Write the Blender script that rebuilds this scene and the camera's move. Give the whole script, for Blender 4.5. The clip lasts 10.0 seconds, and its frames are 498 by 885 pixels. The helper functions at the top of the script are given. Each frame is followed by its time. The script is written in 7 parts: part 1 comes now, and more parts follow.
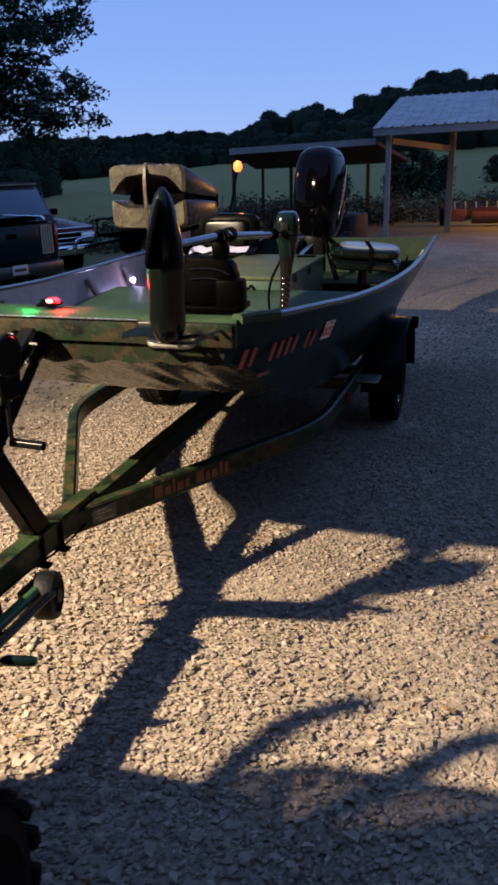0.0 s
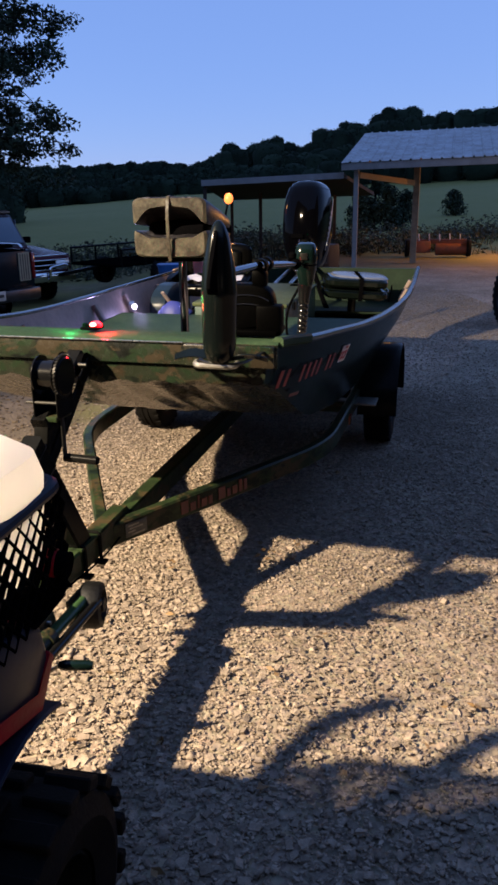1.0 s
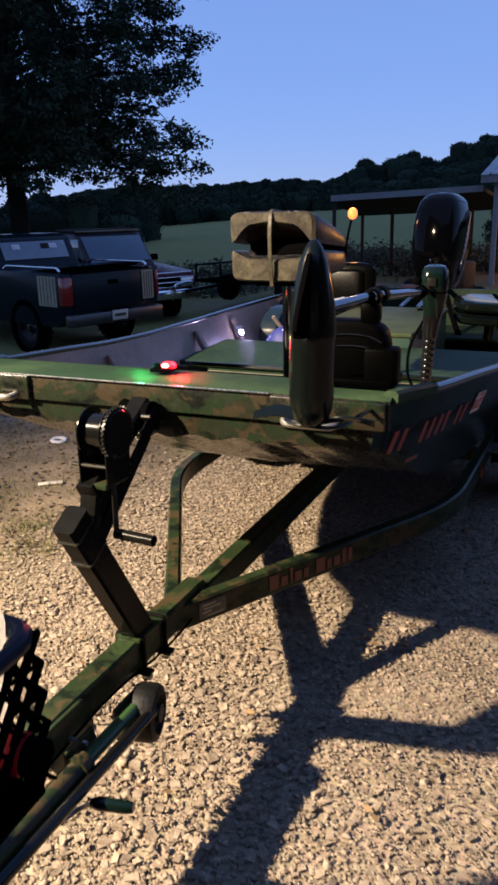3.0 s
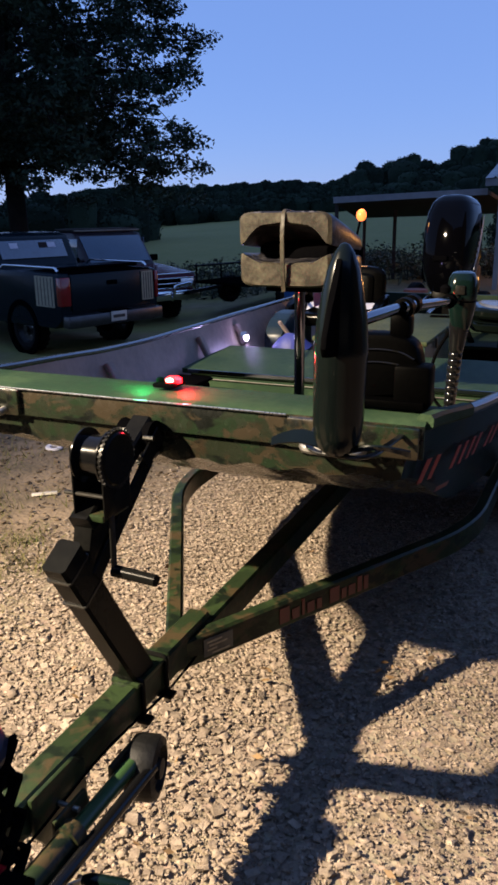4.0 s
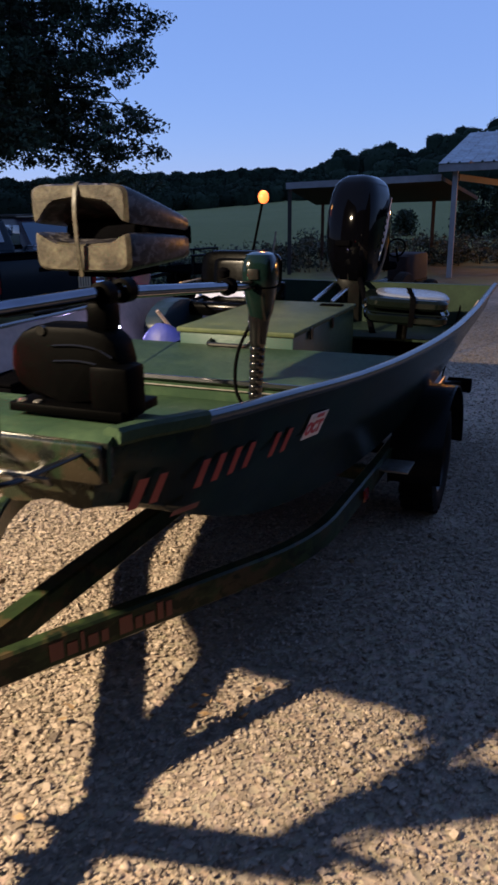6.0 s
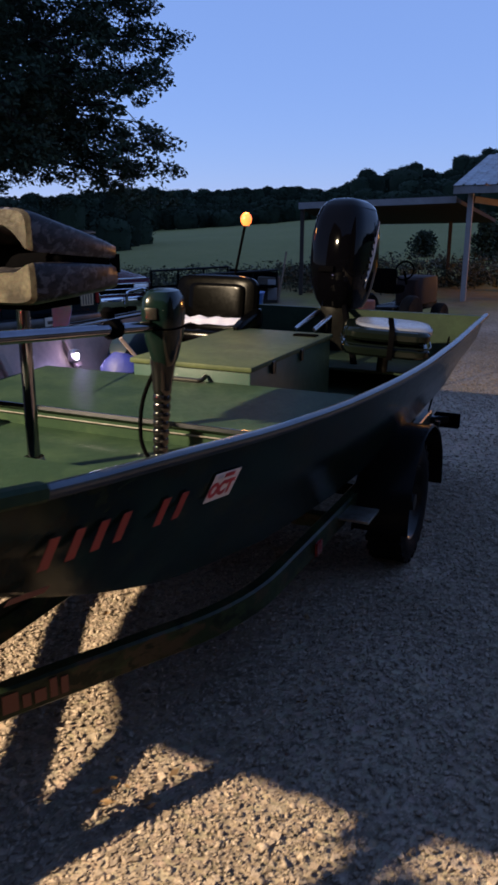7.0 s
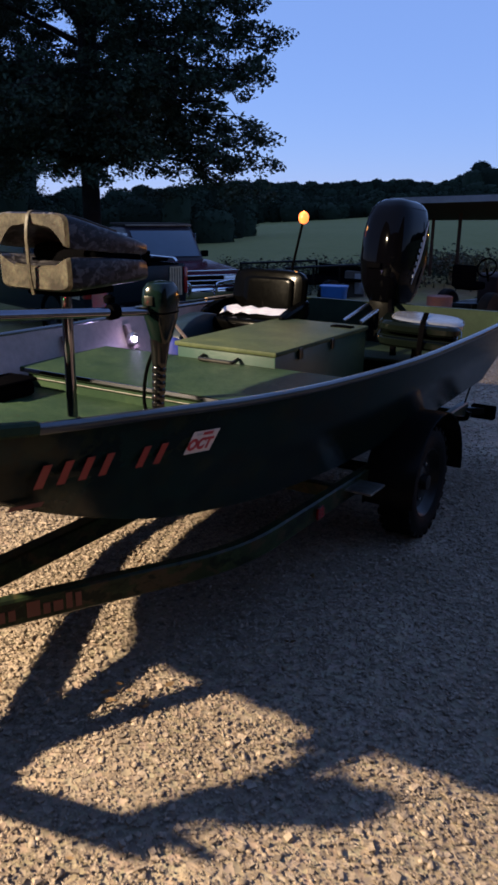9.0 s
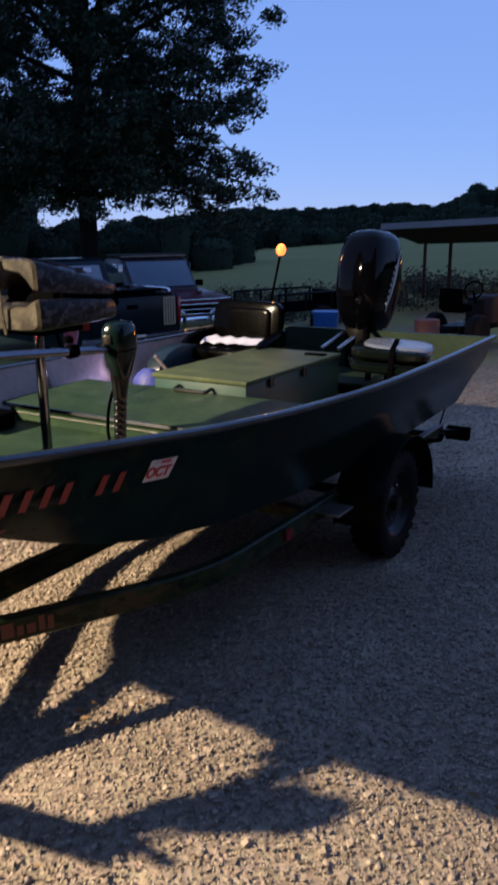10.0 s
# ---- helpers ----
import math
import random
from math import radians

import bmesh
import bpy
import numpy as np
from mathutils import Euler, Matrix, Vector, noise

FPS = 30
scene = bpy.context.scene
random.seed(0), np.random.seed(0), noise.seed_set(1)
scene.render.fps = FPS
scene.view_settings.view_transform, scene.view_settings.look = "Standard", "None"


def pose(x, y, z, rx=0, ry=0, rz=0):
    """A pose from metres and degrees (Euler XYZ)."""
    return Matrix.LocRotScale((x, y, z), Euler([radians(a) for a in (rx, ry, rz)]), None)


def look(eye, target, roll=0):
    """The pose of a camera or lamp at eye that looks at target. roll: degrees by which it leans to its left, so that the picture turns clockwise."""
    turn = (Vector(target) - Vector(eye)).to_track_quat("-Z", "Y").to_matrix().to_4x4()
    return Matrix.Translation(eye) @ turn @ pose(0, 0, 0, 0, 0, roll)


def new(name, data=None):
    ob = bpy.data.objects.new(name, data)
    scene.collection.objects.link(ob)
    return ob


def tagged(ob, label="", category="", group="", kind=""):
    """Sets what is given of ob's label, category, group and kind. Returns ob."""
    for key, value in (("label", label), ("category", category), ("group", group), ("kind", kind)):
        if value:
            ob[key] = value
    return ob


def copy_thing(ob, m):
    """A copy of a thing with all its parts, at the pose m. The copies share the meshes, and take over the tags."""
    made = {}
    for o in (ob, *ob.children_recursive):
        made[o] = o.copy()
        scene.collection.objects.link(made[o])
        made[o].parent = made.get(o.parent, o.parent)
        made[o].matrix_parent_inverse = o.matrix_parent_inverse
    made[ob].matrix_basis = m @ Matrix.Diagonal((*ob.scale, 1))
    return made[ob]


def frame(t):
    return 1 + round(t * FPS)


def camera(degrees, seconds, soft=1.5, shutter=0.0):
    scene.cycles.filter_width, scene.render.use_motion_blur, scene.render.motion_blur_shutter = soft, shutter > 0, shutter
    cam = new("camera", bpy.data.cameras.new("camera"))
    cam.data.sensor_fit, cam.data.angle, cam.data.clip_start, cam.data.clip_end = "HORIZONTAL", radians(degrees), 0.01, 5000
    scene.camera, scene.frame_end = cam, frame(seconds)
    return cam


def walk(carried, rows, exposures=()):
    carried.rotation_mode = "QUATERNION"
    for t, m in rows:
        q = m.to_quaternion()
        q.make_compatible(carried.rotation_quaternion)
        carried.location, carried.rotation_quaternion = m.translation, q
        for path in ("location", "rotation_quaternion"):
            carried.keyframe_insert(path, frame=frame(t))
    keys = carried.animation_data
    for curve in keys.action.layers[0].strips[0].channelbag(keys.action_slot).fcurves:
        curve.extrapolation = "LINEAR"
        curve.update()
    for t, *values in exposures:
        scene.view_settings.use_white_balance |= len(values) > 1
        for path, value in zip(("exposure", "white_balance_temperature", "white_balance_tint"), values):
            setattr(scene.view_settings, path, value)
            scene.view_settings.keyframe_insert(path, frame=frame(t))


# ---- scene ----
cam = camera(35.8, 10.0, 2.9, 0.5)
METRES, EYE, TILT, LEAN, TURN = 3.5, 1.761, -20.03, 1.45, 0.0
ROWS = [
    (0.0, 0.0, 0.0, 0.0, 0.0, 0.0, 0.0),
    (0.5, -0.0557, -0.0408, -0.0096, -2.16, 1.29, 0.3),
    (1.0, -0.079, -0.0466, -0.0131, -2.9, 2.05, 0.27),
    (1.5, -0.0726, -0.03, -0.0102, -2.45, 2.03, 0.25),
    (2.0, -0.0523, 0.0223, 0.0091, 2.01, 2.29, -0.47),
    (2.5, -0.0401, 0.0694, 0.0323, 5.32, 2.54, -1.49),
    (3.0, -0.0527, 0.1216, 0.0444, 6.19, 2.99, -2.37),
    (4.5, -0.0753, 0.2094, 0.0731, 5.82, 3.08, -3.02),
    (5.0, -0.011, 0.2374, 0.0763, 5.88, 2.42, -2.7),
    (5.5, 0.0577, 0.2602, 0.0859, 5.97, 2.27, -2.52),
    (6.0, 0.0954, 0.3035, 0.0965, 4.45, 2.34, -2.58),
    (7.5, 0.2153, 0.4061, 0.1493, 7.56, 3.81, -5.14),
    (8.0, 0.2381, 0.3652, 0.1351, 9.49, 3.51, -6.22),
    (8.5, 0.2557, 0.3194, 0.1232, 11.36, 2.6, -6.84),
    (9.0, 0.305, 0.281, 0.1174, 13.07, 2.27, -6.98),
    (9.5, 0.3523, 0.257, 0.1104, 14.39, 1.92, -6.52),
    (10.0, 0.3639, 0.2459, 0.1229, 13.55, 4.04, -5.68),
]
walk(cam, [(t, pose(0, 0, EYE, TILT, LEAN, TURN) @ pose(METRES * x, METRES * y, METRES * z, 90 + pitch, roll, yaw)) for t, x, y, z, yaw, pitch, roll in ROWS],
     [(0.0, 0.03, 6280, 10), (1.0, 0.0, 6350, 10), (2.5, 0.0, 6400, 10), (4.5, -0.07, 6200, 10), (6.0, 0.0, 6400, 10), (7.5, 0.06, 6650, 10), (8.5, 0.08, 6550, 10), (10.0, 0.06, 6350, 10)])

# ---- light ----
def node(nt, kind, **vals):
    n = nt.nodes.new(kind)
    for k, v in vals.items():
        n.inputs[k.replace("_", " ")].default_value = v
    return n


world = bpy.data.worlds.new("dusk_sky")
scene.world = world
world.use_nodes = True
wt = world.node_tree
sky = wt.nodes.new("ShaderNodeTexSky")
sky.sky_type = "NISHITA"
sky.sun_disc = False
sky.sun_elevation = radians(38.0)
sky.sun_rotation = radians(100.0)
sky.air_density, sky.dust_density, sky.ozone_density = 1.0, 0.0, 4.0
tint = wt.nodes.new("ShaderNodeMix")
tint.data_type, tint.blend_type = "RGBA", "MULTIPLY"
tint.inputs["Factor"].default_value = 1.0
tint.inputs["B"].default_value = (0.98, 0.94, 1.25, 1)
wt.links.new(sky.outputs["Color"], tint.inputs["A"])
# thin even dusk haze over the clear sky
haze = wt.nodes.new("ShaderNodeMix")
haze.data_type = "RGBA"
haze.inputs["Factor"].default_value = 0.65
haze.inputs["B"].default_value = (2.25, 3.92, 8.75, 1)
wt.links.new(tint.outputs["Result"], haze.inputs["A"])
wt.links.new(haze.outputs["Result"], wt.nodes["Background"].inputs["Color"])
wt.nodes["Background"].inputs["Strength"].default_value = 0.107


def lamp(name, kind, m, watts, colour, size=0.1, cone=None):
    d = bpy.data.lights.new(name, kind)
    d.energy, d.color = watts, colour
    if kind in ("POINT", "SPOT"):
        d.shadow_soft_size = size
    if cone:
        d.spot_size, d.spot_blend = radians(cone), 0.9
    ob = new(name, d)
    ob.matrix_world = m
    return ob


BOAT = pose(-0.734, 2.823, 0, 0, 0, -17.2)
# the yard's flood lamp, unseen, high on the added wall beside the drive
FLOOD = BOAT @ Vector((-3.5, -3.28, 4.25))
lamp("flood_lamp", "SPOT", look(FLOOD, BOAT @ Vector((2.2, 1.3, 0))), 9000, (1.0, 0.79, 0.54), 0.06, 96)
# small lamps on the boat
lamp("stern_lamp", "POINT", BOAT @ Matrix.Translation((-0.700, 4.40, 1.80)), 3.8, (1.0, 0.45, 0.12), 0.04)
lamp("bow_lamp_red", "POINT", BOAT @ Matrix.Translation((0.055, -0.02, 1.325)), 5.0, (1.0, 0.02, 0.03), 0.012)
lamp("bow_lamp_green", "POINT", BOAT @ Matrix.Translation((-0.085, -0.03, 1.330)), 1.6, (0.03, 1.0, 0.22), 0.012)
lamp("cabin_lamp", "POINT", BOAT @ Matrix.Translation((-0.86, 2.56, 1.0)), 1.45, (0.62, 0.50, 1.0), 0.02)
lamp("shed_lamp", "POINT", Matrix.Translation((8.6, 20.6, 1.8)), 480, (1.0, 0.42, 0.10), 0.06)

# ---- materials ----
def mat(name, colour, rough=0.5, metal=0.0, alt=None, scale=8.0, amount=0.5, bump=0.0, bscale=60.0, detail=6.0,
        coat=0.0, emit=None, strength=0.0, obj_random=0.0, island=0.0, rough_var=0.1, cut=None, spec=0.5):
    """colour varies towards alt by a coarse and a fine noise; bump is fine relief."""
    m = bpy.data.materials.new(name)
    m.use_nodes = True
    nt = m.node_tree
    b = nt.nodes["Principled BSDF"]
    L = nt.links.new
    b.inputs["Metallic"].default_value = metal
    b.inputs["Coat Weight"].default_value = coat
    b.inputs["Specular IOR Level"].default_value = spec
    tc = nt.nodes.new("ShaderNodeTexCoord")
    alt = alt or tuple(c * 0.6 for c in colour)
    n1 = node(nt, "ShaderNodeTexNoise", Scale=scale, Detail=detail, Roughness=0.6)
    n2 = node(nt, "ShaderNodeTexNoise", Scale=scale * 9.0, Detail=4.0, Roughness=0.65)
    L(tc.outputs["Object"], n1.inputs["Vector"])
    L(tc.outputs["Object"], n2.inputs["Vector"])
    mx = nt.nodes.new("ShaderNodeMath")
    mx.operation = "MULTIPLY_ADD"
    L(n2.outputs["Fac"], mx.inputs[0])
    mx.inputs[1].default_value = 0.45
    L(n1.outputs["Fac"], mx.inputs[2])
    rg = nt.nodes.new("ShaderNodeMapRange")
    lo, hi = cut or (0.45, 1.0)
    rg.inputs["From Min"].default_value, rg.inputs["From Max"].default_value = lo, hi
    rg.inputs["To Max"].default_value = amount * 2 if cut is None else amount
    L(mx.outputs[0], rg.inputs["Value"])
    mix = nt.nodes.new("ShaderNodeMix")
    mix.data_type = "RGBA"
    mix.inputs["A"].default_value, mix.inputs["B"].default_value = (*colour, 1), (*alt, 1)
    L(rg.outputs["Result"], mix.inputs["Factor"])
    out = mix.outputs["Result"]
    if obj_random or island:
        if obj_random:
            src = nt.nodes.new("ShaderNodeObjectInfo").outputs["Random"]
            amt = obj_random
        else:
            src = nt.nodes.new("ShaderNodeNewGeometry").outputs["Random Per Island"]
            amt = island
        hv = nt.nodes.new("ShaderNodeHueSaturation")
        vr = nt.nodes.new("ShaderNodeMapRange")
        vr.inputs["To Min"].default_value, vr.inputs["To Max"].default_value = 1 - amt, 1 + amt
        L(src, vr.inputs["Value"])
        L(vr.outputs["Result"], hv.inputs["Value"])
        L(out, hv.inputs["Color"])
        out = hv.outputs["Color"]
    L(out, b.inputs["Base Color"])
    rr = nt.nodes.new("ShaderNodeMapRange")
    rr.inputs["To Min"].default_value = max(0.02, rough - rough_var)
    rr.inputs["To Max"].default_value = min(1.0, rough + rough_var)
    L(n2.outputs["Fac"], rr.inputs["Value"])
    L(rr.outputs["Result"], b.inputs["Roughness"])
    if bump:
        nb = node(nt, "ShaderNodeTexNoise", Scale=bscale, Detail=5.0, Roughness=0.6)
        L(tc.outputs["Object"], nb.inputs["Vector"])
        bp = node(nt, "ShaderNodeBump", Strength=min(1.0, bump), Distance=0.01)
        L(nb.outputs["Fac"], bp.inputs["Height"])
        L(bp.outputs["Normal"], b.inputs["Normal"])
    if emit:
        b.inputs["Emission Color"].default_value = (*emit, 1)
        b.inputs["Emission Strength"].default_value = strength
    return m


def camo(name, colours, scale, rough, seed):
    """Hunting camouflage: hard-edged blotches of several paints over one another, with twigs."""
    m = bpy.data.materials.new(name)
    m.use_nodes = True
    nt = m.node_tree
    b = nt.nodes["Principled BSDF"]
    L = nt.links.new
    tc = nt.nodes.new("ShaderNodeTexCoord")
    out = None
    for i, c in enumerate(colours):
        if out is None:
            rgb = nt.nodes.new("ShaderNodeRGB")
            rgb.outputs[0].default_value = (*c, 1)
            out = rgb.outputs[0]
            continue
        mp = nt.nodes.new("ShaderNodeMapping")
        mp.inputs["Location"].default_value = (seed + 7.3 * i, 3.1 * i, 1.7 * i)
        mp.inputs["Scale"].default_value = (1.0, 1.0, 1.6)
        L(tc.outputs["Object"], mp.inputs["Vector"])
        n = node(nt, "ShaderNodeTexNoise", Scale=scale * (1 + 0.35 * i), Detail=4.0, Roughness=0.62, Distortion=0.5)
        L(mp.outputs["Vector"], n.inputs["Vector"])
        r = nt.nodes.new("ShaderNodeMapRange")
        r.inputs["From Min"].default_value, r.inputs["From Max"].default_value = 0.52, 0.59
        L(n.outputs["Fac"], r.inputs["Value"])
        mix = nt.nodes.new("ShaderNodeMix")
        mix.data_type = "RGBA"
        L(out, mix.inputs["A"])
        mix.inputs["B"].default_value = (*c, 1)
        L(r.outputs["Result"], mix.inputs["Factor"])
        out = mix.outputs["Result"]
    L(out, b.inputs["Base Color"])
    n2 = node(nt, "ShaderNodeTexNoise", Scale=40.0, Detail=5.0)
    L(tc.outputs["Object"], n2.inputs["Vector"])
    rr = nt.nodes.new("ShaderNodeMapRange")
    rr.inputs["To Min"].default_value, rr.inputs["To Max"].default_value = rough - 0.12, rough + 0.12
    L(n2.outputs["Fac"], rr.inputs["Value"])
    L(rr.outputs["Result"], b.inputs["Roughness"])
    bp = node(nt, "ShaderNodeBump", Strength=0.12, Distance=0.005)
    L(n2.outputs["Fac"], bp.inputs["Height"])
    L(bp.outputs["Normal"], b.inputs["Normal"])
    return m


HULL = camo("hull_camo", [(0.011, 0.014, 0.008), (0.019, 0.014, 0.008), (0.009, 0.017, 0.008), (0.004, 0.005, 0.004), (0.026, 0.020, 0.012)], 4.2, 0.26, 1.0)
SIDE = camo("hull_side_green", [(0.005, 0.015, 0.013), (0.010, 0.011, 0.007), (0.003, 0.008, 0.008), (0.012, 0.017, 0.010), (0.004, 0.010, 0.010)], 2.6, 0.20, 3.0)
SIDE.node_tree.nodes["Principled BSDF"].inputs["Specular IOR Level"].default_value = 0.12
INNER = mat("hull_inside_tan", (0.27, 0.205, 0.17), 0.45, 0.0, (0.13, 0.10, 0.085), 3.0, 0.5, 0.1, 50.0)
GREEN = mat("deck_green_paint", (0.034, 0.056, 0.028), 0.50, 0.0, (0.015, 0.030, 0.017), 4.0, 0.8, 0.25, 120.0, spec=0.05)
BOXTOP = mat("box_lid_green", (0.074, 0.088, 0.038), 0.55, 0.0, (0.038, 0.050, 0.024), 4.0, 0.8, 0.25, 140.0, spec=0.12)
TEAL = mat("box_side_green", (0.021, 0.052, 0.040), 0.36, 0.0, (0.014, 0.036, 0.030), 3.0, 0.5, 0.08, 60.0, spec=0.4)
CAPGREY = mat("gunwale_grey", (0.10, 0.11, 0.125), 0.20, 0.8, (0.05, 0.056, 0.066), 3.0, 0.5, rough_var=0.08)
# far-side cap: the dark it reflects is put into its colour
SHADECAP = mat("gunwale_shade", (0.006, 0.007, 0.008), 0.24, 0.0, (0.012, 0.013, 0.013), 5.0, 0.5, spec=0.9, coat=0.6)
ALU = mat("bare_aluminium", (0.62, 0.62, 0.62), 0.28, 1.0, (0.45, 0.45, 0.46), 20.0, 0.5, 0.05, 200.0)
CHROME = mat("chrome", (0.72, 0.72, 0.74), 0.10, 1.0, (0.6, 0.6, 0.6), 30.0, 0.3, rough_var=0.04)
STEEL = mat("zinc_steel", (0.34, 0.34, 0.33), 0.42, 0.9, (0.20, 0.18, 0.15), 25.0, 0.6)
FRAME = camo("trailer_camo", [(0.014, 0.023, 0.010), (0.022, 0.036, 0.014), (0.042, 0.031, 0.016), (0.006, 0.010, 0.006)], 5.0, 0.34, 5.0)
FRAME.node_tree.nodes["Principled BSDF"].inputs["Specular IOR Level"].default_value = 0.17
BLACK = mat("black_paint", (0.0028, 0.0028, 0.003), 0.22, 0.0, (0.008, 0.008, 0.007), 6.0, 0.5, spec=0.05, rough_var=0.05)
MATTE = mat("black_plastic", (0.0012, 0.0012, 0.0016), 0.65, 0.0, (0.0020, 0.0020, 0.0023), 8.0, 0.5, 0.10, 150.0, spec=0.0)
RUBBER = mat("tyre_rubber", (0.004, 0.004, 0.004), 0.70, 0.0, (0.010, 0.009, 0.008), 5.0, 0.6, 0.3, 90.0, spec=0.05)
GLOSS = mat("cowl_black_gloss", (0.0008, 0.0008, 0.0012), 0.045, 0.0, (0.0012, 0.0012, 0.002), 3.0, 0.4, spec=0.11, rough_var=0.015)
SILVER = mat("silver_decal", (0.40, 0.40, 0.42), 0.35, 0.3, (0.42, 0.43, 0.45), 20.0, 0.4)
POD = mat("pod_dark_green", (0.003, 0.005, 0.0045), 0.20, 0.0, (0.002, 0.003, 0.003), 6.0, 0.5, spec=0.22, rough_var=0.05)
HEADM = mat("motor_head_green", (0.002, 0.007, 0.006), 0.13, 0.0, (0.003, 0.006, 0.0055), 8.0, 0.5, spec=0.24, rough_var=0.04)
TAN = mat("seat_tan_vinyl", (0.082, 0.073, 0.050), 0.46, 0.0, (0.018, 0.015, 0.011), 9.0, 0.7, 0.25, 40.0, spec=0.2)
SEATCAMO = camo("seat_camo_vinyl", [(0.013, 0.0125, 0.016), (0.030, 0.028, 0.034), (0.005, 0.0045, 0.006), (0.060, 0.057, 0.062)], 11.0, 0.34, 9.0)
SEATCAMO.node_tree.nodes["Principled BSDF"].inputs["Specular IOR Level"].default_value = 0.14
DARKSEAT = mat("seat_dark_vinyl", (0.0006, 0.0006, 0.0006), 0.16, 0.0, (0.0014, 0.0014, 0.0013), 7.0, 0.5, spec=0.045, rough_var=0.06)
GREYVINYL = mat("seat_grey_vinyl", (0.15, 0.16, 0.18), 0.24, 0.0, (0.09, 0.095, 0.11), 6.0, 0.5, 0.15, 40.0, spec=0.6)
RED = mat("red_letter", (0.20, 0.028, 0.018), 0.5, 0.0, (0.24, 0.02, 0.015), 30.0, 0.5)
BRICKRED = mat("rail_letter", (0.12, 0.026, 0.014), 0.55, 0.0, (0.12, 0.03, 0.02), 30.0, 0.5)
WHITE = mat("white_plastic", (0.80, 0.78, 0.74), 0.45, 0.0, (0.70, 0.67, 0.62), 9.0, 0.5, 0.05, 40.0)
PAPER = mat("white_paper", (0.50, 0.49, 0.53), 0.7, 0.0, (0.40, 0.39, 0.44), 12.0, 0.5, 0.1, 40.0)
NAVY = mat("navy_plastic", (0.009, 0.012, 0.022), 0.34, 0.0, (0.014, 0.018, 0.030), 9.0, 0.5, spec=0.08)
REDCLOTH = mat("red_plastic", (0.24, 0.006, 0.012), 0.42, 0.0, (0.15, 0.004, 0.010), 9.0, 0.5, 0.1, 60.0, spec=0.12)
BLUE = mat("blue_cloth", (0.015, 0.025, 0.20), 0.6, 0.0, (0.010, 0.016, 0.12), 12.0, 0.5, 0.2, 40.0)
BLUEPL = mat("blue_plastic", (0.02, 0.12, 0.36), 0.45, 0.0, (0.015, 0.08, 0.26), 9.0, 0.5)
TRUCK = mat("truck_dark_blue", (0.003, 0.008, 0.012), 0.24, 0.0, (0.004, 0.009, 0.013), 2.0, 0.5, spec=0.15, rough_var=0.06)
MAROON = mat("maroon_paint", (0.075, 0.007, 0.016), 0.24, 0.0, (0.05, 0.005, 0.012), 2.0, 0.5, spec=0.3, rough_var=0.06)
GLASS = mat("vehicle_glass", (0.05, 0.07, 0.10), 0.06, 0.0, (0.03, 0.035, 0.05), 2.0, 0.4, coat=1.0, rough_var=0.03, spec=0.9)
TAIL = mat("tail_lamp_red", (0.22, 0.005, 0.008), 0.16, 0.0, (0.10, 0.004, 0.005), 20.0, 0.4, coat=0.4)
FLAG = mat("decal_cream", (0.36, 0.31, 0.20), 0.6, 0.0, (0.20, 0.165, 0.10), 14.0, 0.5)
FLAGDARK = mat("decal_dark", (0.035, 0.03, 0.024), 0.5, 0.0, (0.02, 0.018, 0.015), 14.0, 0.5)
BUMPER = mat("bumper_chrome", (0.085, 0.085, 0.09), 0.34, 0.85, (0.05, 0.048, 0.046), 8.0, 0.5)
ROOFTIN = mat("roof_tin", (0.40, 0.42, 0.46), 0.42, 0.7, (0.17, 0.155, 0.15), 2.6, 0.7, 0.1, 8.0)
WOOD = mat("weathered_wood", (0.20, 0.155, 0.11), 0.8, 0.0, (0.11, 0.085, 0.06), 5.0, 0.6, 0.4, 30.0)
WARMWOOD = mat("pine_board", (0.42, 0.27, 0.12), 0.7, 0.0, (0.30, 0.18, 0.08), 5.0, 0.6, 0.3, 30.0)
POSTGREY = mat("painted_post", (0.21, 0.205, 0.21), 0.6, 0.0, (0.14, 0.135, 0.135), 4.0, 0.6, 0.2, 30.0)
RUSTY = mat("rusty_red_iron", (0.20, 0.045, 0.022), 0.7, 0.1, (0.09, 0.035, 0.022), 7.0, 0.6, 0.3, 40.0)
ORANGE = mat("orange_paint", (0.022, 0.007, 0.004), 0.6, 0.0, (0.012, 0.006, 0.004), 7.0, 0.6, 0.15, 40.0, spec=0.15)
BARK = mat("bark", (0.020, 0.016, 0.013), 0.95, 0.0, (0.010, 0.008, 0.007), 5.0, 0.7, 0.9, 18.0, spec=0.1)
LEAF = mat("oak_leaf", (0.030, 0.046, 0.026), 0.6, 0.0, (0.017, 0.028, 0.016), 2.0, 0.6, island=0.5, spec=0.12)
FARLEAF = mat("wood_leaf", (0.024, 0.036, 0.023), 0.95, 0.0, (0.013, 0.021, 0.014), 0.25, 0.6, island=0.4, spec=0.05)
TUFT = mat("grass_blade", (0.060, 0.085, 0.022), 0.7, 0.0, (0.11, 0.095, 0.035), 3.0, 0.6, island=0.4, spec=0.15)
WEED = mat("weed_green", (0.020, 0.034, 0.014), 0.8, 0.0, (0.034, 0.034, 0.016), 1.0, 0.6, island=0.4)
STONE = mat("gravel_stone", (0.335, 0.276, 0.216), 0.95, 0.0, (0.19, 0.150, 0.115), 26.0, 0.7, 0.5, 160.0, island=0.34, spec=0.1)
DRYLEAF = mat("dry_leaf", (0.24, 0.15, 0.065), 0.7, 0.0, (0.15, 0.09, 0.04), 20.0, 0.6, island=0.3)
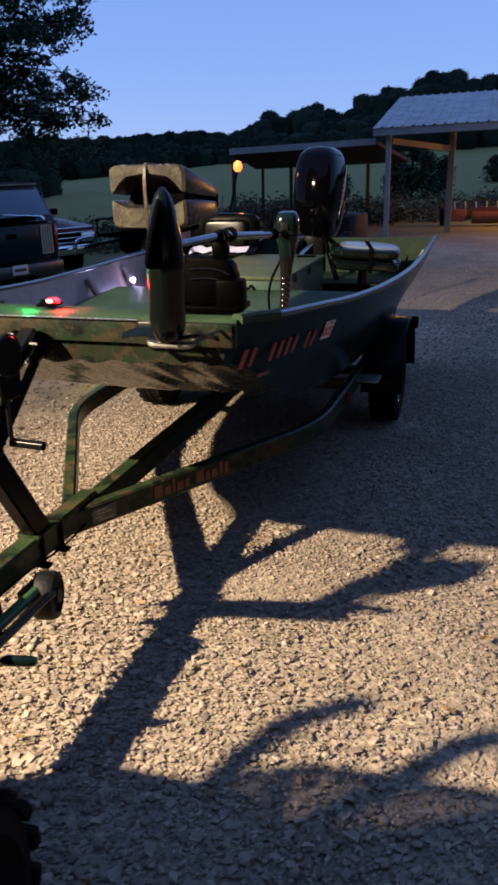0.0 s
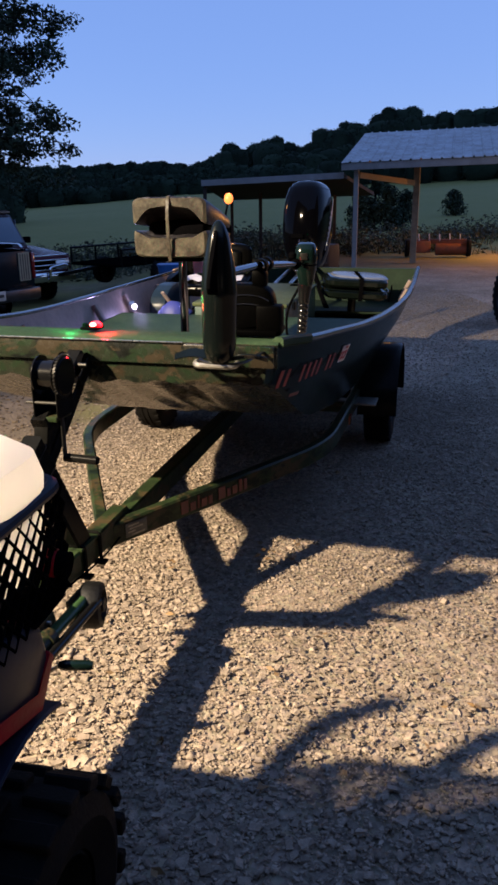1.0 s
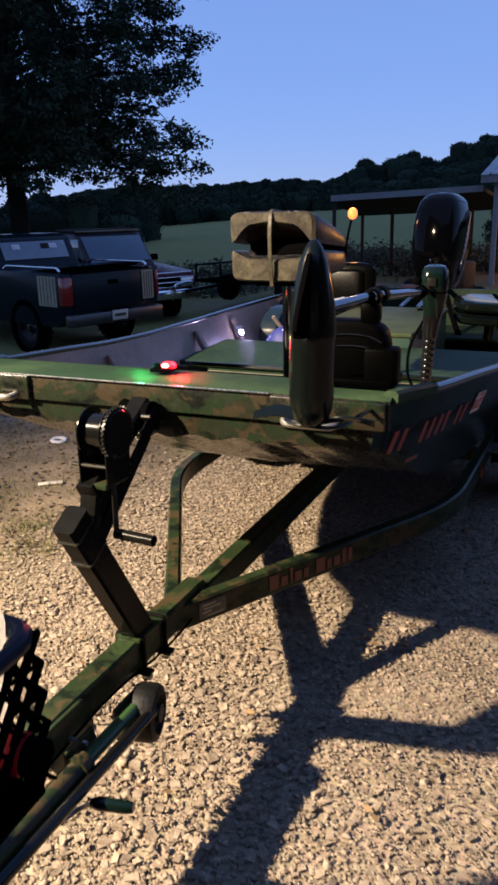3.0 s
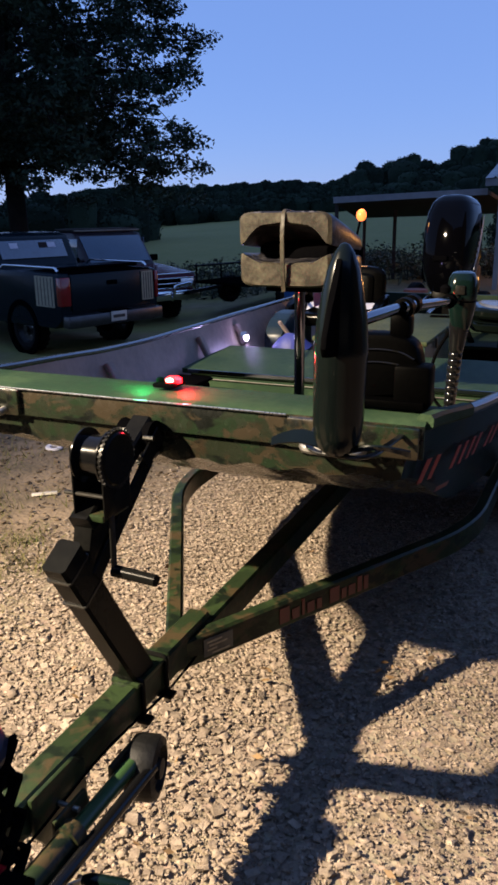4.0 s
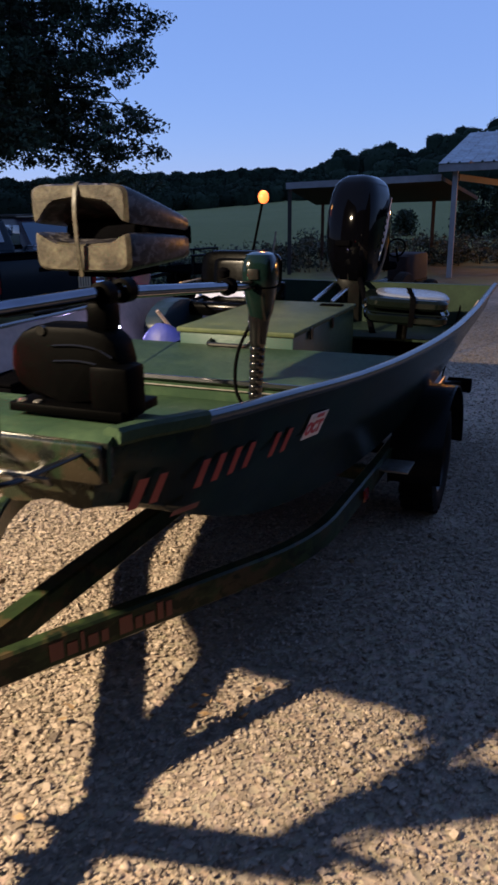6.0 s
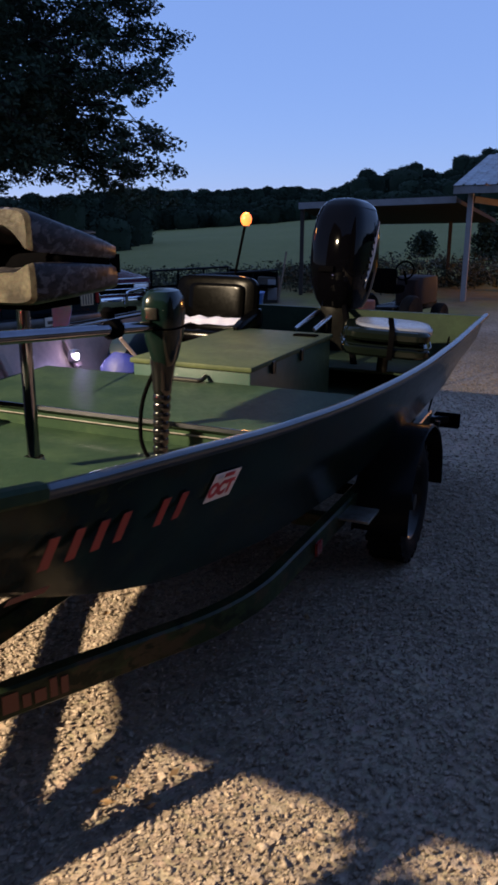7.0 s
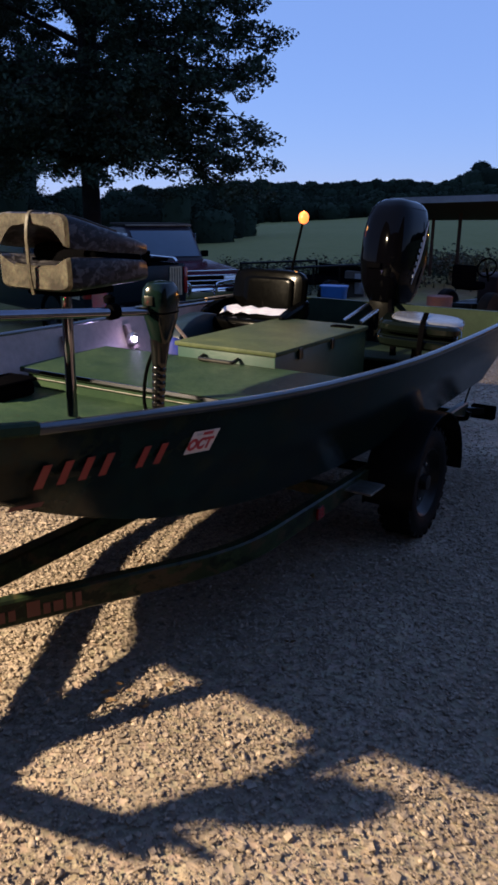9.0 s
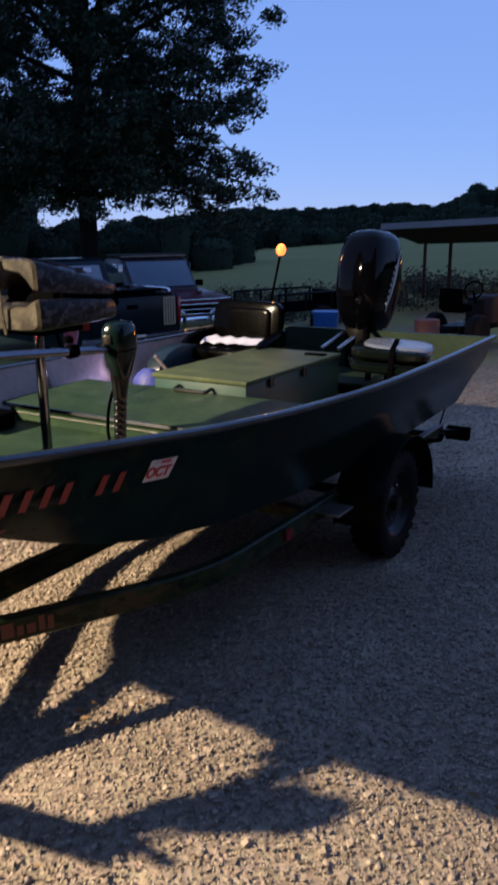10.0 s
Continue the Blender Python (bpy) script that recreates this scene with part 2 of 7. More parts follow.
LAMPGLOW = mat("stern_lamp_glass", (0.5, 0.22, 0.06), 0.3, emit=(1.0, 0.155, 0.030), strength=3.2)
REDGLOW = mat("red_lens", (0.9, 0.05, 0.06), 0.2, emit=(1.0, 0.004, 0.010), strength=2.5)
REDCORE = mat("red_lamp_core", (0.9, 0.4, 0.35), 0.3, emit=(1.0, 0.45, 0.35), strength=9.0)
GREENGLOW = mat("green_lens", (0.001, 0.004, 0.002), 0.4, emit=(0.02, 1.0, 0.3), strength=0.01, spec=0.02)
LEDGLOW = mat("led_lens", (0.9, 0.85, 1.0), 0.2, emit=(0.80, 0.70, 1.0), strength=30.0)
SHEDGLOW = mat("shed_bulb_glass", (1.0, 0.6, 0.3), 0.3, emit=(1.0, 0.5, 0.18), strength=8.0)
STICKER = mat("sticker_white", (0.60, 0.54, 0.52), 0.45, 0.0, (0.50, 0.44, 0.42), 30.0, 0.4)
STICKRED = mat("sticker_red", (0.45, 0.02, 0.03), 0.45)
PLATE = mat("plate_cream", (0.45, 0.42, 0.36), 0.5, 0.0, (0.36, 0.33, 0.28), 20.0, 0.5)
TINLABEL = mat("maker_label", (0.10, 0.10, 0.085), 0.4, 0.3, (0.05, 0.05, 0.045), 20.0, 0.5)
JUG = mat("jug_plastic", (0.86, 0.84, 0.78), 0.4, 0.0, (0.78, 0.75, 0.68), 9.0, 0.5, 0.05, 40.0)
JUG.node_tree.nodes["Principled BSDF"].inputs["Subsurface Weight"].default_value = 0.35
JUG.node_tree.nodes["Principled BSDF"].inputs["Subsurface Radius"].default_value = (0.05, 0.04, 0.03)
jb = JUG.node_tree.nodes["Principled BSDF"]
jt = JUG.node_tree.nodes.new("ShaderNodeBsdfTranslucent")
jt.inputs["Color"].default_value = (0.96, 0.92, 0.86, 1)
jm = JUG.node_tree.nodes.new("ShaderNodeMixShader")
jm.inputs["Fac"].default_value = 0.60
JUG.node_tree.links.new(jb.outputs[0], jm.inputs[1])
JUG.node_tree.links.new(jt.outputs[0], jm.inputs[2])
JUG.node_tree.links.new(jm.outputs[0], JUG.node_tree.nodes["Material Output"].inputs["Surface"])
# deck green again, darkened to stand for the shade in the stern well
WELLSHADE = mat("well_shaded_green", (0.020, 0.036, 0.021), 0.5, 0.0, (0.012, 0.022, 0.014), 4.0, 0.8, 0.25, 120.0, spec=0.10)
CLOD = mat("dirt_clod", (0.13, 0.088, 0.056), 0.95, 0.0, (0.08, 0.062, 0.04), 20.0, 0.6, 0.4, 90.0, island=0.4)
BOARD = mat("dark_boarding", (0.075, 0.062, 0.050), 0.85, 0.0, (0.045, 0.037, 0.030), 3.0, 0.6, 0.3, 30.0, spec=0.2)
# the bluish base colour carries part of the sky's reflection
SKYGLASS = mat("windscreen_sky_glass", (0.032, 0.060, 0.092), 0.07, 0.0, (0.022, 0.042, 0.066), 2.0, 0.4, rough_var=0.03, spec=0.8)
DARKPOLE = mat("dark_polished_tube", (0.20, 0.20, 0.23), 0.10, 1.0, (0.12, 0.12, 0.14), 16.0, 0.5, rough_var=0.04)
DARKTIN = mat("dark_roof_sheet", (0.030, 0.026, 0.023), 0.7, 0.0, (0.018, 0.015, 0.014), 3.0, 0.6, 0.2, 20.0, spec=0.2)
GRIP = mat("grip_black_rubber", (0.003, 0.003, 0.0035), 0.14, 0.0, (0.005, 0.005, 0.005), 9.0, 0.5, spec=0.28, rough_var=0.05)
DULLSTEEL = mat("dull_dark_steel", (0.045, 0.045, 0.043), 0.30, 0.8, (0.03, 0.028, 0.024), 20.0, 0.6)
DARKRIM = mat("dark_steel_rim", (0.022, 0.022, 0.022), 0.35, 0.6, (0.012, 0.011, 0.010), 14.0, 0.6, spec=0.3)
CONSOLE = mat("console_dark_teal", (0.010, 0.020, 0.028), 0.35, 0.0, (0.007, 0.013, 0.018), 5.0, 0.5, 0.05, 40.0, spec=0.3)
MOUNT = mat("mount_black_plastic", (0.0004, 0.0004, 0.0005), 0.45, 0.0, (0.0007, 0.0007, 0.0007), 9.0, 0.5, 0.05, 120.0, spec=0.012)
SCUFFED = mat("scuffed_rubber", (0.016, 0.016, 0.014), 0.55, 0.0, (0.003, 0.003, 0.003), 14.0, 1.0, 0.3, 70.0, spec=0.2)
# maroon paint again, darkened on the cab to stand for the dusk
CABDUSK = mat("cab_dusk_maroon", (0.016, 0.006, 0.009), 0.3, 0.0, (0.010, 0.005, 0.007), 2.0, 0.5, spec=0.3)
OLDPOST = mat("old_dark_post", (0.045, 0.036, 0.030), 0.85, 0.0, (0.025, 0.02, 0.017), 5.0, 0.6, 0.4, 30.0, spec=0.2)
JACKGREEN = mat("jack_green_paint", (0.035, 0.075, 0.026), 0.32, 0.0, (0.02, 0.045, 0.018), 9.0, 0.5, spec=0.4)
PORCHGLOW = mat("porch_bulb_glass", (1.0, 0.9, 0.8), 0.3, emit=(1.0, 0.86, 0.66), strength=60.0)
FOLDSEAT = mat("seat_dark_green_vinyl", (0.0022, 0.0040, 0.0030), 0.11, 0.0, (0.0035, 0.005, 0.004), 7.0, 0.5, spec=0.08, rough_var=0.04)
# the rag's lilac is the violet lamp's light put into its colour
LITRAG = mat("violet_lit_rag", (0.36, 0.36, 0.92), 0.7, 0.0, (0.28, 0.28, 0.76), 12.0, 0.5, 0.2, 40.0)


def ground_material():
    """Gravel, dirt and grass by masks stored on the ground's points."""
    m = bpy.data.materials.new("yard_ground")
    m.use_nodes = True
    nt = m.node_tree
    b = nt.nodes["Principled BSDF"]
    L = nt.links.new
    tc = nt.nodes.new("ShaderNodeTexCoord")

    def ramp(scale, detail, c0, c1, lo=0.35, hi=0.65):
        n = node(nt, "ShaderNodeTexNoise", Scale=scale, Detail=detail, Roughness=0.65)
        L(tc.outputs["Object"], n.inputs["Vector"])
        r = nt.nodes.new("ShaderNodeMapRange")
        r.inputs["From Min"].default_value, r.inputs["From Max"].default_value = lo, hi
        L(n.outputs["Fac"], r.inputs["Value"])
        x = nt.nodes.new("ShaderNodeMix")
        x.data_type = "RGBA"
        x.inputs["A"].default_value, x.inputs["B"].default_value = (*c0, 1), (*c1, 1)
        L(r.outputs["Result"], x.inputs["Factor"])
        return x.outputs["Result"]

    def attr(name):
        a = nt.nodes.new("ShaderNodeAttribute")
        a.attribute_name = name
        return a.outputs["Fac"]

    def over(a, c, f):
        x = nt.nodes.new("ShaderNodeMix")
        x.data_type = "RGBA"
        L(a, x.inputs["A"])
        L(c, x.inputs["B"])
        L(f, x.inputs["Factor"])
        return x.outputs["Result"]

    vor = node(nt, "ShaderNodeTexVoronoi", Scale=34.0)
    L(tc.outputs["Object"], vor.inputs["Vector"])
    hs = nt.nodes.new("ShaderNodeHueSaturation")
    hs.inputs["Saturation"].default_value = 0.12
    L(vor.outputs["Color"], hs.inputs["Color"])
    gr = ramp(0.9, 6.0, (0.225, 0.182, 0.136), (0.130, 0.103, 0.074))
    gm = nt.nodes.new("ShaderNodeMix")
    gm.data_type, gm.blend_type = "RGBA", "OVERLAY"
    gm.inputs["Factor"].default_value = 0.6
    L(gr, gm.inputs["A"])
    L(hs.outputs["Color"], gm.inputs["B"])
    grass = ramp(0.05, 8.0, (0.155, 0.150, 0.038), (0.215, 0.195, 0.058))
    grass2 = ramp(1.4, 6.0, (0.125, 0.130, 0.034), (0.19, 0.17, 0.054))
    gx = nt.nodes.new("ShaderNodeMix")
    gx.data_type = "RGBA"
    gx.inputs["Factor"].default_value = 0.5
    L(grass, gx.inputs["A"])
    L(grass2, gx.inputs["B"])
    dirt = ramp(2.2, 8.0, (0.20, 0.148, 0.100), (0.085, 0.066, 0.045))
    col = over(gx.outputs["Result"], dirt, attr("dirt"))
    col = over(col, gm.outputs["Result"], attr("gravel"))
    L(col, b.inputs["Base Color"])
    b.inputs["Roughness"].default_value = 0.95
    b.inputs["Specular IOR Level"].default_value = 0.25
    bp = node(nt, "ShaderNodeBump", Strength=0.6, Distance=0.012)
    L(vor.outputs["Distance"], bp.inputs["Height"])
    L(bp.outputs["Normal"], b.inputs["Normal"])
    return m


GROUND = ground_material()

# ---- building tools ----
BASE = {}


def thing(name, label, category, at=(0, 0, 0), m=None, group="", kind=""):
    """A top-level Empty at its base; m is the frame in which its parts are drawn."""
    e = new(name)
    e.empty_display_size = 0.1
    e.matrix_world = (m if m is not None else Matrix()) @ Matrix.Translation(at)
    BASE[e.name] = Vector(at)
    return tagged(e, label, category, group, kind)


def part(name, bm, material, parent, label="", smooth=True, kind=""):
    me = bpy.data.meshes.new(name)
    bmesh.ops.recalc_face_normals(bm, faces=bm.faces)
    if smooth:
        for f in bm.faces:
            f.smooth = True
        for e in bm.edges:
            if len(e.link_faces) == 2 and e.calc_face_angle(0) > 0.6:
                e.smooth = False
    bm.to_mesh(me)
    bm.free()
    me.materials.append(material)
    ob = new(name, me)
    if parent is not None:
        base = BASE[parent.name]
        me.transform(Matrix.Translation(-base))
        ob.parent = parent
        BASE[ob.name] = base
    if label or kind:
        tagged(ob, label, "", "", kind)
    return ob


def raw(name, verts, faces, material, parent=None):
    me = bpy.data.meshes.new(name)
    me.from_pydata(verts, [], faces)
    me.materials.append(material)
    ob = new(name, me)
    if parent is not None:
        ob.parent = parent
    return ob


def thick(bm, t):
    """Gives the sheet a thickness."""
    bm.normal_update()
    bmesh.ops.recalc_face_normals(bm, faces=bm.faces)
    bmesh.ops.solidify(bm, geom=bm.faces[:], thickness=t)


def box(x0, x1, y0, y1, z0, z1, bev=0.0, bm=None, seg=2):
    b = bmesh.new()
    bmesh.ops.create_cube(b, size=1)
    bmesh.ops.scale(b, vec=(x1 - x0, y1 - y0, z1 - z0), verts=b.verts)
    bmesh.ops.translate(b, vec=((x0 + x1) / 2, (y0 + y1) / 2, (z0 + z1) / 2), verts=b.verts)
    if bev:
        bmesh.ops.bevel(b, geom=b.edges[:], offset=bev, segments=seg, affect="EDGES", profile=0.5)
    return join(bm, b)


def join(bm, b, m=None):
    """b added to bm, moved by m."""
    if m is not None:
        bmesh.ops.transform(b, matrix=m, verts=b.verts)
    if bm is None:
        return b
    me = bpy.data.meshes.new("tmp")
    b.to_mesh(me)
    b.free()
    bm.from_mesh(me)
    bpy.data.meshes.remove(me)
    return bm


def frames_along(pts):
    pts = [Vector(p) for p in pts]
    out, up = [], None
    for i, p in enumerate(pts):
        a = pts[max(0, i - 1)]
        c = pts[min(len(pts) - 1, i + 1)]
        t = (c - a).normalized()
        if up is None:
            up = Vector((0, 0, 1)) if abs(t.z) < 0.9 else Vector((0, 1, 0))
        side = t.cross(up).normalized()
        u = side.cross(t).normalized()
        up = u
        out.append((p, side, u))
    return out


def sweep(pts, ring, bm=None, closed=True, scales=None):
    """A closed outline (side, up) carried along pts, capped at both ends."""
    b = bm or bmesh.new()
    rows = []
    for i, (p, s, u) in enumerate(frames_along(pts)):
        k = scales[i] if scales else 1.0
        rows.append([b.verts.new(p + s * x * k + u * y * k) for x, y in ring])
    n = len(ring)
    for r0, r1 in zip(rows, rows[1:]):
        for j in range(n):
            b.faces.new((r0[j], r0[(j + 1) % n], r1[(j + 1) % n], r1[j]))
    if closed:
        b.faces.new(rows[0][::-1])
        b.faces.new(rows[-1])
    return b


def circle(r, n=12):
    return [(r * math.cos(2 * math.pi * k / n), r * math.sin(2 * math.pi * k / n)) for k in range(n)]


def rect(w, h, bev=0.004):
    w, h = w / 2, h / 2
    return [(-w + bev, -h), (w - bev, -h), (w, -h + bev), (w, h - bev), (w - bev, h), (-w + bev, h), (-w, h - bev), (-w, -h + bev)]


def tube(pts, r, n=12, bm=None, scales=None):
    return sweep(pts, circle(r, n), bm, True, scales)


def arc(pts, k=5, cut=0.3):
    """A polyline with its inner corners rounded."""
    pts = [Vector(p) for p in pts]
    out = [pts[0]]
    for a, b, c in zip(pts, pts[1:], pts[2:]):
        d = min(cut, (b - a).length * 0.49, (c - b).length * 0.49)
        p0, p1 = b + (a - b).normalized() * d, b + (c - b).normalized() * d
        for i in range(k + 1):
            t = i / k
            out.append(p0 * (1 - t) ** 2 + b * 2 * t * (1 - t) + p1 * t * t)
    out.append(pts[-1])
    return out


def lathe(profile, n=24, m=None, bm=None):
    """Turned about local z: profile of (radius, z)."""
    b = bmesh.new()
    rows = []
    for r, z in profile:
        if r < 1e-5:
            rows.append([b.verts.new((0, 0, z))])
        else:
            rows.append([b.verts.new((r * math.cos(2 * math.pi * k / n), r * math.sin(2 * math.pi * k / n), z)) for k in range(n)])
    for r0, r1 in zip(rows, rows[1:]):
        for k in range(n):
            a, c = r0[k % len(r0)], r0[(k + 1) % len(r0)]
            d, e = r1[(k + 1) % len(r1)], r1[k % len(r1)]
            vs = list(dict.fromkeys((a, c, d, e)))
            if len(vs) > 2:
                b.faces.new(vs)
    return join(bm, b, m)


def loft(rings, bm=None, caps=True):
    b = bm or bmesh.new()
    rows = [[b.verts.new(p) for p in ring] for ring in rings]
    n = len(rings[0])
    for r0, r1 in zip(rows, rows[1:]):
        for j in range(n):
            b.faces.new((r0[j], r0[(j + 1) % n], r1[(j + 1) % n], r1[j]))
    if caps:
        b.faces.new(rows[0][::-1])
        b.faces.new(rows[-1])
    return b


def superring(cx, cy, z, rx, ry, p=3.0, n=28):
    """A squarish ring at height z."""
    out = []
    for k in range(n):
        a = 2 * math.pi * k / n
        c, s = math.cos(a), math.sin(a)
        out.append(Vector((cx + rx * math.copysign(abs(c) ** (2 / p), c), cy + ry * math.copysign(abs(s) ** (2 / p), s), z)))
    return out


def prism(outline, x0, x1, bev=0.0, bm=None):
    """An outline of (y, z) carried from x0 to x1."""
    b = bmesh.new()
    r0 = [b.verts.new((x0, y, z)) for y, z in outline]
    r1 = [b.verts.new((x1, y, z)) for y, z in outline]
    n = len(outline)
    for j in range(n):
        b.faces.new((r0[j], r0[(j + 1) % n], r1[(j + 1) % n], r1[j]))
    b.faces.new(r0[::-1])
    b.faces.new(r1)
    if bev:
        bmesh.ops.bevel(b, geom=b.edges[:], offset=bev, segments=2, affect="EDGES", profile=0.5)
    return join(bm, b)


def lerp_table(table, x):
    xs = [t[0] for t in table]
    if x <= xs[0]:
        return table[0][1]
    for (a, u), (b, v) in zip(table, table[1:]):
        if x <= b:
            t = (x - a) / (b - a)
            return u + (v - u) * t
    return table[-1][1]


def smooth_table(table, x, w=0.12):
    return sum(lerp_table(table, x + d * w) for d in (-1, -0.5, 0, 0.5, 1)) / 5


def smoothstep(a, b, x):
    t = min(1.0, max(0.0, (x - a) / (b - a)))
    return t * t * (3 - 2 * t)

# ---- the ground, field, woods and sheds ----
FIELD_EDGE = [(-60, -1.8), (-18.5, -1.4), (-13.2, -0.97), (-9.2, -0.70), (-5.2, -0.46), (-1.6, -0.12), (8, 0.22), (15, 0.28), (19, 0.5), (60, 0.9)]
WOOD_TOP = [(-60, 0.6), (-24, 0.5), (-17.5, 1.7), (-15, 1.95), (-9, 1.8), (-4, 2.05), (-1.6, 1.95), (-0.2, 2.1), (1.6, 3.2), (3.1, 2.9), (4.7, 3.6), (7, 3.3), (9.9, 4.5), (13.1, 5.3), (15.3, 4.8), (19, 5.1), (25, 4.7), (60, 4.0)]


def height(x, y):
    r = math.hypot(x, y)
    dip = -0.48 * smoothstep(0.6, 4.0, -x) * smoothstep(6.5, 11.0, y)
    if r < 28:
        return dip
    az = math.degrees(math.atan2(x, y)) if y > 0 else (60 if x > 0 else -60)
    edge = 1.76 + 140 * math.tan(radians(lerp_table(FIELD_EDGE, az)))
    near = dip + (edge - dip) * min(1.0, (r - 28) / 112)
    if r > 140 and y > 0:
        top = 1.76 + 230 * math.tan(radians(max(0.0, lerp_table(WOOD_TOP, az) - 2.2)))
        near = edge + (max(edge, top) - edge) * min(1.0, (r - 140) / 90)
    return near


def drive_mask(x, y):
    """1 on gravel, 0 off it: the drive runs past the boat and on to the sheds."""
    n = noise.noise((x * 0.5, y * 0.5, 3.0)) * 0.8 + noise.noise((x * 1.9, y * 1.9, 8.0)) * 0.35
    left = -2.15 + 0.5 * n if y < 4 else -2.15 + 0.42 * (y - 4) + 0.7 * n
    right = 6.5 + 0.10 * y + n
    far = 19.0 + 1.2 * n
    return smoothstep(-0.4, 0.9, x - left) * smoothstep(0, 1.5, right - x) * smoothstep(0, 1.2, far - y)


def dirt_mask(x, y):
    n = noise.noise((x * 0.7, y * 0.7, 13.0))
    d = 0.75 * smoothstep(-0.25, 0.35, n) * smoothstep(27, 19, y) * smoothstep(9, 4, abs(x) - 3)
    return max(d, 0.95 * smoothstep(13, 9, y) * smoothstep(-0.55, -0.05, n) * smoothstep(-9, -6, x))


def spread(dense0, dense1, step, far):
    out = list(np.arange(dense0, dense1 + 1e-6, step))
    a, b, k = dense0, dense1, step
    while b < far:
        k *= 1.22
        a, b = a - k, b + k
        out = [a] + out + [b]
    return out


def build_ground():
    xs, ys = spread(-5.0, 6.0, 0.14, 3200), spread(-2.0, 12.0, 0.14, 3200)
    nx = len(xs)
    verts, gravel, dirt = [], [], []
    for y in ys:
        for x in xs:
            g = drive_mask(x, y)
            d = dirt_mask(x, y)
            near = abs(x) < 12 and -6 < y < 26
            rough = (noise.noise((x * 2.2, y * 2.2, 1.0)) * 0.010 + noise.noise((x * 6, y * 6, 5.0)) * 0.006) if near else 0.0
            if math.hypot(x, y) > 30:
                rough = noise.noise((x * 0.06, y * 0.06, 2.0)) * 0.25
            verts.append((x, y, height(x, y) + rough - 0.008))
            gravel.append(g)
            dirt.append(d)
    faces = [(j * nx + i, j * nx + i + 1, (j + 1) * nx + i + 1, (j + 1) * nx + i) for j in range(len(ys) - 1) for i in range(nx - 1)]
    ob = raw("ground", verts, faces, GROUND)
    for nm, vals in (("gravel", gravel), ("dirt", dirt)):
        a = ob.data.attributes.new(nm, "FLOAT", "POINT")
        a.data.foreach_set("value", vals)
    for p in ob.data.polygons:
        p.use_smooth = True
    tagged(ob, "grey gravel drive running into dirt and a mown hay field", "ground", "", "structure")


CUBE_V = np.array([(a, b, c) for a in (-0.75, 0.75) for b in (-0.75, 0.75) for c in (-0.75, 0.75)], float)
CUBE_F = np.array([(0, 1, 3, 2), (4, 6, 7, 5), (0, 4, 5, 1), (2, 3, 7, 6), (0, 2, 6, 4), (1, 5, 7, 3)])
_g = 1.618034
ICO_V = np.array([(-1, _g, 0), (1, _g, 0), (-1, -_g, 0), (1, -_g, 0), (0, -1, _g), (0, 1, _g), (0, -1, -_g), (0, 1, -_g), (_g, 0, -1), (_g, 0, 1), (-_g, 0, -1), (-_g, 0, 1)], float) / 1.902
ICO_F = np.array([(0, 11, 5), (0, 5, 1), (0, 1, 7), (0, 7, 10), (0, 10, 11), (1, 5, 9), (5, 11, 4), (11, 10, 2), (10, 7, 6), (7, 1, 8), (3, 9, 4), (3, 4, 2), (3, 2, 6), (3, 6, 8), (3, 8, 9), (4, 9, 5), (2, 4, 11), (6, 2, 10), (8, 6, 7), (9, 8, 1)])
OCT_V = np.array([(1, 0, 0), (-1, 0, 0), (0, 1, 0), (0, -1, 0), (0, 0, 1), (0, 0, -1)], float)
OCT_F = np.array([(0, 2, 4), (2, 1, 4), (1, 3, 4), (3, 0, 4), (2, 0, 5), (1, 2, 5), (3, 1, 5), (0, 3, 5)])


def stones(name, n, where, size, material, shape, seed, label, onroad=True):
    """n crushed stones, angular and flat, strewn over an area; one object."""
    rng = np.random.default_rng(seed)
    v0, f0 = shape
    V, F, k, tries = [], [], 0, 0
    while k < n and tries < n * 6:
        tries += 1
        x, y = where(rng)
        if rng.random() > (drive_mask(x, y) if onroad else 1.15 - drive_mask(x, y)):
            continue
        s = (size[0] + (size[1] - size[0]) * rng.random() ** 3.0) * (1.0 - 0.28 * smoothstep(-0.9, 0.2, x) * smoothstep(1.2, 2.2, y))
        j = v0 * (1 + rng.uniform(-0.45, 0.35, v0.shape))
        j = j * np.array([s, s * rng.uniform(0.5, 0.95), s * rng.uniform(0.22, 0.46)])
        a, t = rng.uniform(0, 6.283), rng.normal(0, 0.24)
        ca, sa, ct, st = math.cos(a), math.sin(a), math.cos(t), math.sin(t)
        j = j @ np.array([[1, 0, 0], [0, ct, st], [0, -st, ct]]) @ np.array([[ca, sa, 0], [-sa, ca, 0], [0, 0, 1]])
        V.append(j + np.array([x, y, height(x, y) + s * rng.uniform(-0.20, 0.16)]))
        F.append(f0 + k * len(v0))
        k += 1
    me = bpy.data.meshes.new(name)
    V, F = np.concatenate(V), np.concatenate(F)
    me.from_pydata(V.tolist(), [], F.tolist())
    me.materials.append(material)
    me.polygons.foreach_set("use_smooth", np.arange(len(me.polygons)) // len(f0) % 4 == 0)
    ob = new(name, me)
    return tagged(ob, label, "gravel", "", "stuff")


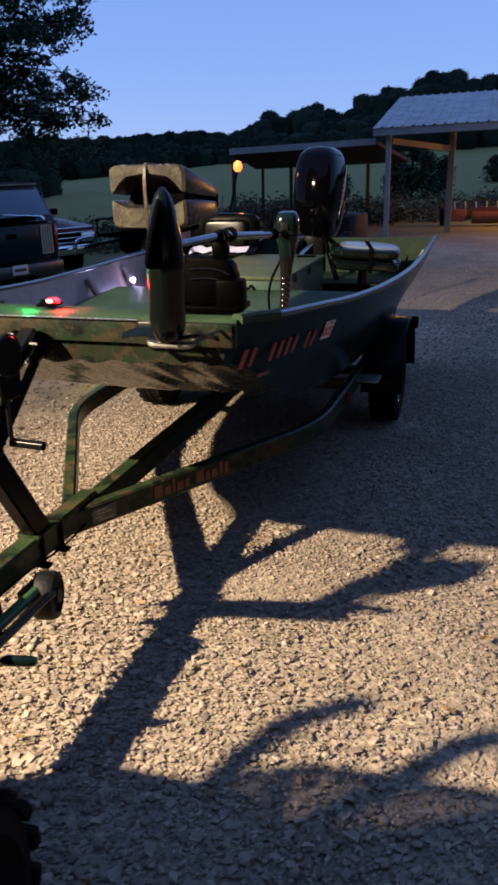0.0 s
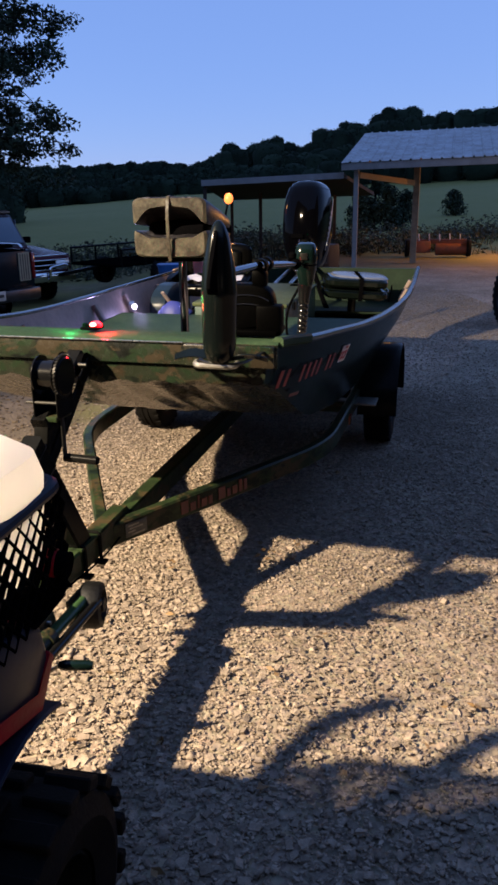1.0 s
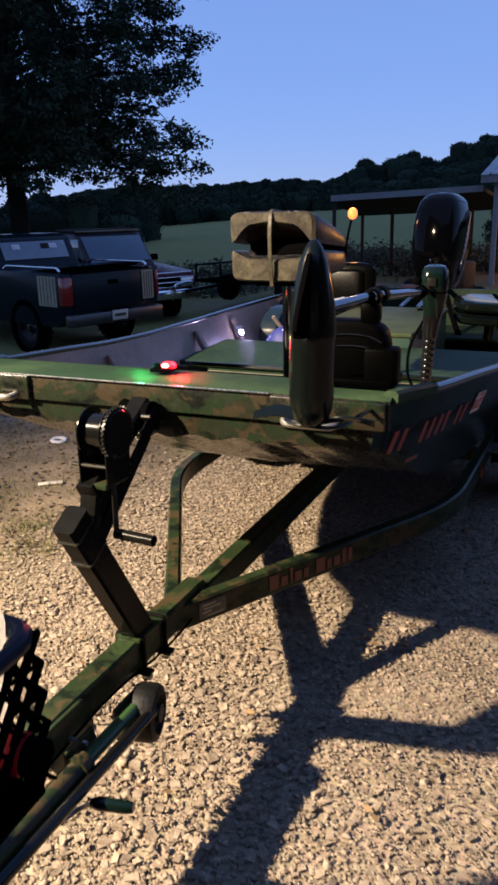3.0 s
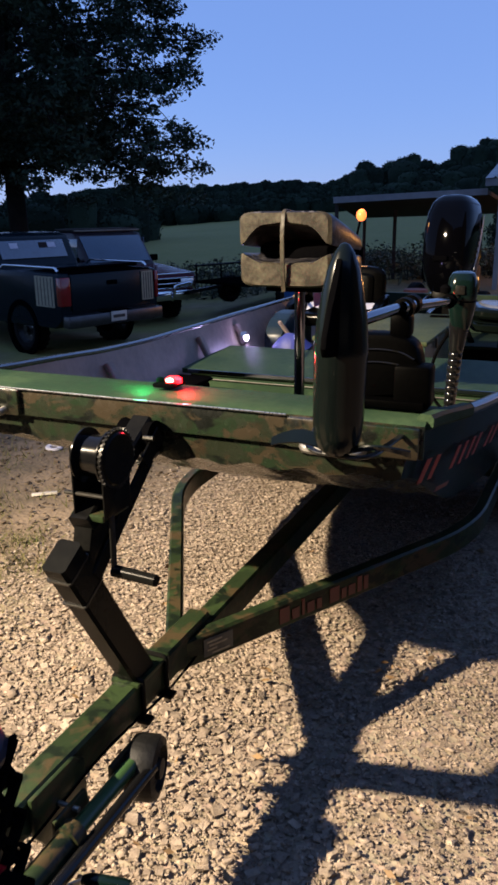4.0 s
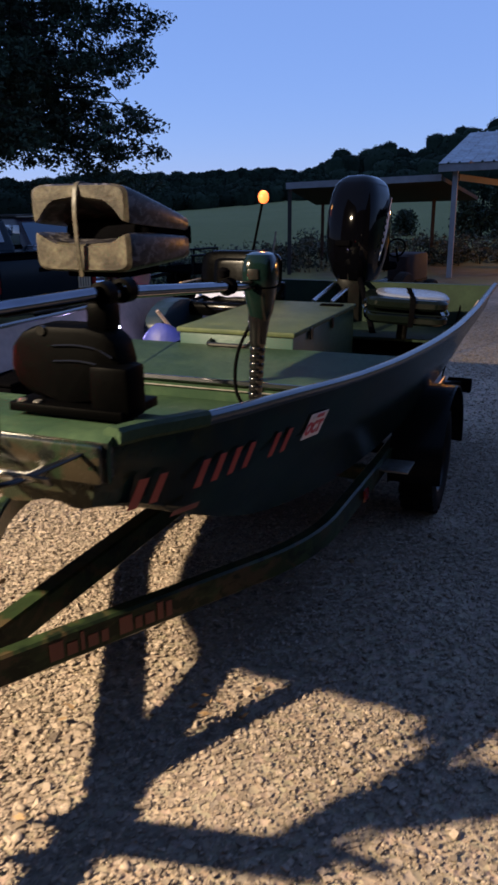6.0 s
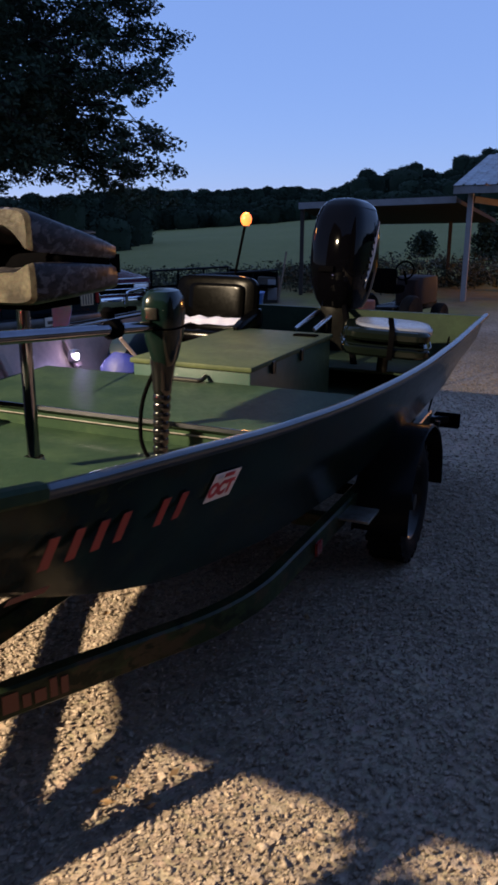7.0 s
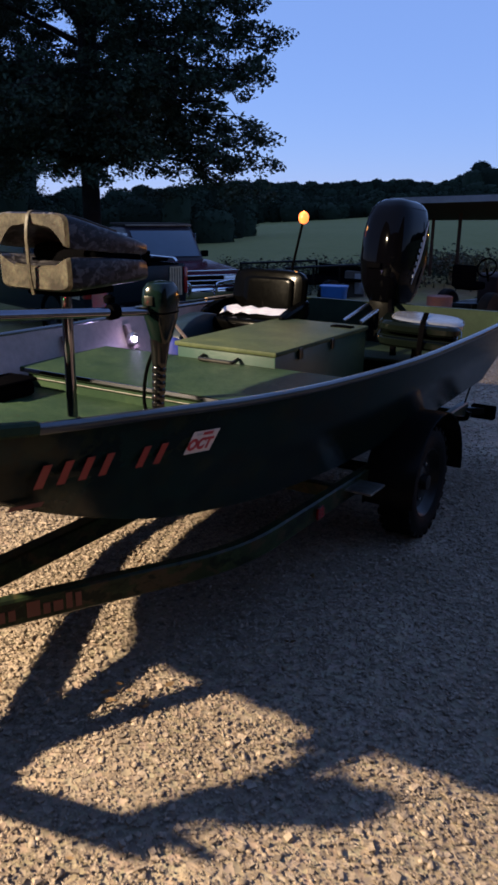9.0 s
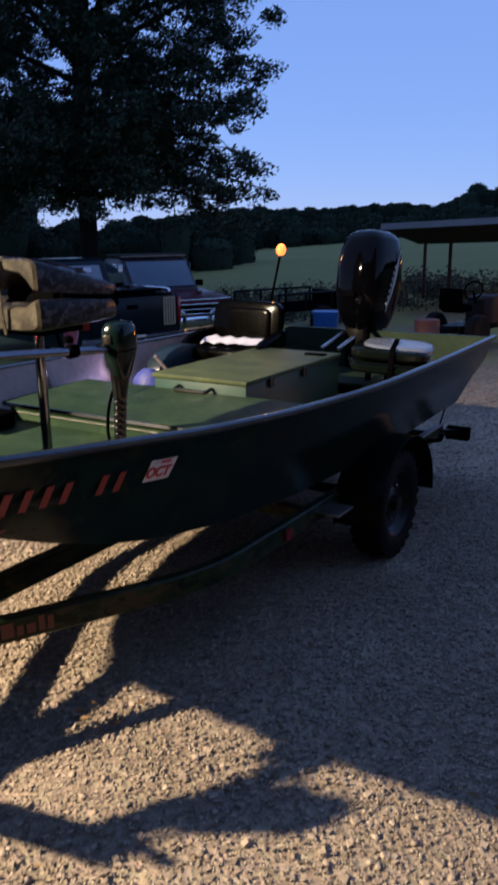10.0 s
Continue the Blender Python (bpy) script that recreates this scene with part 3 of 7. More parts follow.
def leaf_quads(centres, radius, per, size, rng, flat=0.5, squash=0.75):
    """Small four-cornered leaves about each centre, in random directions."""
    n = len(centres) * per
    c = np.repeat(np.array(centres), per, axis=0)
    d = rng.normal(size=(n, 3))
    d /= np.linalg.norm(d, axis=1)[:, None]
    rad = np.repeat(np.array(radius), per)[:, None] * rng.random((n, 1)) ** 0.5
    c = c + d * rad * np.array([1, 1, squash])
    a = rng.normal(size=(n, 3))
    a[:, 2] *= flat
    a /= np.linalg.norm(a, axis=1)[:, None]
    b = np.cross(a, rng.normal(size=(n, 3)))
    b /= np.linalg.norm(b, axis=1)[:, None]
    s = (size[0] + (size[1] - size[0]) * rng.random((n, 1)))
    V = np.stack([c - a * s, c + b * s * 0.45, c + a * s, c - b * s * 0.45], axis=1).reshape(-1, 3)
    F = np.arange(n * 4).reshape(-1, 4)
    return V, F


def rounder(v, f):
    """The twenty-sided ball with every edge cut once more."""
    v, f, mid, out = [np.array(p) for p in v], f.tolist(), {}, []
    def half_way(a, b):
        k = (min(a, b), max(a, b))
        if k not in mid:
            p = v[a] + v[b]
            mid[k] = len(v)
            v.append(p / np.linalg.norm(p))
        return mid[k]
    for a, b, c in f:
        ab, bc, ca = half_way(a, b), half_way(b, c), half_way(c, a)
        out += [(a, ab, ca), (b, bc, ab), (c, ca, bc), (ab, bc, ca)]
    return np.array(v), np.array(out)


BALL_V, BALL_F = rounder(ICO_V, ICO_F)


def crowns(trees, per, size, rng):
    """Far trees: each a lumpy crown of leaves round a dark heart; trees of (x, y, top, foot, width)."""
    V, F, k = [], [], 0
    for x, y, top, foot, w in trees:
        c = np.array((x, y, top - w * 0.72))
        ax = np.array((w, w, w * 0.72))
        deep = max(1.0, (c[2] - foot) / (w * 0.72))
        lump = rng.normal(size=(9, 3))
        lump /= np.linalg.norm(lump, axis=1)[:, None]
        def out(d):
            return 0.84 + 0.20 * np.clip((d @ lump.T).max(axis=1) * 2.6 - 1.7, 0, 1)[:, None]
        V.append(c + BALL_V * ax * out(BALL_V) * np.where(BALL_V < 0, (1, 1, deep), 1.0) * 0.95)
        F.append([tuple(q) for q in (BALL_F + k).tolist()])
        k += len(BALL_V)
        d = rng.normal(size=(per, 3))
        d[:, 2] = np.abs(d[:, 2]) * np.where(rng.random(per) < 0.6, 1, -1)
        d /= np.linalg.norm(d, axis=1)[:, None]
        p = c + d * ax * out(d) * np.where(d < 0, (1, 1, deep), 1.0) * (0.94 + 0.13 * rng.random((per, 1)) ** 2)
        q, g = leaf_quads([tuple(u) for u in p], [0.0] * per, 1, size, rng, 0.8, 1.0)
        V.append(q)
        F.append([tuple(u) for u in (g + k).tolist()])
        k += len(q)
    return np.concatenate(V).tolist(), [f for group in F for f in group]


def leafy_stuff(name, trees, per, size, rng, label, category):
    V, F = crowns(trees, per, size, rng)
    me = bpy.data.meshes.new(name)
    me.from_pydata(V, [], F)
    me.materials.append(FARLEAF)
    me.polygons.foreach_set("use_smooth", [True] * len(me.polygons))
    tagged(new(name, me), label, category, "", "stuff")


def build_woods():
    rng = np.random.default_rng(4)
    trees = []
    for k in range(4):
        az, t = -70.0, k / 3
        while az < 65:
            r = 143 + 80 * t + rng.uniform(-6, 6)
            big = smoothstep(-2.0, 3.0, az)
            w = rng.uniform(1.5, 2.5) + big * rng.uniform(0.2, 1.8)
            az += math.degrees(w * rng.uniform(0.75, 1.25) / r) * (1.0 if -35 < az < 35 else 2.2)
            e0, e1 = lerp_table(FIELD_EDGE, az), lerp_table(WOOD_TOP, az)
            top = e0 + (e1 - e0) * (0.52 + 0.48 * t) + rng.normal(0.0, 0.08 + 0.08 * big) + (0.12 + 0.42 * big) * noise.noise(Vector((az * 0.55 + 9 * k, 0.3, 0.7)))
            trees.append((r * math.sin(radians(az)), r * math.cos(radians(az)), 1.76 + r * math.tan(radians(top)), 1.76 + r * math.tan(radians(e0)) - 1.5, w))
    leafy_stuff("far_woods", trees, 260, (0.14, 0.40), rng, "dark summer woods along the hill behind the field", "woods")
    # the nearer thicket that closes the field at one side
    trees = []
    for k in range(110):
        a, r = rng.uniform(-62, -13.0), rng.uniform(52, 84)
        hi = 4.2 if a < -29 else (1.5 if a < -18 else 1.9)
        trees.append((r * math.sin(radians(a)), r * math.cos(radians(a)), 1.76 + r * math.tan(radians(rng.uniform(0.1, hi))), -2.6, rng.uniform(1.0, 2.1)))
    leafy_stuff("thicket", trees, 520, (0.08, 0.22), rng, "dark leafy thicket at the edge of the field", "thicket")


def build_weeds():
    """Tall weeds and brush along the near edge of the field and round the sheds."""
    rng = np.random.default_rng(12)
    V, F, k = [], [], 0
    cs, rs = [], []
    for i in range(3600):
        x = rng.uniform(-11, 14)
        y = rng.uniform(21.5, 31) if rng.random() < 0.8 else rng.uniform(20.0, 24)
        if noise.noise((x * 0.35, y * 0.35, 9.0)) < -0.12 or (2.5 < x < 8 and y < 22):
            continue
        h = 0.75 * rng.uniform(0.12, 0.80) ** 1.5 * (1.0 if x > -2 else 0.8)
        a = rng.uniform(0, 6.283)
        w = rng.uniform(0.012, 0.03)
        lean = rng.normal(0, 0.22, 2)
        z = height(x, y) - 0.02
        dx, dy = math.cos(a) * w, math.sin(a) * w
        V += [(x - dx, y - dy, z), (x + dx, y + dy, z), (x + lean[0] * h + dx * .4, y + lean[1] * h + dy * .4, z + h), (x + lean[0] * h - dx * .4, y + lean[1] * h - dy * .4, z + h)]
        F.append((k, k + 1, k + 2, k + 3))
        k += 4
        if rng.random() < 0.20:
            cs.append((x, y, z + h * rng.uniform(0.3, 0.9)))
            rs.append(rng.uniform(0.25, 0.75))
    V2, F2 = leaf_quads(cs, rs, 80, (0.03, 0.09), rng)
    V2, F2 = V2.tolist(), (F2 + k).tolist()
    me = bpy.data.meshes.new("tall_weeds")
    me.from_pydata(V + V2, [], F + F2)
    me.materials.append(WEED)
    tagged(new("tall_weeds", me), "tall unmown weeds and brush along the field", "weeds", "", "stuff")


def build_oak():
    """The big tree beyond the trucks."""
    rng = np.random.default_rng(21)
    at = (-10.2, 24.5, height(-10.2, 24.5))
    tree = thing("oak_tree", "large dark leafy oak tree in full summer leaf", "tree", at)
    trunk_pts = [(-10.2, 24.5, -0.6), (-10.18, 24.5, 1.0), (-10.22, 24.52, 3.0), (-10.15, 24.5, 5.5), (-10.0, 24.4, 8.0), (-10.1, 24.6, 10.5), (-10.0, 24.5, 13.0)]
    part("trunk", tube(arc(trunk_pts, 3, 0.8), 0.28, 14), BARK, tree)
    limbs = bmesh.new()
    cs, rs = [], []
    for k in range(78):
        z0 = 2.9 + 9.3 * (k / 62) ** 1.1 if k < 62 else 2.9 + 0.16 * (k - 62)
        a = k * 2.39996 + rng.uniform(-0.3, 0.3)
        reach = (6.4 * math.sin(math.pi * min(1, (z0 - 0.6) / 13.5)) ** 0.6) * rng.uniform(0.72, 1.05)
        droop = rng.uniform(-0.26, 0.06) if z0 < 6 else rng.uniform(0.05, 0.5)
        p0 = Vector((-10.15, 24.5, z0))
        d = Vector((math.cos(a), math.sin(a), 0))
        pts, sc = [], []
        for i in range(7):
            t = i / 6
            w = Vector((rng.normal(0, 0.18), rng.normal(0, 0.18), rng.normal(0, 0.12))) * t
            pts.append(p0 + d * reach * t + Vector((0, 0, droop * reach * t + 0.7 * math.sin(t * 2.2))) + w)
            sc.append(1 - 0.86 * t)
        sweep(pts, circle(0.11, 6), limbs, True, sc)
        for i in range(2, 7):
            for q in range(3 if i < 5 else 4):
                off = Vector(rng.normal(0, 0.62, 3).tolist())
                off.z *= 0.7
                c = pts[i] + off * (0.7 + 0.25 * i / 6)
                sweep([pts[i], (pts[i] + c) / 2 + Vector((0, 0, 0.08)), c], circle(0.018, 4), limbs, True, [1, 0.7, 0.3])
                cs.append(tuple(c))
                rs.append(rng.uniform(0.26, 0.56))
    part("limb_work", limbs, BARK, tree)
    for k in range(1500):
        d = Vector(rng.normal(0, 1, 3).tolist()).normalized()
        q = rng.uniform(0.35, 1.0) ** 0.5
        c = Vector((-10.2 + d.x * 6.0 * q, 24.5 + d.y * 6.0 * q, 8.3 + d.z * 5.4 * q))
        if noise.noise(c * 0.55) > -0.05:
            cs.append(tuple(c))
            rs.append(rng.uniform(0.3, 0.62))
    # drooping skirts of leaves under the lowest limbs
    for k in range(150):
        a, q = rng.uniform(0, 6.283), rng.uniform(0.22, 1.0) ** 0.6
        c = Vector((-10.2 + math.cos(a) * 5.9 * q, 24.5 + math.sin(a) * 5.9 * q, 4.3 - rng.uniform(0.0, 2.5) * (0.35 + 0.65 * q)))
        if noise.noise(c * 0.7) > -0.08:
            cs.append(tuple(c))
            rs.append(rng.uniform(0.35, 0.7))
    V, F = leaf_quads(cs, rs, 96, (0.040, 0.104), rng, 0.7, 0.6)
    me = bpy.data.meshes.new("crown")
    me.from_pydata((V - np.array(at)).tolist(), [], F.tolist())
    me.materials.append(LEAF)
    crown = new("crown", me)
    crown.parent = tree
    copy_thing(tree, Matrix.Translation((-12.5, 9.0, -0.2)) @ tree.matrix_world @ pose(0, 0, 0, 0, 0, 130))


def build_cedars():
    """Dark evergreen shrubs standing in the hay field."""
    rng = np.random.default_rng(31)
    for az, r, h, w in ((10.3, 34, 1.9, 0.55), (11.3, 35, 2.1, 0.6), (12.2, 34, 1.8, 0.6), (13.2, 36, 1.5, 0.7), (16.8, 44, 1.3, 0.8), (-17.6, 33, 1.5, 0.6), (6.2, 36, 1.0, 0.7)):
        x, y = r * math.sin(radians(az)), r * math.cos(radians(az))
        z = height(x, y)
        t = thing("cedar_shrub", "dark evergreen shrub standing in the hay field", "shrub", (x, y, z), None, "shrubs in the field")
        part("trunk", tube([(x, y, z - 0.2), (x, y, z + h * 0.8)], 0.05, 8), BARK, t)
        cs, rs = [], []
        for k in range(14):
            u = k / 13
            cs.append((x + rng.normal(0, 0.18), y + rng.normal(0, 0.18), z + 0.2 + (h - 0.3) * u))
            rs.append(w * (1 - 0.55 * u) * rng.uniform(0.7, 1.1))
        V, F = leaf_quads(cs, rs, 150, (0.04, 0.11), rng, 0.8, 0.8)
        me = bpy.data.meshes.new("crown")
        me.from_pydata((V - np.array((x, y, z))).tolist(), [], F.tolist())
        me.materials.append(LEAF)
        c = new("crown", me)
        c.parent = t


# two open sheds at the far end of the drive
SHED = pose(3.15, 19.0, 0, 0, 0, -17)


def build_sheds():
    s = thing("carport", "open pole carport with a ribbed pale tin roof", "carport", (0, 0, 0), SHED)
    W, D = 8.5, 4.6
    bm = bmesh.new()
    # ribbed sheet: rib every 23 cm
    cols = []
    x = -0.25
    while x < W:
        cols += [(x, 0.0), (x + 0.17, 0.0), (x + 0.185, 0.028), (x + 0.215, 0.028)]
        x += 0.23
    rows = []
    for y, z in ((-0.35, 2.40), (D, 3.34)):
        rows.append([bm.verts.new((cx, y, z + 0.022 * cx + cz)) for cx, cz in cols])
    low = []
    for y, z in ((-0.35, 2.40), (D, 3.34)):
        low.append([bm.verts.new((cx, y, z + 0.022 * cx + cz - 0.012)) for cx, cz in cols])
    for i in range(len(cols) - 1):
        bm.faces.new((rows[0][i], rows[0][i + 1], rows[1][i + 1], rows[1][i]))
        bm.faces.new((low[0][i], low[1][i], low[1][i + 1], low[0][i + 1]))
        bm.faces.new((rows[0][i], low[0][i], low[0][i + 1], rows[0][i + 1]))
    part("roof", bm, ROOFTIN, s, "ribbed galvanised tin", smooth=False)
    bm = sweep([(-0.25, -0.30, 2.30), (W, -0.30, 2.30 + 0.022 * (W + 0.25))], rect(0.04, 0.15))
    part("fascia_board", bm, POSTGREY, s, "grey painted board")
    part("ridge_board", sweep([(-0.25, D, 3.22), (W, D, 3.40)], rect(0.04, 0.16)), WOOD, s)
    for xx in (0.35, 2.4, 4.6, 6.8):
        part("rafter", sweep([(xx, -0.25, 2.31 + 0.022 * xx), (xx, D, 3.22 + 0.022 * xx)], rect(0.045, 0.13)), WOOD, s)
    part("post", sweep([(0.07, 0.0, -0.2), (0.07, 0.0, 2.26)], rect(0.11, 0.11)), POSTGREY, s, "pale painted post")
    part("post", sweep([(1.42, 1.25, -0.2), (1.42, 1.25, 2.62)], rect(0.15, 0.15)), WOOD, s, "brown wooden post")
    for px, py in ((6.2, 0.0), (4.3, 4.4), (8.2, 4.4)):
        part("post", sweep([(px, py, -0.2), (px, py, 2.3 + 0.2 * py)], rect(0.13, 0.13)), WOOD, s)
    part("tie_beam", sweep([(0.14, 0.05, 2.12), (1.40, 1.22, 1.93)], rect(0.05, 0.13)), WARMWOOD, s, "bare pine board lit warm")
    # the lower lean-to beside it
    t = thing("lean_to_shed", "low open lean-to with a flat dark roof on thin posts", "shed", (-0.4, 19.9, 0))
    bm = bmesh.new()
    q = [(-0.45, 19.75, 2.03), (2.95, 19.15, 2.16), (4.6, 23.6, 1.72), (0.2, 24.6, 1.62)]
    top = [bm.verts.new(p) for p in q]
    bot = [bm.verts.new((p[0], p[1], p[2] - 0.09)) for p in q]
    bm.faces.new(top)
    bm.faces.new(bot[::-1])
    for i in range(4):
        bm.faces.new((top[i], bot[i], bot[(i + 1) % 4], top[(i + 1) % 4]))
    part("roof", bm, DARKTIN, t, "dark rusty sheet roof", smooth=False)
    part("fascia_board", sweep([(-0.46, 19.72, 1.99), (2.94, 19.12, 2.12)], rect(0.04, 0.14)), POSTGREY, t, "grey painted board")
    for px, py, h in ((-0.38, 19.85, 1.97), (1.12, 21.9, 1.75), (0.4, 24.2, 1.6), (3.4, 23.4, 1.7)):
        part("post", sweep([(px, py, -0.2), (px, py, h)], rect(0.09, 0.09)), OLDPOST, t, "thin dark post")
    b = thing("shed_bulb", "bare warm bulb hung under the carport roof", "lamp", (8.6, 20.6, 2.0))
    part("bulb", lathe([(0, -0.05), (0.03, -0.035), (0.035, 0.0), (0.015, 0.05), (0, 0.05)], 12, Matrix.Translation((8.6, 20.6, 2.02))), SHEDGLOW, b)
    part("cord", tube([(8.6, 20.6, 2.07), (8.6, 20.6, 2.9)], 0.006, 6), MATTE, b)


def build_unseen_walls():
    """Unseen walls beside and behind the camera; one carries the flood lamp."""
    # the walls are added to cut down the sky light
    for name, x0, x1, y0, y1 in (("unseen_wall_west", -6.25, -6.0, -6.2, 2.4), ("unseen_wall_south", -6.0, 7.5, -6.2, -5.95), ("unseen_wall_east", 7.5, 7.75, -6.2, 4.0)):
        tagged(part(name, box(x0, x1, y0, y1, -0.1, 7.4), BOARD, None), "plain dark unseen wall added to hold back sky light", "wall", "", "structure")
    # unseen lamps, put here for the glints on the motor cowl
    for x, z in ((-3.2, 2.3), (-0.4, 2.3), (2.6, 2.3)):
        p = thing("porch_lamp", "small lit porch lamp on the added dark wall", "lamp", (x, -5.95, z), None, "lamps along the porch")
        part("back_plate", box(x - 0.05, x + 0.05, -5.95, -5.93, z - 0.09, z + 0.09, 0.006), BLACK, p)
        part("bulb", lathe([(0, -0.09), (0.04, -0.075), (0.055, -0.03), (0.05, 0.02), (0.025, 0.06), (0, 0.065)], 16, Matrix.Translation((x, -5.86, z))), PORCHGLOW, p, "bright warm white bulb")
        part("cap", lathe([(0.07, 0.05), (0.06, 0.075), (0.0, 0.09)], 16, Matrix.Translation((x, -5.86, z))), BLACK, p)
    f = thing("flood_light", "wall-mounted yard flood light", "lamp", tuple(FLOOD))
    part("bracket", box(FLOOD.x - 0.60, FLOOD.x - 0.10, FLOOD.y - 0.03, FLOOD.y + 0.03, FLOOD.z + 0.16, FLOOD.z + 0.20, 0.01), BLACK, f)
    part("housing", box(FLOOD.x - 0.22, FLOOD.x + 0.10, FLOOD.y - 0.14, FLOOD.y + 0.14, FLOOD.z + 0.13, FLOOD.z + 0.18, 0.01), BLACK, f)


build_ground()
build_unseen_walls()
build_woods()
build_weeds()
build_oak()
build_cedars()
build_sheds()

# ---- the boat: x across (port +), y aft from the bow lamp, z up ----
HALF = [(-0.14, 0.742), (0.15, 0.805), (0.33, 0.83), (0.75, 0.888), (1.3, 0.955), (1.9, 1.015), (2.5, 1.05), (3.2, 1.055), (4.45, 1.03)]
SHEER = [(-0.14, 1.285), (0.15, 1.245), (0.6, 1.205), (1.0, 1.165), (1.5, 1.135), (2.2, 1.118), (4.45, 1.113)]
KEEL = [(-0.14, 1.122), (0.0, 1.065), (0.2, 0.972), (0.35, 0.902), (0.7, 0.765), (1.0, 0.682), (1.4, 0.622), (2.0, 0.597), (4.45, 0.594)]


def half(y):
    return smooth_table(HALF, y)


def sheer(y):
    return smooth_table(SHEER, y)


def keel(y):
    return smooth_table(KEEL, y)


def side_w(y, z, gap=0.02):
    """Half width inside the hull at a height."""
    w = half(y)
    chine = w - 0.175 * smoothstep(-0.14, 1.2, y) - 0.065
    u = (sheer(y) - z) / (sheer(y) - keel(y))
    f = u / 0.3 * 0.2 if u < 0.3 else 0.2 + (u - 0.3) / 0.6 * 0.8
    return w - f * (w - chine) - gap


def hull_ring(y, inset):
    """One cross-section from the port gunwale round the bottom to the starboard one."""
    w, top, bot = half(y) - inset, sheer(y), keel(y) + inset
    chine = w - 0.175 * smoothstep(-0.14, 1.2, y) - 0.065
    dep = top - bot
    out = [(w, top), (w - 0.2 * (w - chine), top - 0.30 * dep), (w - 0.485 * (w - chine), top - 0.52 * dep), (w - 0.550 * (w - chine), top - 0.56 * dep), (chine + 0.02, bot + 0.10 * dep + 0.01), (chine, bot + 0.02)]
    ribs = 9
    for k in range(ribs * 4 + 1):
        u = chine * 0.97 * (1 - 2 * k / (ribs * 4))
        tooth = (0.0, 0.011, 0.013, 0.003)[k % 4] if inset == 0 else 0.0
        vee = 0.02 * (abs(u) / chine)
        out.append((u, bot + tooth + vee))
    out += [(-a, b) for a, b in reversed(out[:6])]
    return [Vector((a, y, b)) for a, b in out]


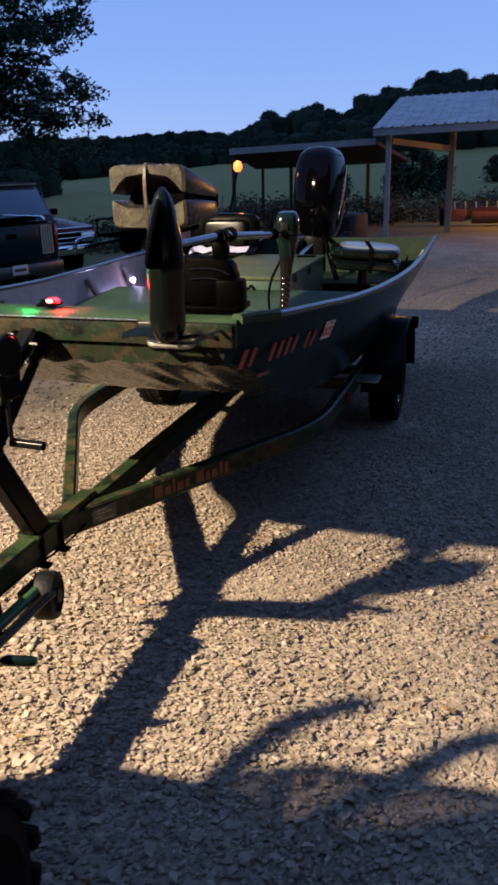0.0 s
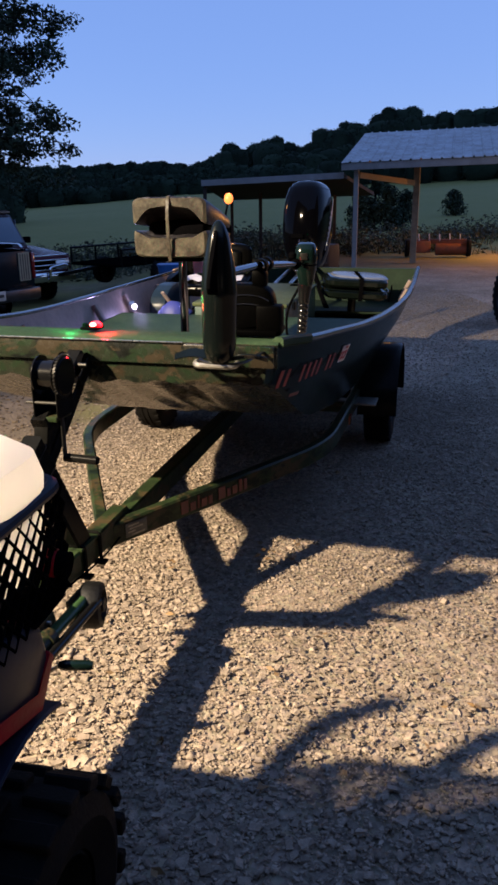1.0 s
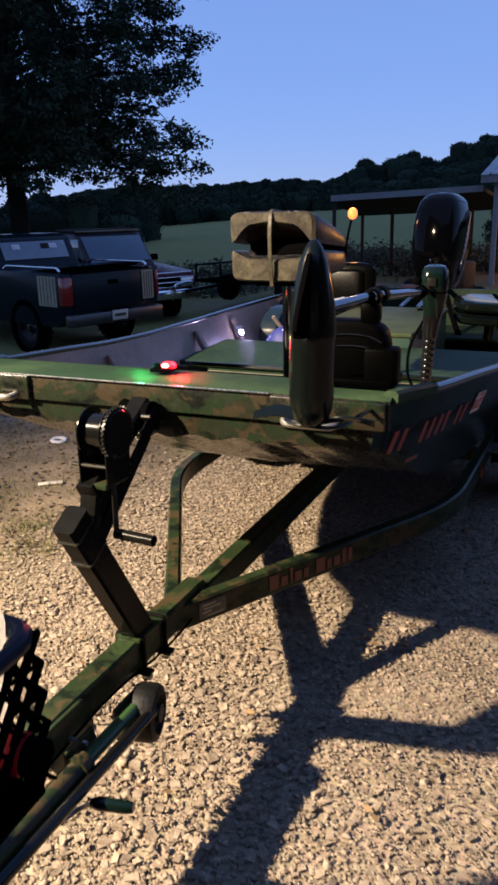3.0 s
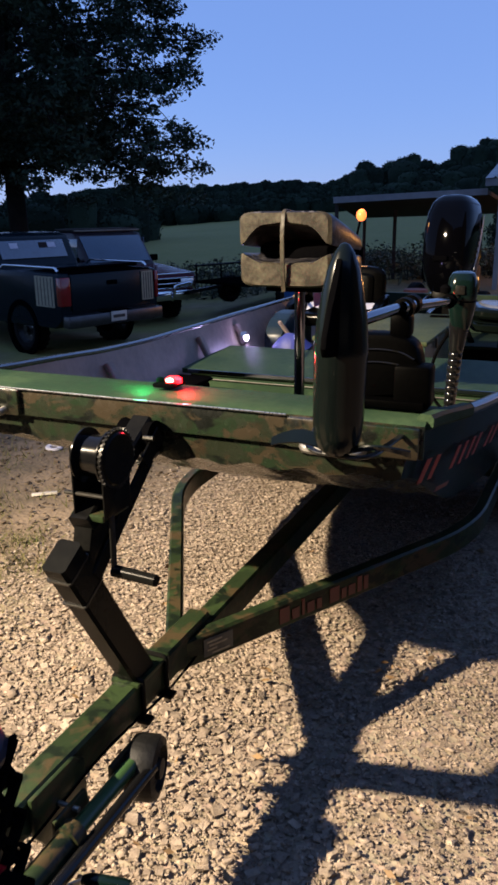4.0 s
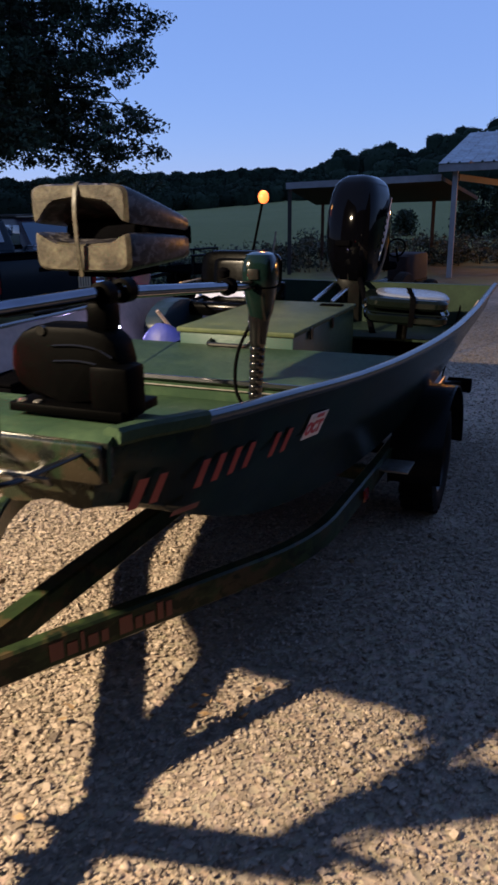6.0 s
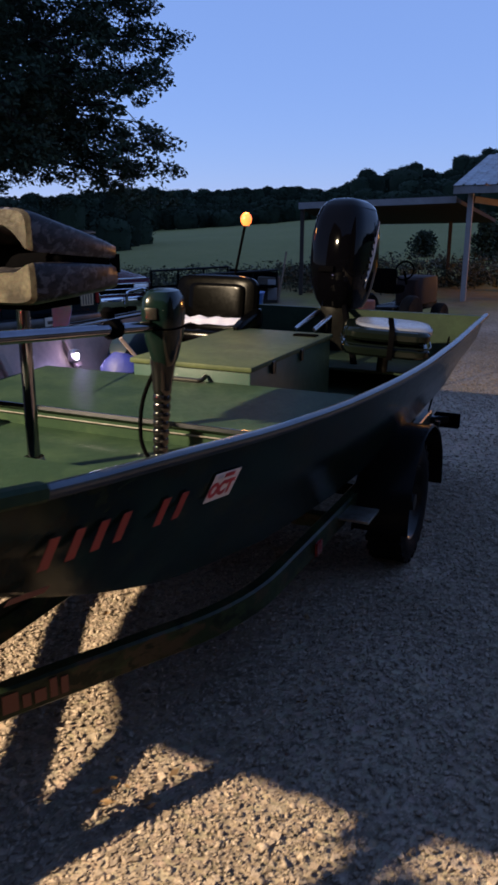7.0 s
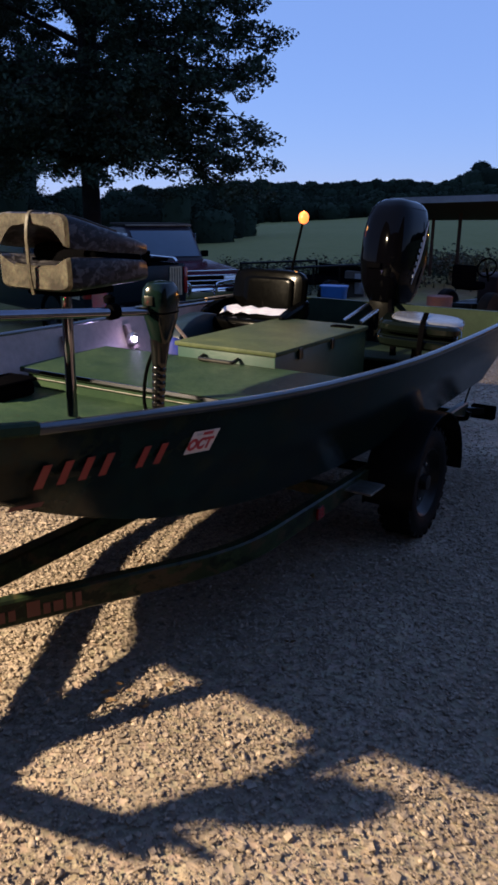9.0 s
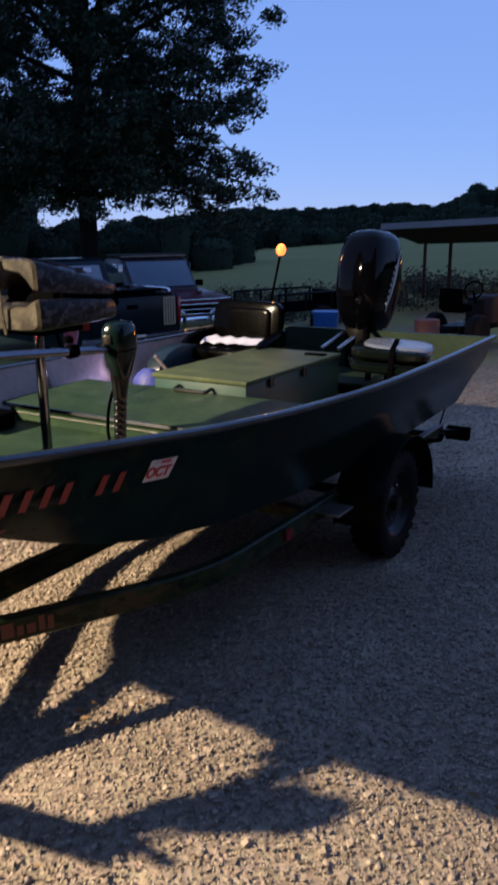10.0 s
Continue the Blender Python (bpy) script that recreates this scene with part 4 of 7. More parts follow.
def build_hull(boat):
    ys = [-0.14, -0.10, -0.05, 0.0, 0.08, 0.16, 0.25, 0.35, 0.45, 0.55, 0.7, 0.85, 1.0, 1.2, 1.4, 1.7, 2.0, 2.4, 2.8, 3.2, 3.6, 4.0, 4.3, 4.45]
    bm = bmesh.new()
    outer = [[bm.verts.new(p) for p in hull_ring(y, 0.0)] for y in ys]
    n = len(outer[0])
    for r0, r1 in zip(outer, outer[1:]):
        for j in range(n - 1):
            f = bm.faces.new((r0[j], r1[j], r1[j + 1], r0[j + 1]))
    bm.faces.new([v for v in outer[0]])
    hull = part("hull", bm, HULL, boat, "camouflage painted aluminium hull with pressed ribs")
    hull.data.materials.append(SIDE)
    for p in hull.data.polygons:
        k = p.index % (n - 1)
        if (k < 5 or k > n - 7) and p.index < (len(ys) - 1) * (n - 1):
            p.material_index = 1
    bm = bmesh.new()
    inner = [[bm.verts.new(p) for p in hull_ring(y, 0.014)] for y in ys[2:]]
    n = len(inner[0])
    for r0, r1 in zip(inner, inner[1:]):
        for j in range(n - 1):
            bm.faces.new((r0[j], r0[j + 1], r1[j + 1], r1[j]))
    part("hull_lining", bm, INNER, boat, "pale weathered inside of the hull")
    # transom
    bm = bmesh.new()
    ring = hull_ring(4.45, 0.0)
    bm.faces.new([bm.verts.new(p) for p in ring])
    r = bmesh.ops.extrude_face_region(bm, geom=bm.faces[:])
    bmesh.ops.translate(bm, vec=(0, -0.045, 0), verts=[v for v in r["geom"] if isinstance(v, bmesh.types.BMVert)])
    part("transom", bm, WELLSHADE, boat, "green painted transom")
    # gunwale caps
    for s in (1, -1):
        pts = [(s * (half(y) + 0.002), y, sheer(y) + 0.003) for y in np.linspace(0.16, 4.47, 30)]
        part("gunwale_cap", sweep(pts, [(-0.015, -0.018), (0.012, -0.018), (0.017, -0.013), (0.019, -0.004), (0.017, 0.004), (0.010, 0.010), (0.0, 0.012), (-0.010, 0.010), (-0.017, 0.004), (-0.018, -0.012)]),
             CAPGREY if s > 0 else SHADECAP, boat, "grey aluminium gunwale cap" if s > 0 else "glossy gunwale cap, far side's darkness put in its colour")
    # bow cap with a turned-down front
    bm = bmesh.new()
    rows = []
    for y, dz in ((0.07, -0.012), (0.066, 0.0), (-0.135, 0.002), (-0.152, -0.006), (-0.157, -0.03), (-0.157, -0.085), (-0.150, -0.088)):
        w = half(max(y, -0.12)) + 0.006
        rows.append([bm.verts.new((w * k, y, sheer(-0.1) + 0.004 + dz - 0.02 * smoothstep(0.0, 0.15, y))) for k in np.linspace(-1, 1, 15)])
    for r0, r1 in zip(rows, rows[1:]):
        for j in range(14):
            bm.faces.new((r0[j], r0[j + 1], r1[j + 1], r1[j]))
    thick(bm, 0.012)
    cap = part("bow_cap", bm, GREEN, boat, "green painted bow cap with a camouflage front")
    cap.data.materials.append(HULL)
    for p in cap.data.polygons:
        if p.center.y < -0.14 and abs(p.normal.y) > 0.6:
            p.material_index = 1
    part("trim_strip", sweep([(-0.66, -0.160, sheer(-0.1) - 0.002), (0.415, -0.160, sheer(-0.1) - 0.002)], rect(0.005, 0.005, 0.001)), ALU, boat, "bare worn aluminium edge")
    for s in (1, -1):
        part("corner_plate", box(s * 0.585 - 0.165, s * 0.585 + 0.165, -0.172, -0.12, 1.195, 1.272, 0.006), HULL, boat)
        pts = [(s * (half(y) + 0.004), y, sheer(y) + 0.002) for y in (-0.13, -0.05, 0.06, 0.16)]
        part("side_cap", sweep(pts, rect(0.040, 0.036, 0.008)), GREEN if s > 0 else SHADECAP, boat)
        # grab handle on the bow
        h = arc([(s * 0.47, -0.15, 1.215), (s * 0.47, -0.205, 1.205), (s * 0.62, -0.205, 1.205), (s * 0.62, -0.15, 1.215)], 4, 0.03)
        part("grab_handle", tube(h, 0.011, 10), STEEL, boat, "bare aluminium grab handle")
    # bow eye and bow stop plate
    part("bow_eye", tube(arc([(-0.03, -0.15, 1.13), (-0.03, -0.20, 1.12), (0.03, -0.20, 1.12), (0.03, -0.15, 1.13)], 4, 0.03), 0.009, 8), STEEL, boat, "steel bow eye")
    # decks
    for name, y0, y1, z, th in (("fore_deck", 0.05, 0.70, 1.095, 0.02), ("fore_floor", 0.66, 1.62, 0.885, 0.02)):
        bm = bmesh.new()
        rows = []
        for y in np.linspace(y0, y1, 8):
            w = side_w(y, z - 0.02)
            rows.append([bm.verts.new((w * k, y, z)) for k in (-1, -0.5, 0, 0.5, 1)])
        for r0, r1 in zip(rows, rows[1:]):
            for j in range(4):
                bm.faces.new((r0[j], r0[j + 1], r1[j + 1], r1[j]))
        thick(bm, th)
        part(name, bm, GREEN, boat, "painted plywood deck")
    part("deck_riser", box(-0.70, 0.70, 0.675, 0.695, 0.90, 1.08), GREEN, boat)
    # middle bench
    bm = bmesh.new()
    rows = []
    for y in np.linspace(1.58, 2.31, 8):
        w = side_w(y, 0.955)
        rows.append([bm.verts.new((w * k, y, 0.985)) for k in (-0.93, -0.5, 0, 0.5, 1)])
    for r0, r1 in zip(rows, rows[1:]):
        for j in range(4):
            bm.faces.new((r0[j], r0[j + 1], r1[j + 1], r1[j]))
    thick(bm, 0.025)
    part("bench_top", bm, GREEN, boat, "green painted bench top")
    part("bench_back", box(-0.80, 0.80, 2.285, 2.31, 0.67, 0.958), GREEN, boat)
    part("bench_front", box(-0.80, 0.80, 1.60, 1.62, 0.87, 0.958), GREEN, boat)
    part("bench_trim", sweep([(-0.80, 1.575, 0.975), (0.90, 1.575, 0.975)], rect(0.006, 0.020, 0.002)), DARKPOLE, boat, "polished aluminium edge strip")
    part("bench_trim", sweep([(-0.80, 1.590, 0.935), (0.86, 1.590, 0.935)], rect(0.006, 0.006, 0.002)), STEEL, boat)
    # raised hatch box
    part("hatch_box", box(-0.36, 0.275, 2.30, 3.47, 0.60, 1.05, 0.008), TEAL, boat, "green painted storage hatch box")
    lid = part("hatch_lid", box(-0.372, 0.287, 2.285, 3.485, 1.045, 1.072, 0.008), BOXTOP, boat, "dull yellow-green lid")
    part("lid_handle", tube(arc([(-0.17, 2.29, 1.012), (-0.17, 2.235, 1.000), (0.05, 2.235, 1.000), (0.05, 2.29, 1.012)], 4, 0.02), 0.011, 8), DULLSTEEL, lid, "dull steel pull handle")
    for y in (2.55, 2.95):
        part("hinge", box(0.284, 0.296, y - 0.02, y + 0.02, 1.00, 1.06, 0.002), DULLSTEEL, lid)
    part("lid_latch", box(0.10, 0.24, 3.30, 3.36, 1.072, 1.082, 0.003), MATTE, lid, "black latch")
    # stern deck and floor in the shade-darkened green, and side braces
    bm = bmesh.new()
    w = side_w(3.9, 0.79)
    part("stern_deck", box(-w, w, 3.75, 4.40, 0.80, 0.82, 0.004), WELLSHADE, boat, "green painted stern deck")
    part("floor", box(-0.76, 0.76, 2.32, 4.40, 0.66, 0.68, 0.004), WELLSHADE, boat, "green painted floor")
    for s in (1, -1):
        for y in (0.95, 2.05, 2.62, 3.3, 3.9):
            w = half(y)
            part("side_brace", sweep([(s * (w - 0.045), y, sheer(y) - 0.05), (s * (side_w(y, 0.92, 0.05)), y, 0.92)], rect(0.05, 0.03, 0.006)), INNER, boat)
    # registration bars and sticker on the visible side
    def side_pt(y, down, out=0.004):
        ww = half(y)
        chine = ww - 0.175 * smoothstep(-0.14, 1.2, y) - 0.065
        dep = sheer(y) - keel(y)
        return Vector((ww - 0.2 * (ww - chine) * (down / (0.30 * dep)) + out, y, sheer(y) - down))

    def patch(y0, y1, d0, d1, slant, out=0.004):
        b = bmesh.new()
        q = [side_pt(y0, d1, out), side_pt(y1, d1, out), side_pt(y1 + slant, d0, out), side_pt(y0 + slant, d0, out)]
        b.faces.new([b.verts.new(p) for p in q])
        thick(b, 0.0015)
        return b

    ch = [(-0.055, 0.050), (0.012, 0.042), (0.165, 0.046), (0.236, 0.046), (0.307, 0.046), (0.378, 0.046), (0.520, 0.046), (0.592, 0.046)]
    for y, w in ch:
        d = 0.105 + 0.02 * max(0, 0.3 - y)
        part("number_bar", patch(y + 0.006, y + w * 0.72, d, d + 0.066, 0.024), RED, boat, "faded red lettering")
    st = part("sticker", patch(0.730, 0.853, 0.084, 0.160, 0.028, 0.004), STICKER, boat, "white and red registration sticker")
    me = None
    cu = bpy.data.curves.new("oct", "FONT")
    cu.body = "OCT"
    cu.size = 0.053
    cu.extrude = 0.0008
    cu.shear = 0.25
    cu.align_x, cu.align_y = "CENTER", "CENTER"
    cu.offset = 0.0026
    tmp = new("tmp", cu)
    dg = bpy.context.evaluated_depsgraph_get()
    me = bpy.data.meshes.new_from_object(tmp.evaluated_get(dg))
    bpy.data.objects.remove(tmp)
    p = side_pt(0.792, 0.131, 0.0065)
    ey = (side_pt(0.90, 0.133) - side_pt(0.75, 0.133)).normalized()
    ez = (side_pt(0.811, 0.09) - side_pt(0.811, 0.16)).normalized()
    nx = ey.cross(ez).normalized()
    ez = nx.cross(ey)
    R = Matrix((ey, ez, nx)).transposed().to_4x4()
    me.transform(Matrix.Translation(p) @ R)
    me.transform(Matrix.Translation(-BASE[boat.name]))
    me.materials.clear()
    me.materials.append(STICKRED)
    t = new("month_letters", me)
    t.parent = st
    part("sticker_bar", patch(0.800, 0.846, 0.089, 0.099, 0.004, 0.0062), STICKRED, st)
    part("sticker_bar", patch(0.768, 0.792, 0.091, 0.098, 0.004, 0.0062), SILVER, st)
    part("maker_mark", patch(0.10, 0.20, 0.215, 0.228, 0.01), BRICKRED, boat, "small faded red mark")


boat = thing("jon_boat", "flat-bottomed aluminium jon boat in green camouflage paint on a trailer", "boat", (0, 2.0, 0.59), BOAT)
build_hull(boat)


def boat_thing(name, label, category, at, group=""):
    return thing(name, label, category, at, BOAT, group)


def build_trolling():
    t = boat_thing("trolling_motor", "dark green bow trolling motor stowed on its black mount", "trolling motor", (0.60, 0.1, 1.285))
    pod = lathe([(0.0, -0.245), (0.030, -0.243), (0.046, -0.23), (0.055, -0.20), (0.0585, -0.16), (0.060, -0.02), (0.0610, -0.015), (0.0610, 0.0), (0.0590, 0.02), (0.055, 0.07), (0.046, 0.12), (0.036, 0.17), (0.022, 0.205), (0.010, 0.222), (0, 0.226)], 28,
                Matrix.Translation((0.612, -0.35, 1.485)) @ pose(0, 0, 0, 0, 1.0, 0) @ Matrix.Diagonal((0.95, 0.95, 0.95, 1.0)))
    part("motor_pod", pod, POD, t, "smooth dark green motor housing")
    fin = bmesh.new()
    out = [(-0.030, 0.180), (-0.055, 0.155), (-0.105, 0.100), (-0.155, 0.040), (-0.163, 0.018), (-0.150, 0.0), (-0.100, -0.008), (-0.040, -0.015)]
    fin = prism([(a, b) for a, b in out], -0.006, 0.006, 0.002)
    part("fin", join(None, fin, Matrix.Translation((0.612, -0.35, 1.49)) @ pose(0, 0, 0, 0, 0, 5)), MATTE, t)
    for k in range(2):
        b = bmesh.new()
        pts = []
        for i in range(7):
            u = i / 6
            pts.append([Vector((0, 0.02 + 0.11 * u, 0.014 * math.sin(u * 3) - 0.016)), Vector((0.034 * math.sin(u * 2.6 + 0.3), 0.02 + 0.11 * u, 0.018 * math.sin(u * 3)))])
        rows = [[b.verts.new(q) for q in r] for r in pts]
        for r0, r1 in zip(rows, rows[1:]):
            b.faces.new((r0[0], r0[1], r1[1], r1[0]))
        thick(b, 0.004)
        part("propeller_blade", join(None, b, Matrix.Translation((0.612, -0.35, 1.272)) @ pose(0, 0, 0, 0, 0, 95 + 180 * k) @ Matrix.Diagonal((1.15, 1.2, 1.0, 1.0))), POD, t, "dark propeller blade")
    part("shaft", tube([(0.620, -0.35, 1.532), (0.655, 0.0, 1.530), (0.672, 0.78, 1.468)], 0.0140, 14), DARKPOLE, t, "dark polished tube shaft")
    for y in (0.02, 0.10):
        part("shaft_clamp", join(None, lathe([(0.018, -0.018), (0.026, -0.016), (0.026, 0.016), (0.018, 0.018)], 16), Matrix.Translation((0.660, y, 1.527)) @ pose(0, 0, 0, 90, 0, 0)), MOUNT, t)
    part("depth_collar", join(None, lathe([(0.015, -0.018), (0.023, -0.016), (0.023, 0.016), (0.015, 0.018)], 14), Matrix.Translation((0.668, 0.62, 1.481)) @ pose(0, 0, 0, 92, 0, 0)), MATTE, t, "black depth collar")
    part("collar_knob", lathe([(0, 0), (0.016, 0.004), (0.018, 0.02), (0.010, 0.028), (0, 0.03)], 12, Matrix.Translation((0.655, 0.62, 1.503))), MATTE, t)
    # mount
    part("mount_base", box(0.46, 0.735, -0.06, 0.09, 1.287, 1.308, 0.005), MOUNT, t, "black mount plate")
    across = pose(0, 0, 0, 0, 0, -90)
    shell = [(0.446, 1.375), (0.452, 1.420), (0.480, 1.450), (0.523, 1.466), (0.637, 1.467), (0.680, 1.458), (0.704, 1.440), (0.715, 1.395), (0.715, 1.310), (0.570, 1.306), (0.500, 1.314), (0.462, 1.338)]
    body = part("mount_shell", join(None, prism(shell, -0.055, 0.026, 0.014), across), MOUNT, t, "rounded black plastic mount shell")
    part("mount_block", box(0.655, 0.745, -0.050, 0.025, 1.287, 1.395, 0.010), MOUNT, t, "square black mount block")
    for dz in (0.0, -0.032):
        rib = [(0.560, -0.027, 1.425 + dz), (0.620, -0.028, 1.430 + dz), (0.670, -0.028, 1.424 + dz), (0.700, -0.027, 1.408 + dz)]
        part("shell_rib", sweep(arc(rib, 3, 0.03), rect(0.007, 0.005, 0.002)), GRIP, body, "raised glossy rib")
    part("mount_cradle", box(0.630, 0.682, -0.01, 0.05, 1.455, 1.515, 0.012), MOUNT, t)
    part("cradle_pin", tube([(0.535, -0.030, 1.455), (0.535, 0.02, 1.455)], 0.010, 10), DULLSTEEL, t, "dull steel pivot pin")
    for s in (0.485, 0.525):
        part("mount_bolt", lathe([(0, 0.008), (0.009, 0.006), (0.010, 0)], 8, Matrix.Translation((s, -0.045, 1.306))), STEEL, t)
    # rests under the pod
    part("pod_rest", sweep(arc([(0.50, -0.16, 1.262), (0.54, -0.36, 1.252), (0.68, -0.36, 1.248), (0.71, -0.17, 1.255)], 4, 0.05), rect(0.016, 0.006, 0.002)), DULLSTEEL, t, "bent steel rest")
    # head, drawn about the shaft's end
    H = Matrix.Translation((0.674, 0.845, 1.44)) @ pose(0, 0, 0, 0, 0, 8) @ Matrix.Diagonal((0.82, 0.84, 1.0, 1.0))
    rings = [superring(0, 0, -0.085, 0.030, 0.032, 2.4), superring(0, 0, -0.06, 0.042, 0.045, 2.6), superring(0, 0.0, 0.0, 0.056, 0.066, 3.0), superring(0, 0, 0.06, 0.062, 0.074, 3.2),
             superring(0, 0, 0.095, 0.058, 0.070, 3.0), superring(0, 0, 0.113, 0.046, 0.056, 2.6), superring(0, 0, 0.118, 0.028, 0.034, 2.4)]
    h = part("control_head", join(None, loft(rings), H), HEADM, t, "glossy dark green control head")
    part("indicator_plate", join(None, box(-0.028, 0.010, -0.079, -0.070, 0.045, 0.075, 0.003), H), DULLSTEEL, h, "small grey reflecting plate")
    part("head_seam", join(None, loft([superring(0, 0, 0.018, 0.0605, 0.0715, 3.1), superring(0, 0, 0.022, 0.0605, 0.0715, 3.1)]), H), MATTE, h)
    # tiller hanging from the head, ringed grip
    prof = [(0.040, 0.0), (0.041, -0.02), (0.036, -0.05), (0.031, -0.09)]
    z = -0.10
    for k in range(9):
        prof += [(0.0300 - 0.0006 * k, z), (0.0265 - 0.0006 * k, z - 0.006), (0.0300 - 0.0006 * k, z - 0.012)]
        z -= 0.024
    prof += [(0.020, z - 0.01), (0.016, z - 0.03), (0, z - 0.032)]
    part("tiller_grip", lathe(prof, 18, H @ Matrix.Translation((-0.005, 0.0, -0.055)) @ pose(0, 0, 0, 0, 4, 0)), GRIP, t, "black ringed tiller grip")
    part("coil_cord", tube(arc([H @ Vector((-0.03, 0.03, -0.07)), H @ Vector((-0.115, 0.05, -0.20)), H @ Vector((-0.11, 0.03, -0.33)), H @ Vector((-0.02, 0.02, -0.40))], 6, 0.12), 0.006, 8), MATTE, t, "black cable")


def cushion(cx, cy, cz, sx, sy, sz, p=5.0):
    """A stuffed pad with rounded edges."""
    rings = []
    for f, z in ((0.80, -0.5), (0.94, -0.42), (1.0, -0.2), (1.0, 0.2), (0.94, 0.42), (0.80, 0.5)):
        rings.append(superring(cx, cy, cz + z * sz, sx / 2 * f, sy / 2 * f, p, 32))
    return loft(rings)


def build_seats():
    # camouflaged seat, folded shut on its pole
    s = boat_thing("pedestal_seat", "folded camouflage vinyl boat seat on a steel pole", "boat seat", (0.0, 1.12, 0.885))
    part("pole", tube([(-0.02, 1.12, 0.89), (-0.02, 1.12, 1.46)], 0.022, 18), DARKPOLE, s, "bright steel pedestal pole")
    part("pole_base", lathe([(0.075, 0), (0.075, 0.006), (0.045, 0.015), (0.035, 0.04), (0.034, 0.05)], 22, Matrix.Translation((-0.02, 1.12, 0.886))), STEEL, s)
    part("swivel_plate", box(-0.13, 0.11, 1.02, 1.26, 1.452, 1.478, 0.006), MATTE, s)
    B = Matrix.Translation((-0.026, 1.20, 1.478)) @ pose(0, 0, 0, 2, 0, 0)

    def shell(z0, z1, dip, lift, thin):
        """A padded half: its front edge scooped, tapering to the hinge."""
        rings = []
        for y, f, in ((-0.235, 0.90), (-0.225, 0.97), (-0.19, 1.0), (0.0, 1.0), (0.15, 0.97), (0.23, 0.90), (0.25, 0.80)):
            ring = []
            n = 36
            t = (y + 0.235) / 0.485
            for k in range(n):
                a = 2 * math.pi * k / n
                c, q = math.cos(a), math.sin(a)
                px = math.copysign(abs(c) ** 0.34, c)
                pz = math.copysign(abs(q) ** 0.34, q)
                hz = (z1 - z0) / 2 * (f ** (1.5 if t < 0.5 else 0.6)) * (1 - thin * t)
                zc = (z0 + z1) / 2 + lift * t
                sc = dip * max(0.0, 1 - abs(px) ** 3.6 * 1.1) * (1 - smoothstep(0.0, 0.85, t))
                zz = zc + pz * hz
                if (dip < 0 and pz > 0) or (dip > 0 and pz < 0):
                    zz += sc
                ring.append(Vector((px * 0.196 * f, y, zz)))
            rings.append(ring)
        return loft(rings)

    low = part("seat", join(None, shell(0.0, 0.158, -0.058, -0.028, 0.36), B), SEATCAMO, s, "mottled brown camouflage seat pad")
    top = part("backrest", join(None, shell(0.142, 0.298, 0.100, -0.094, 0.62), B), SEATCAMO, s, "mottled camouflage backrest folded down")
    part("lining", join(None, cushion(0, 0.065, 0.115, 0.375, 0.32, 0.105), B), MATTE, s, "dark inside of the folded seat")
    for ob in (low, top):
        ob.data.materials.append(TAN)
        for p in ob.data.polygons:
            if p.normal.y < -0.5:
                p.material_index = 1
    part("strap", join(None, sweep(arc([(0.0, -0.245, -0.01), (0.0, -0.256, 0.06), (0.0, -0.256, 0.22), (0.0, -0.235, 0.299), (0.0, 0.0, 0.268), (0, 0.24, 0.20)], 4, 0.03), rect(0.018, 0.006, 0.002)), B), TAN, s, "tan strap round the folded seat")
    for sx in (1, -1):
        part("hinge_bracket", join(None, box(sx * 0.172 - 0.005, sx * 0.172 + 0.005, 0.20, 0.252, 0.06, 0.125, 0.004), B), MATTE, s)
    for dx, dy, h, turn, m in ((0.045, 0.075, 0.115, 20, LITRAG), (-0.10, 0.06, 0.055, 10, NAVY)):
        cloth = prism([(-0.036, 0.0), (0.036, 0.0), (0.034, -h * 0.6), (0.030, -h), (0.004, -h * 0.93), (-0.020, -h * 0.97), (-0.034, -h * 0.5)], -0.003, 0.003)
        part("rag", join(None, cloth, B @ Matrix.Translation((dx, dy, 0.0)) @ pose(0, 0, 0, 0, 8, 90 + turn)), m, s, "hanging rag, violet lamp light put in its colour" if m is LITRAG else "dark blue rag hanging")
    # folded grey seat at the stern
    s = boat_thing("folding_seat", "folded boat seat with a pale grey back and dark base", "boat seat", (0.58, 3.62, 0.98))
    C = Matrix.Translation((0.545, 3.70, 0.955)) @ pose(0, 0, 0, 3, 4, 16) @ Matrix.Diagonal((1.14, 1.14, 0.84, 1.0))
    part("seat", join(None, cushion(0, 0, 0.045, 0.46, 0.42, 0.085), C), FOLDSEAT, s, "dark glossy seat pad")
    part("backrest", join(None, cushion(0, 0.0, 0.145, 0.45, 0.42, 0.09), C @ pose(0, 0, 0, -3, 0, 0)), FOLDSEAT, s, "dark padded edge")
    part("back_shell", join(None, cushion(0.035, 0.025, 0.172, 0.41, 0.38, 0.070, 3.2), C @ pose(0, 0, 0, -3, 0, 0)), GREYVINYL, s, "pale grey back panel")
    part("strap", join(None, sweep(arc([(0.02, -0.215, 0.0), (0.02, -0.222, 0.10), (0.02, -0.205, 0.208), (0.02, 0.1, 0.218)], 3, 0.03), rect(0.03, 0.006, 0.002)), C), MATTE, s)
    part("piping", join(None, tube(superring(0, 0, 0.092, 0.233, 0.213, 5.0, 32) + [superring(0, 0, 0.092, 0.233, 0.213, 5.0, 32)[0]], 0.005, 6), C), FOLDSEAT, s)
    part("pole", join(None, tube([(0, 0, -0.15), (0, 0, 0.02)], 0.03, 12), C), BLACK, s)
    # bucket seat at the helm
    s = boat_thing("helm_seat", "black vinyl bucket seat with a torn white paper on it", "boat seat", (-0.60, 3.62, 0.82))
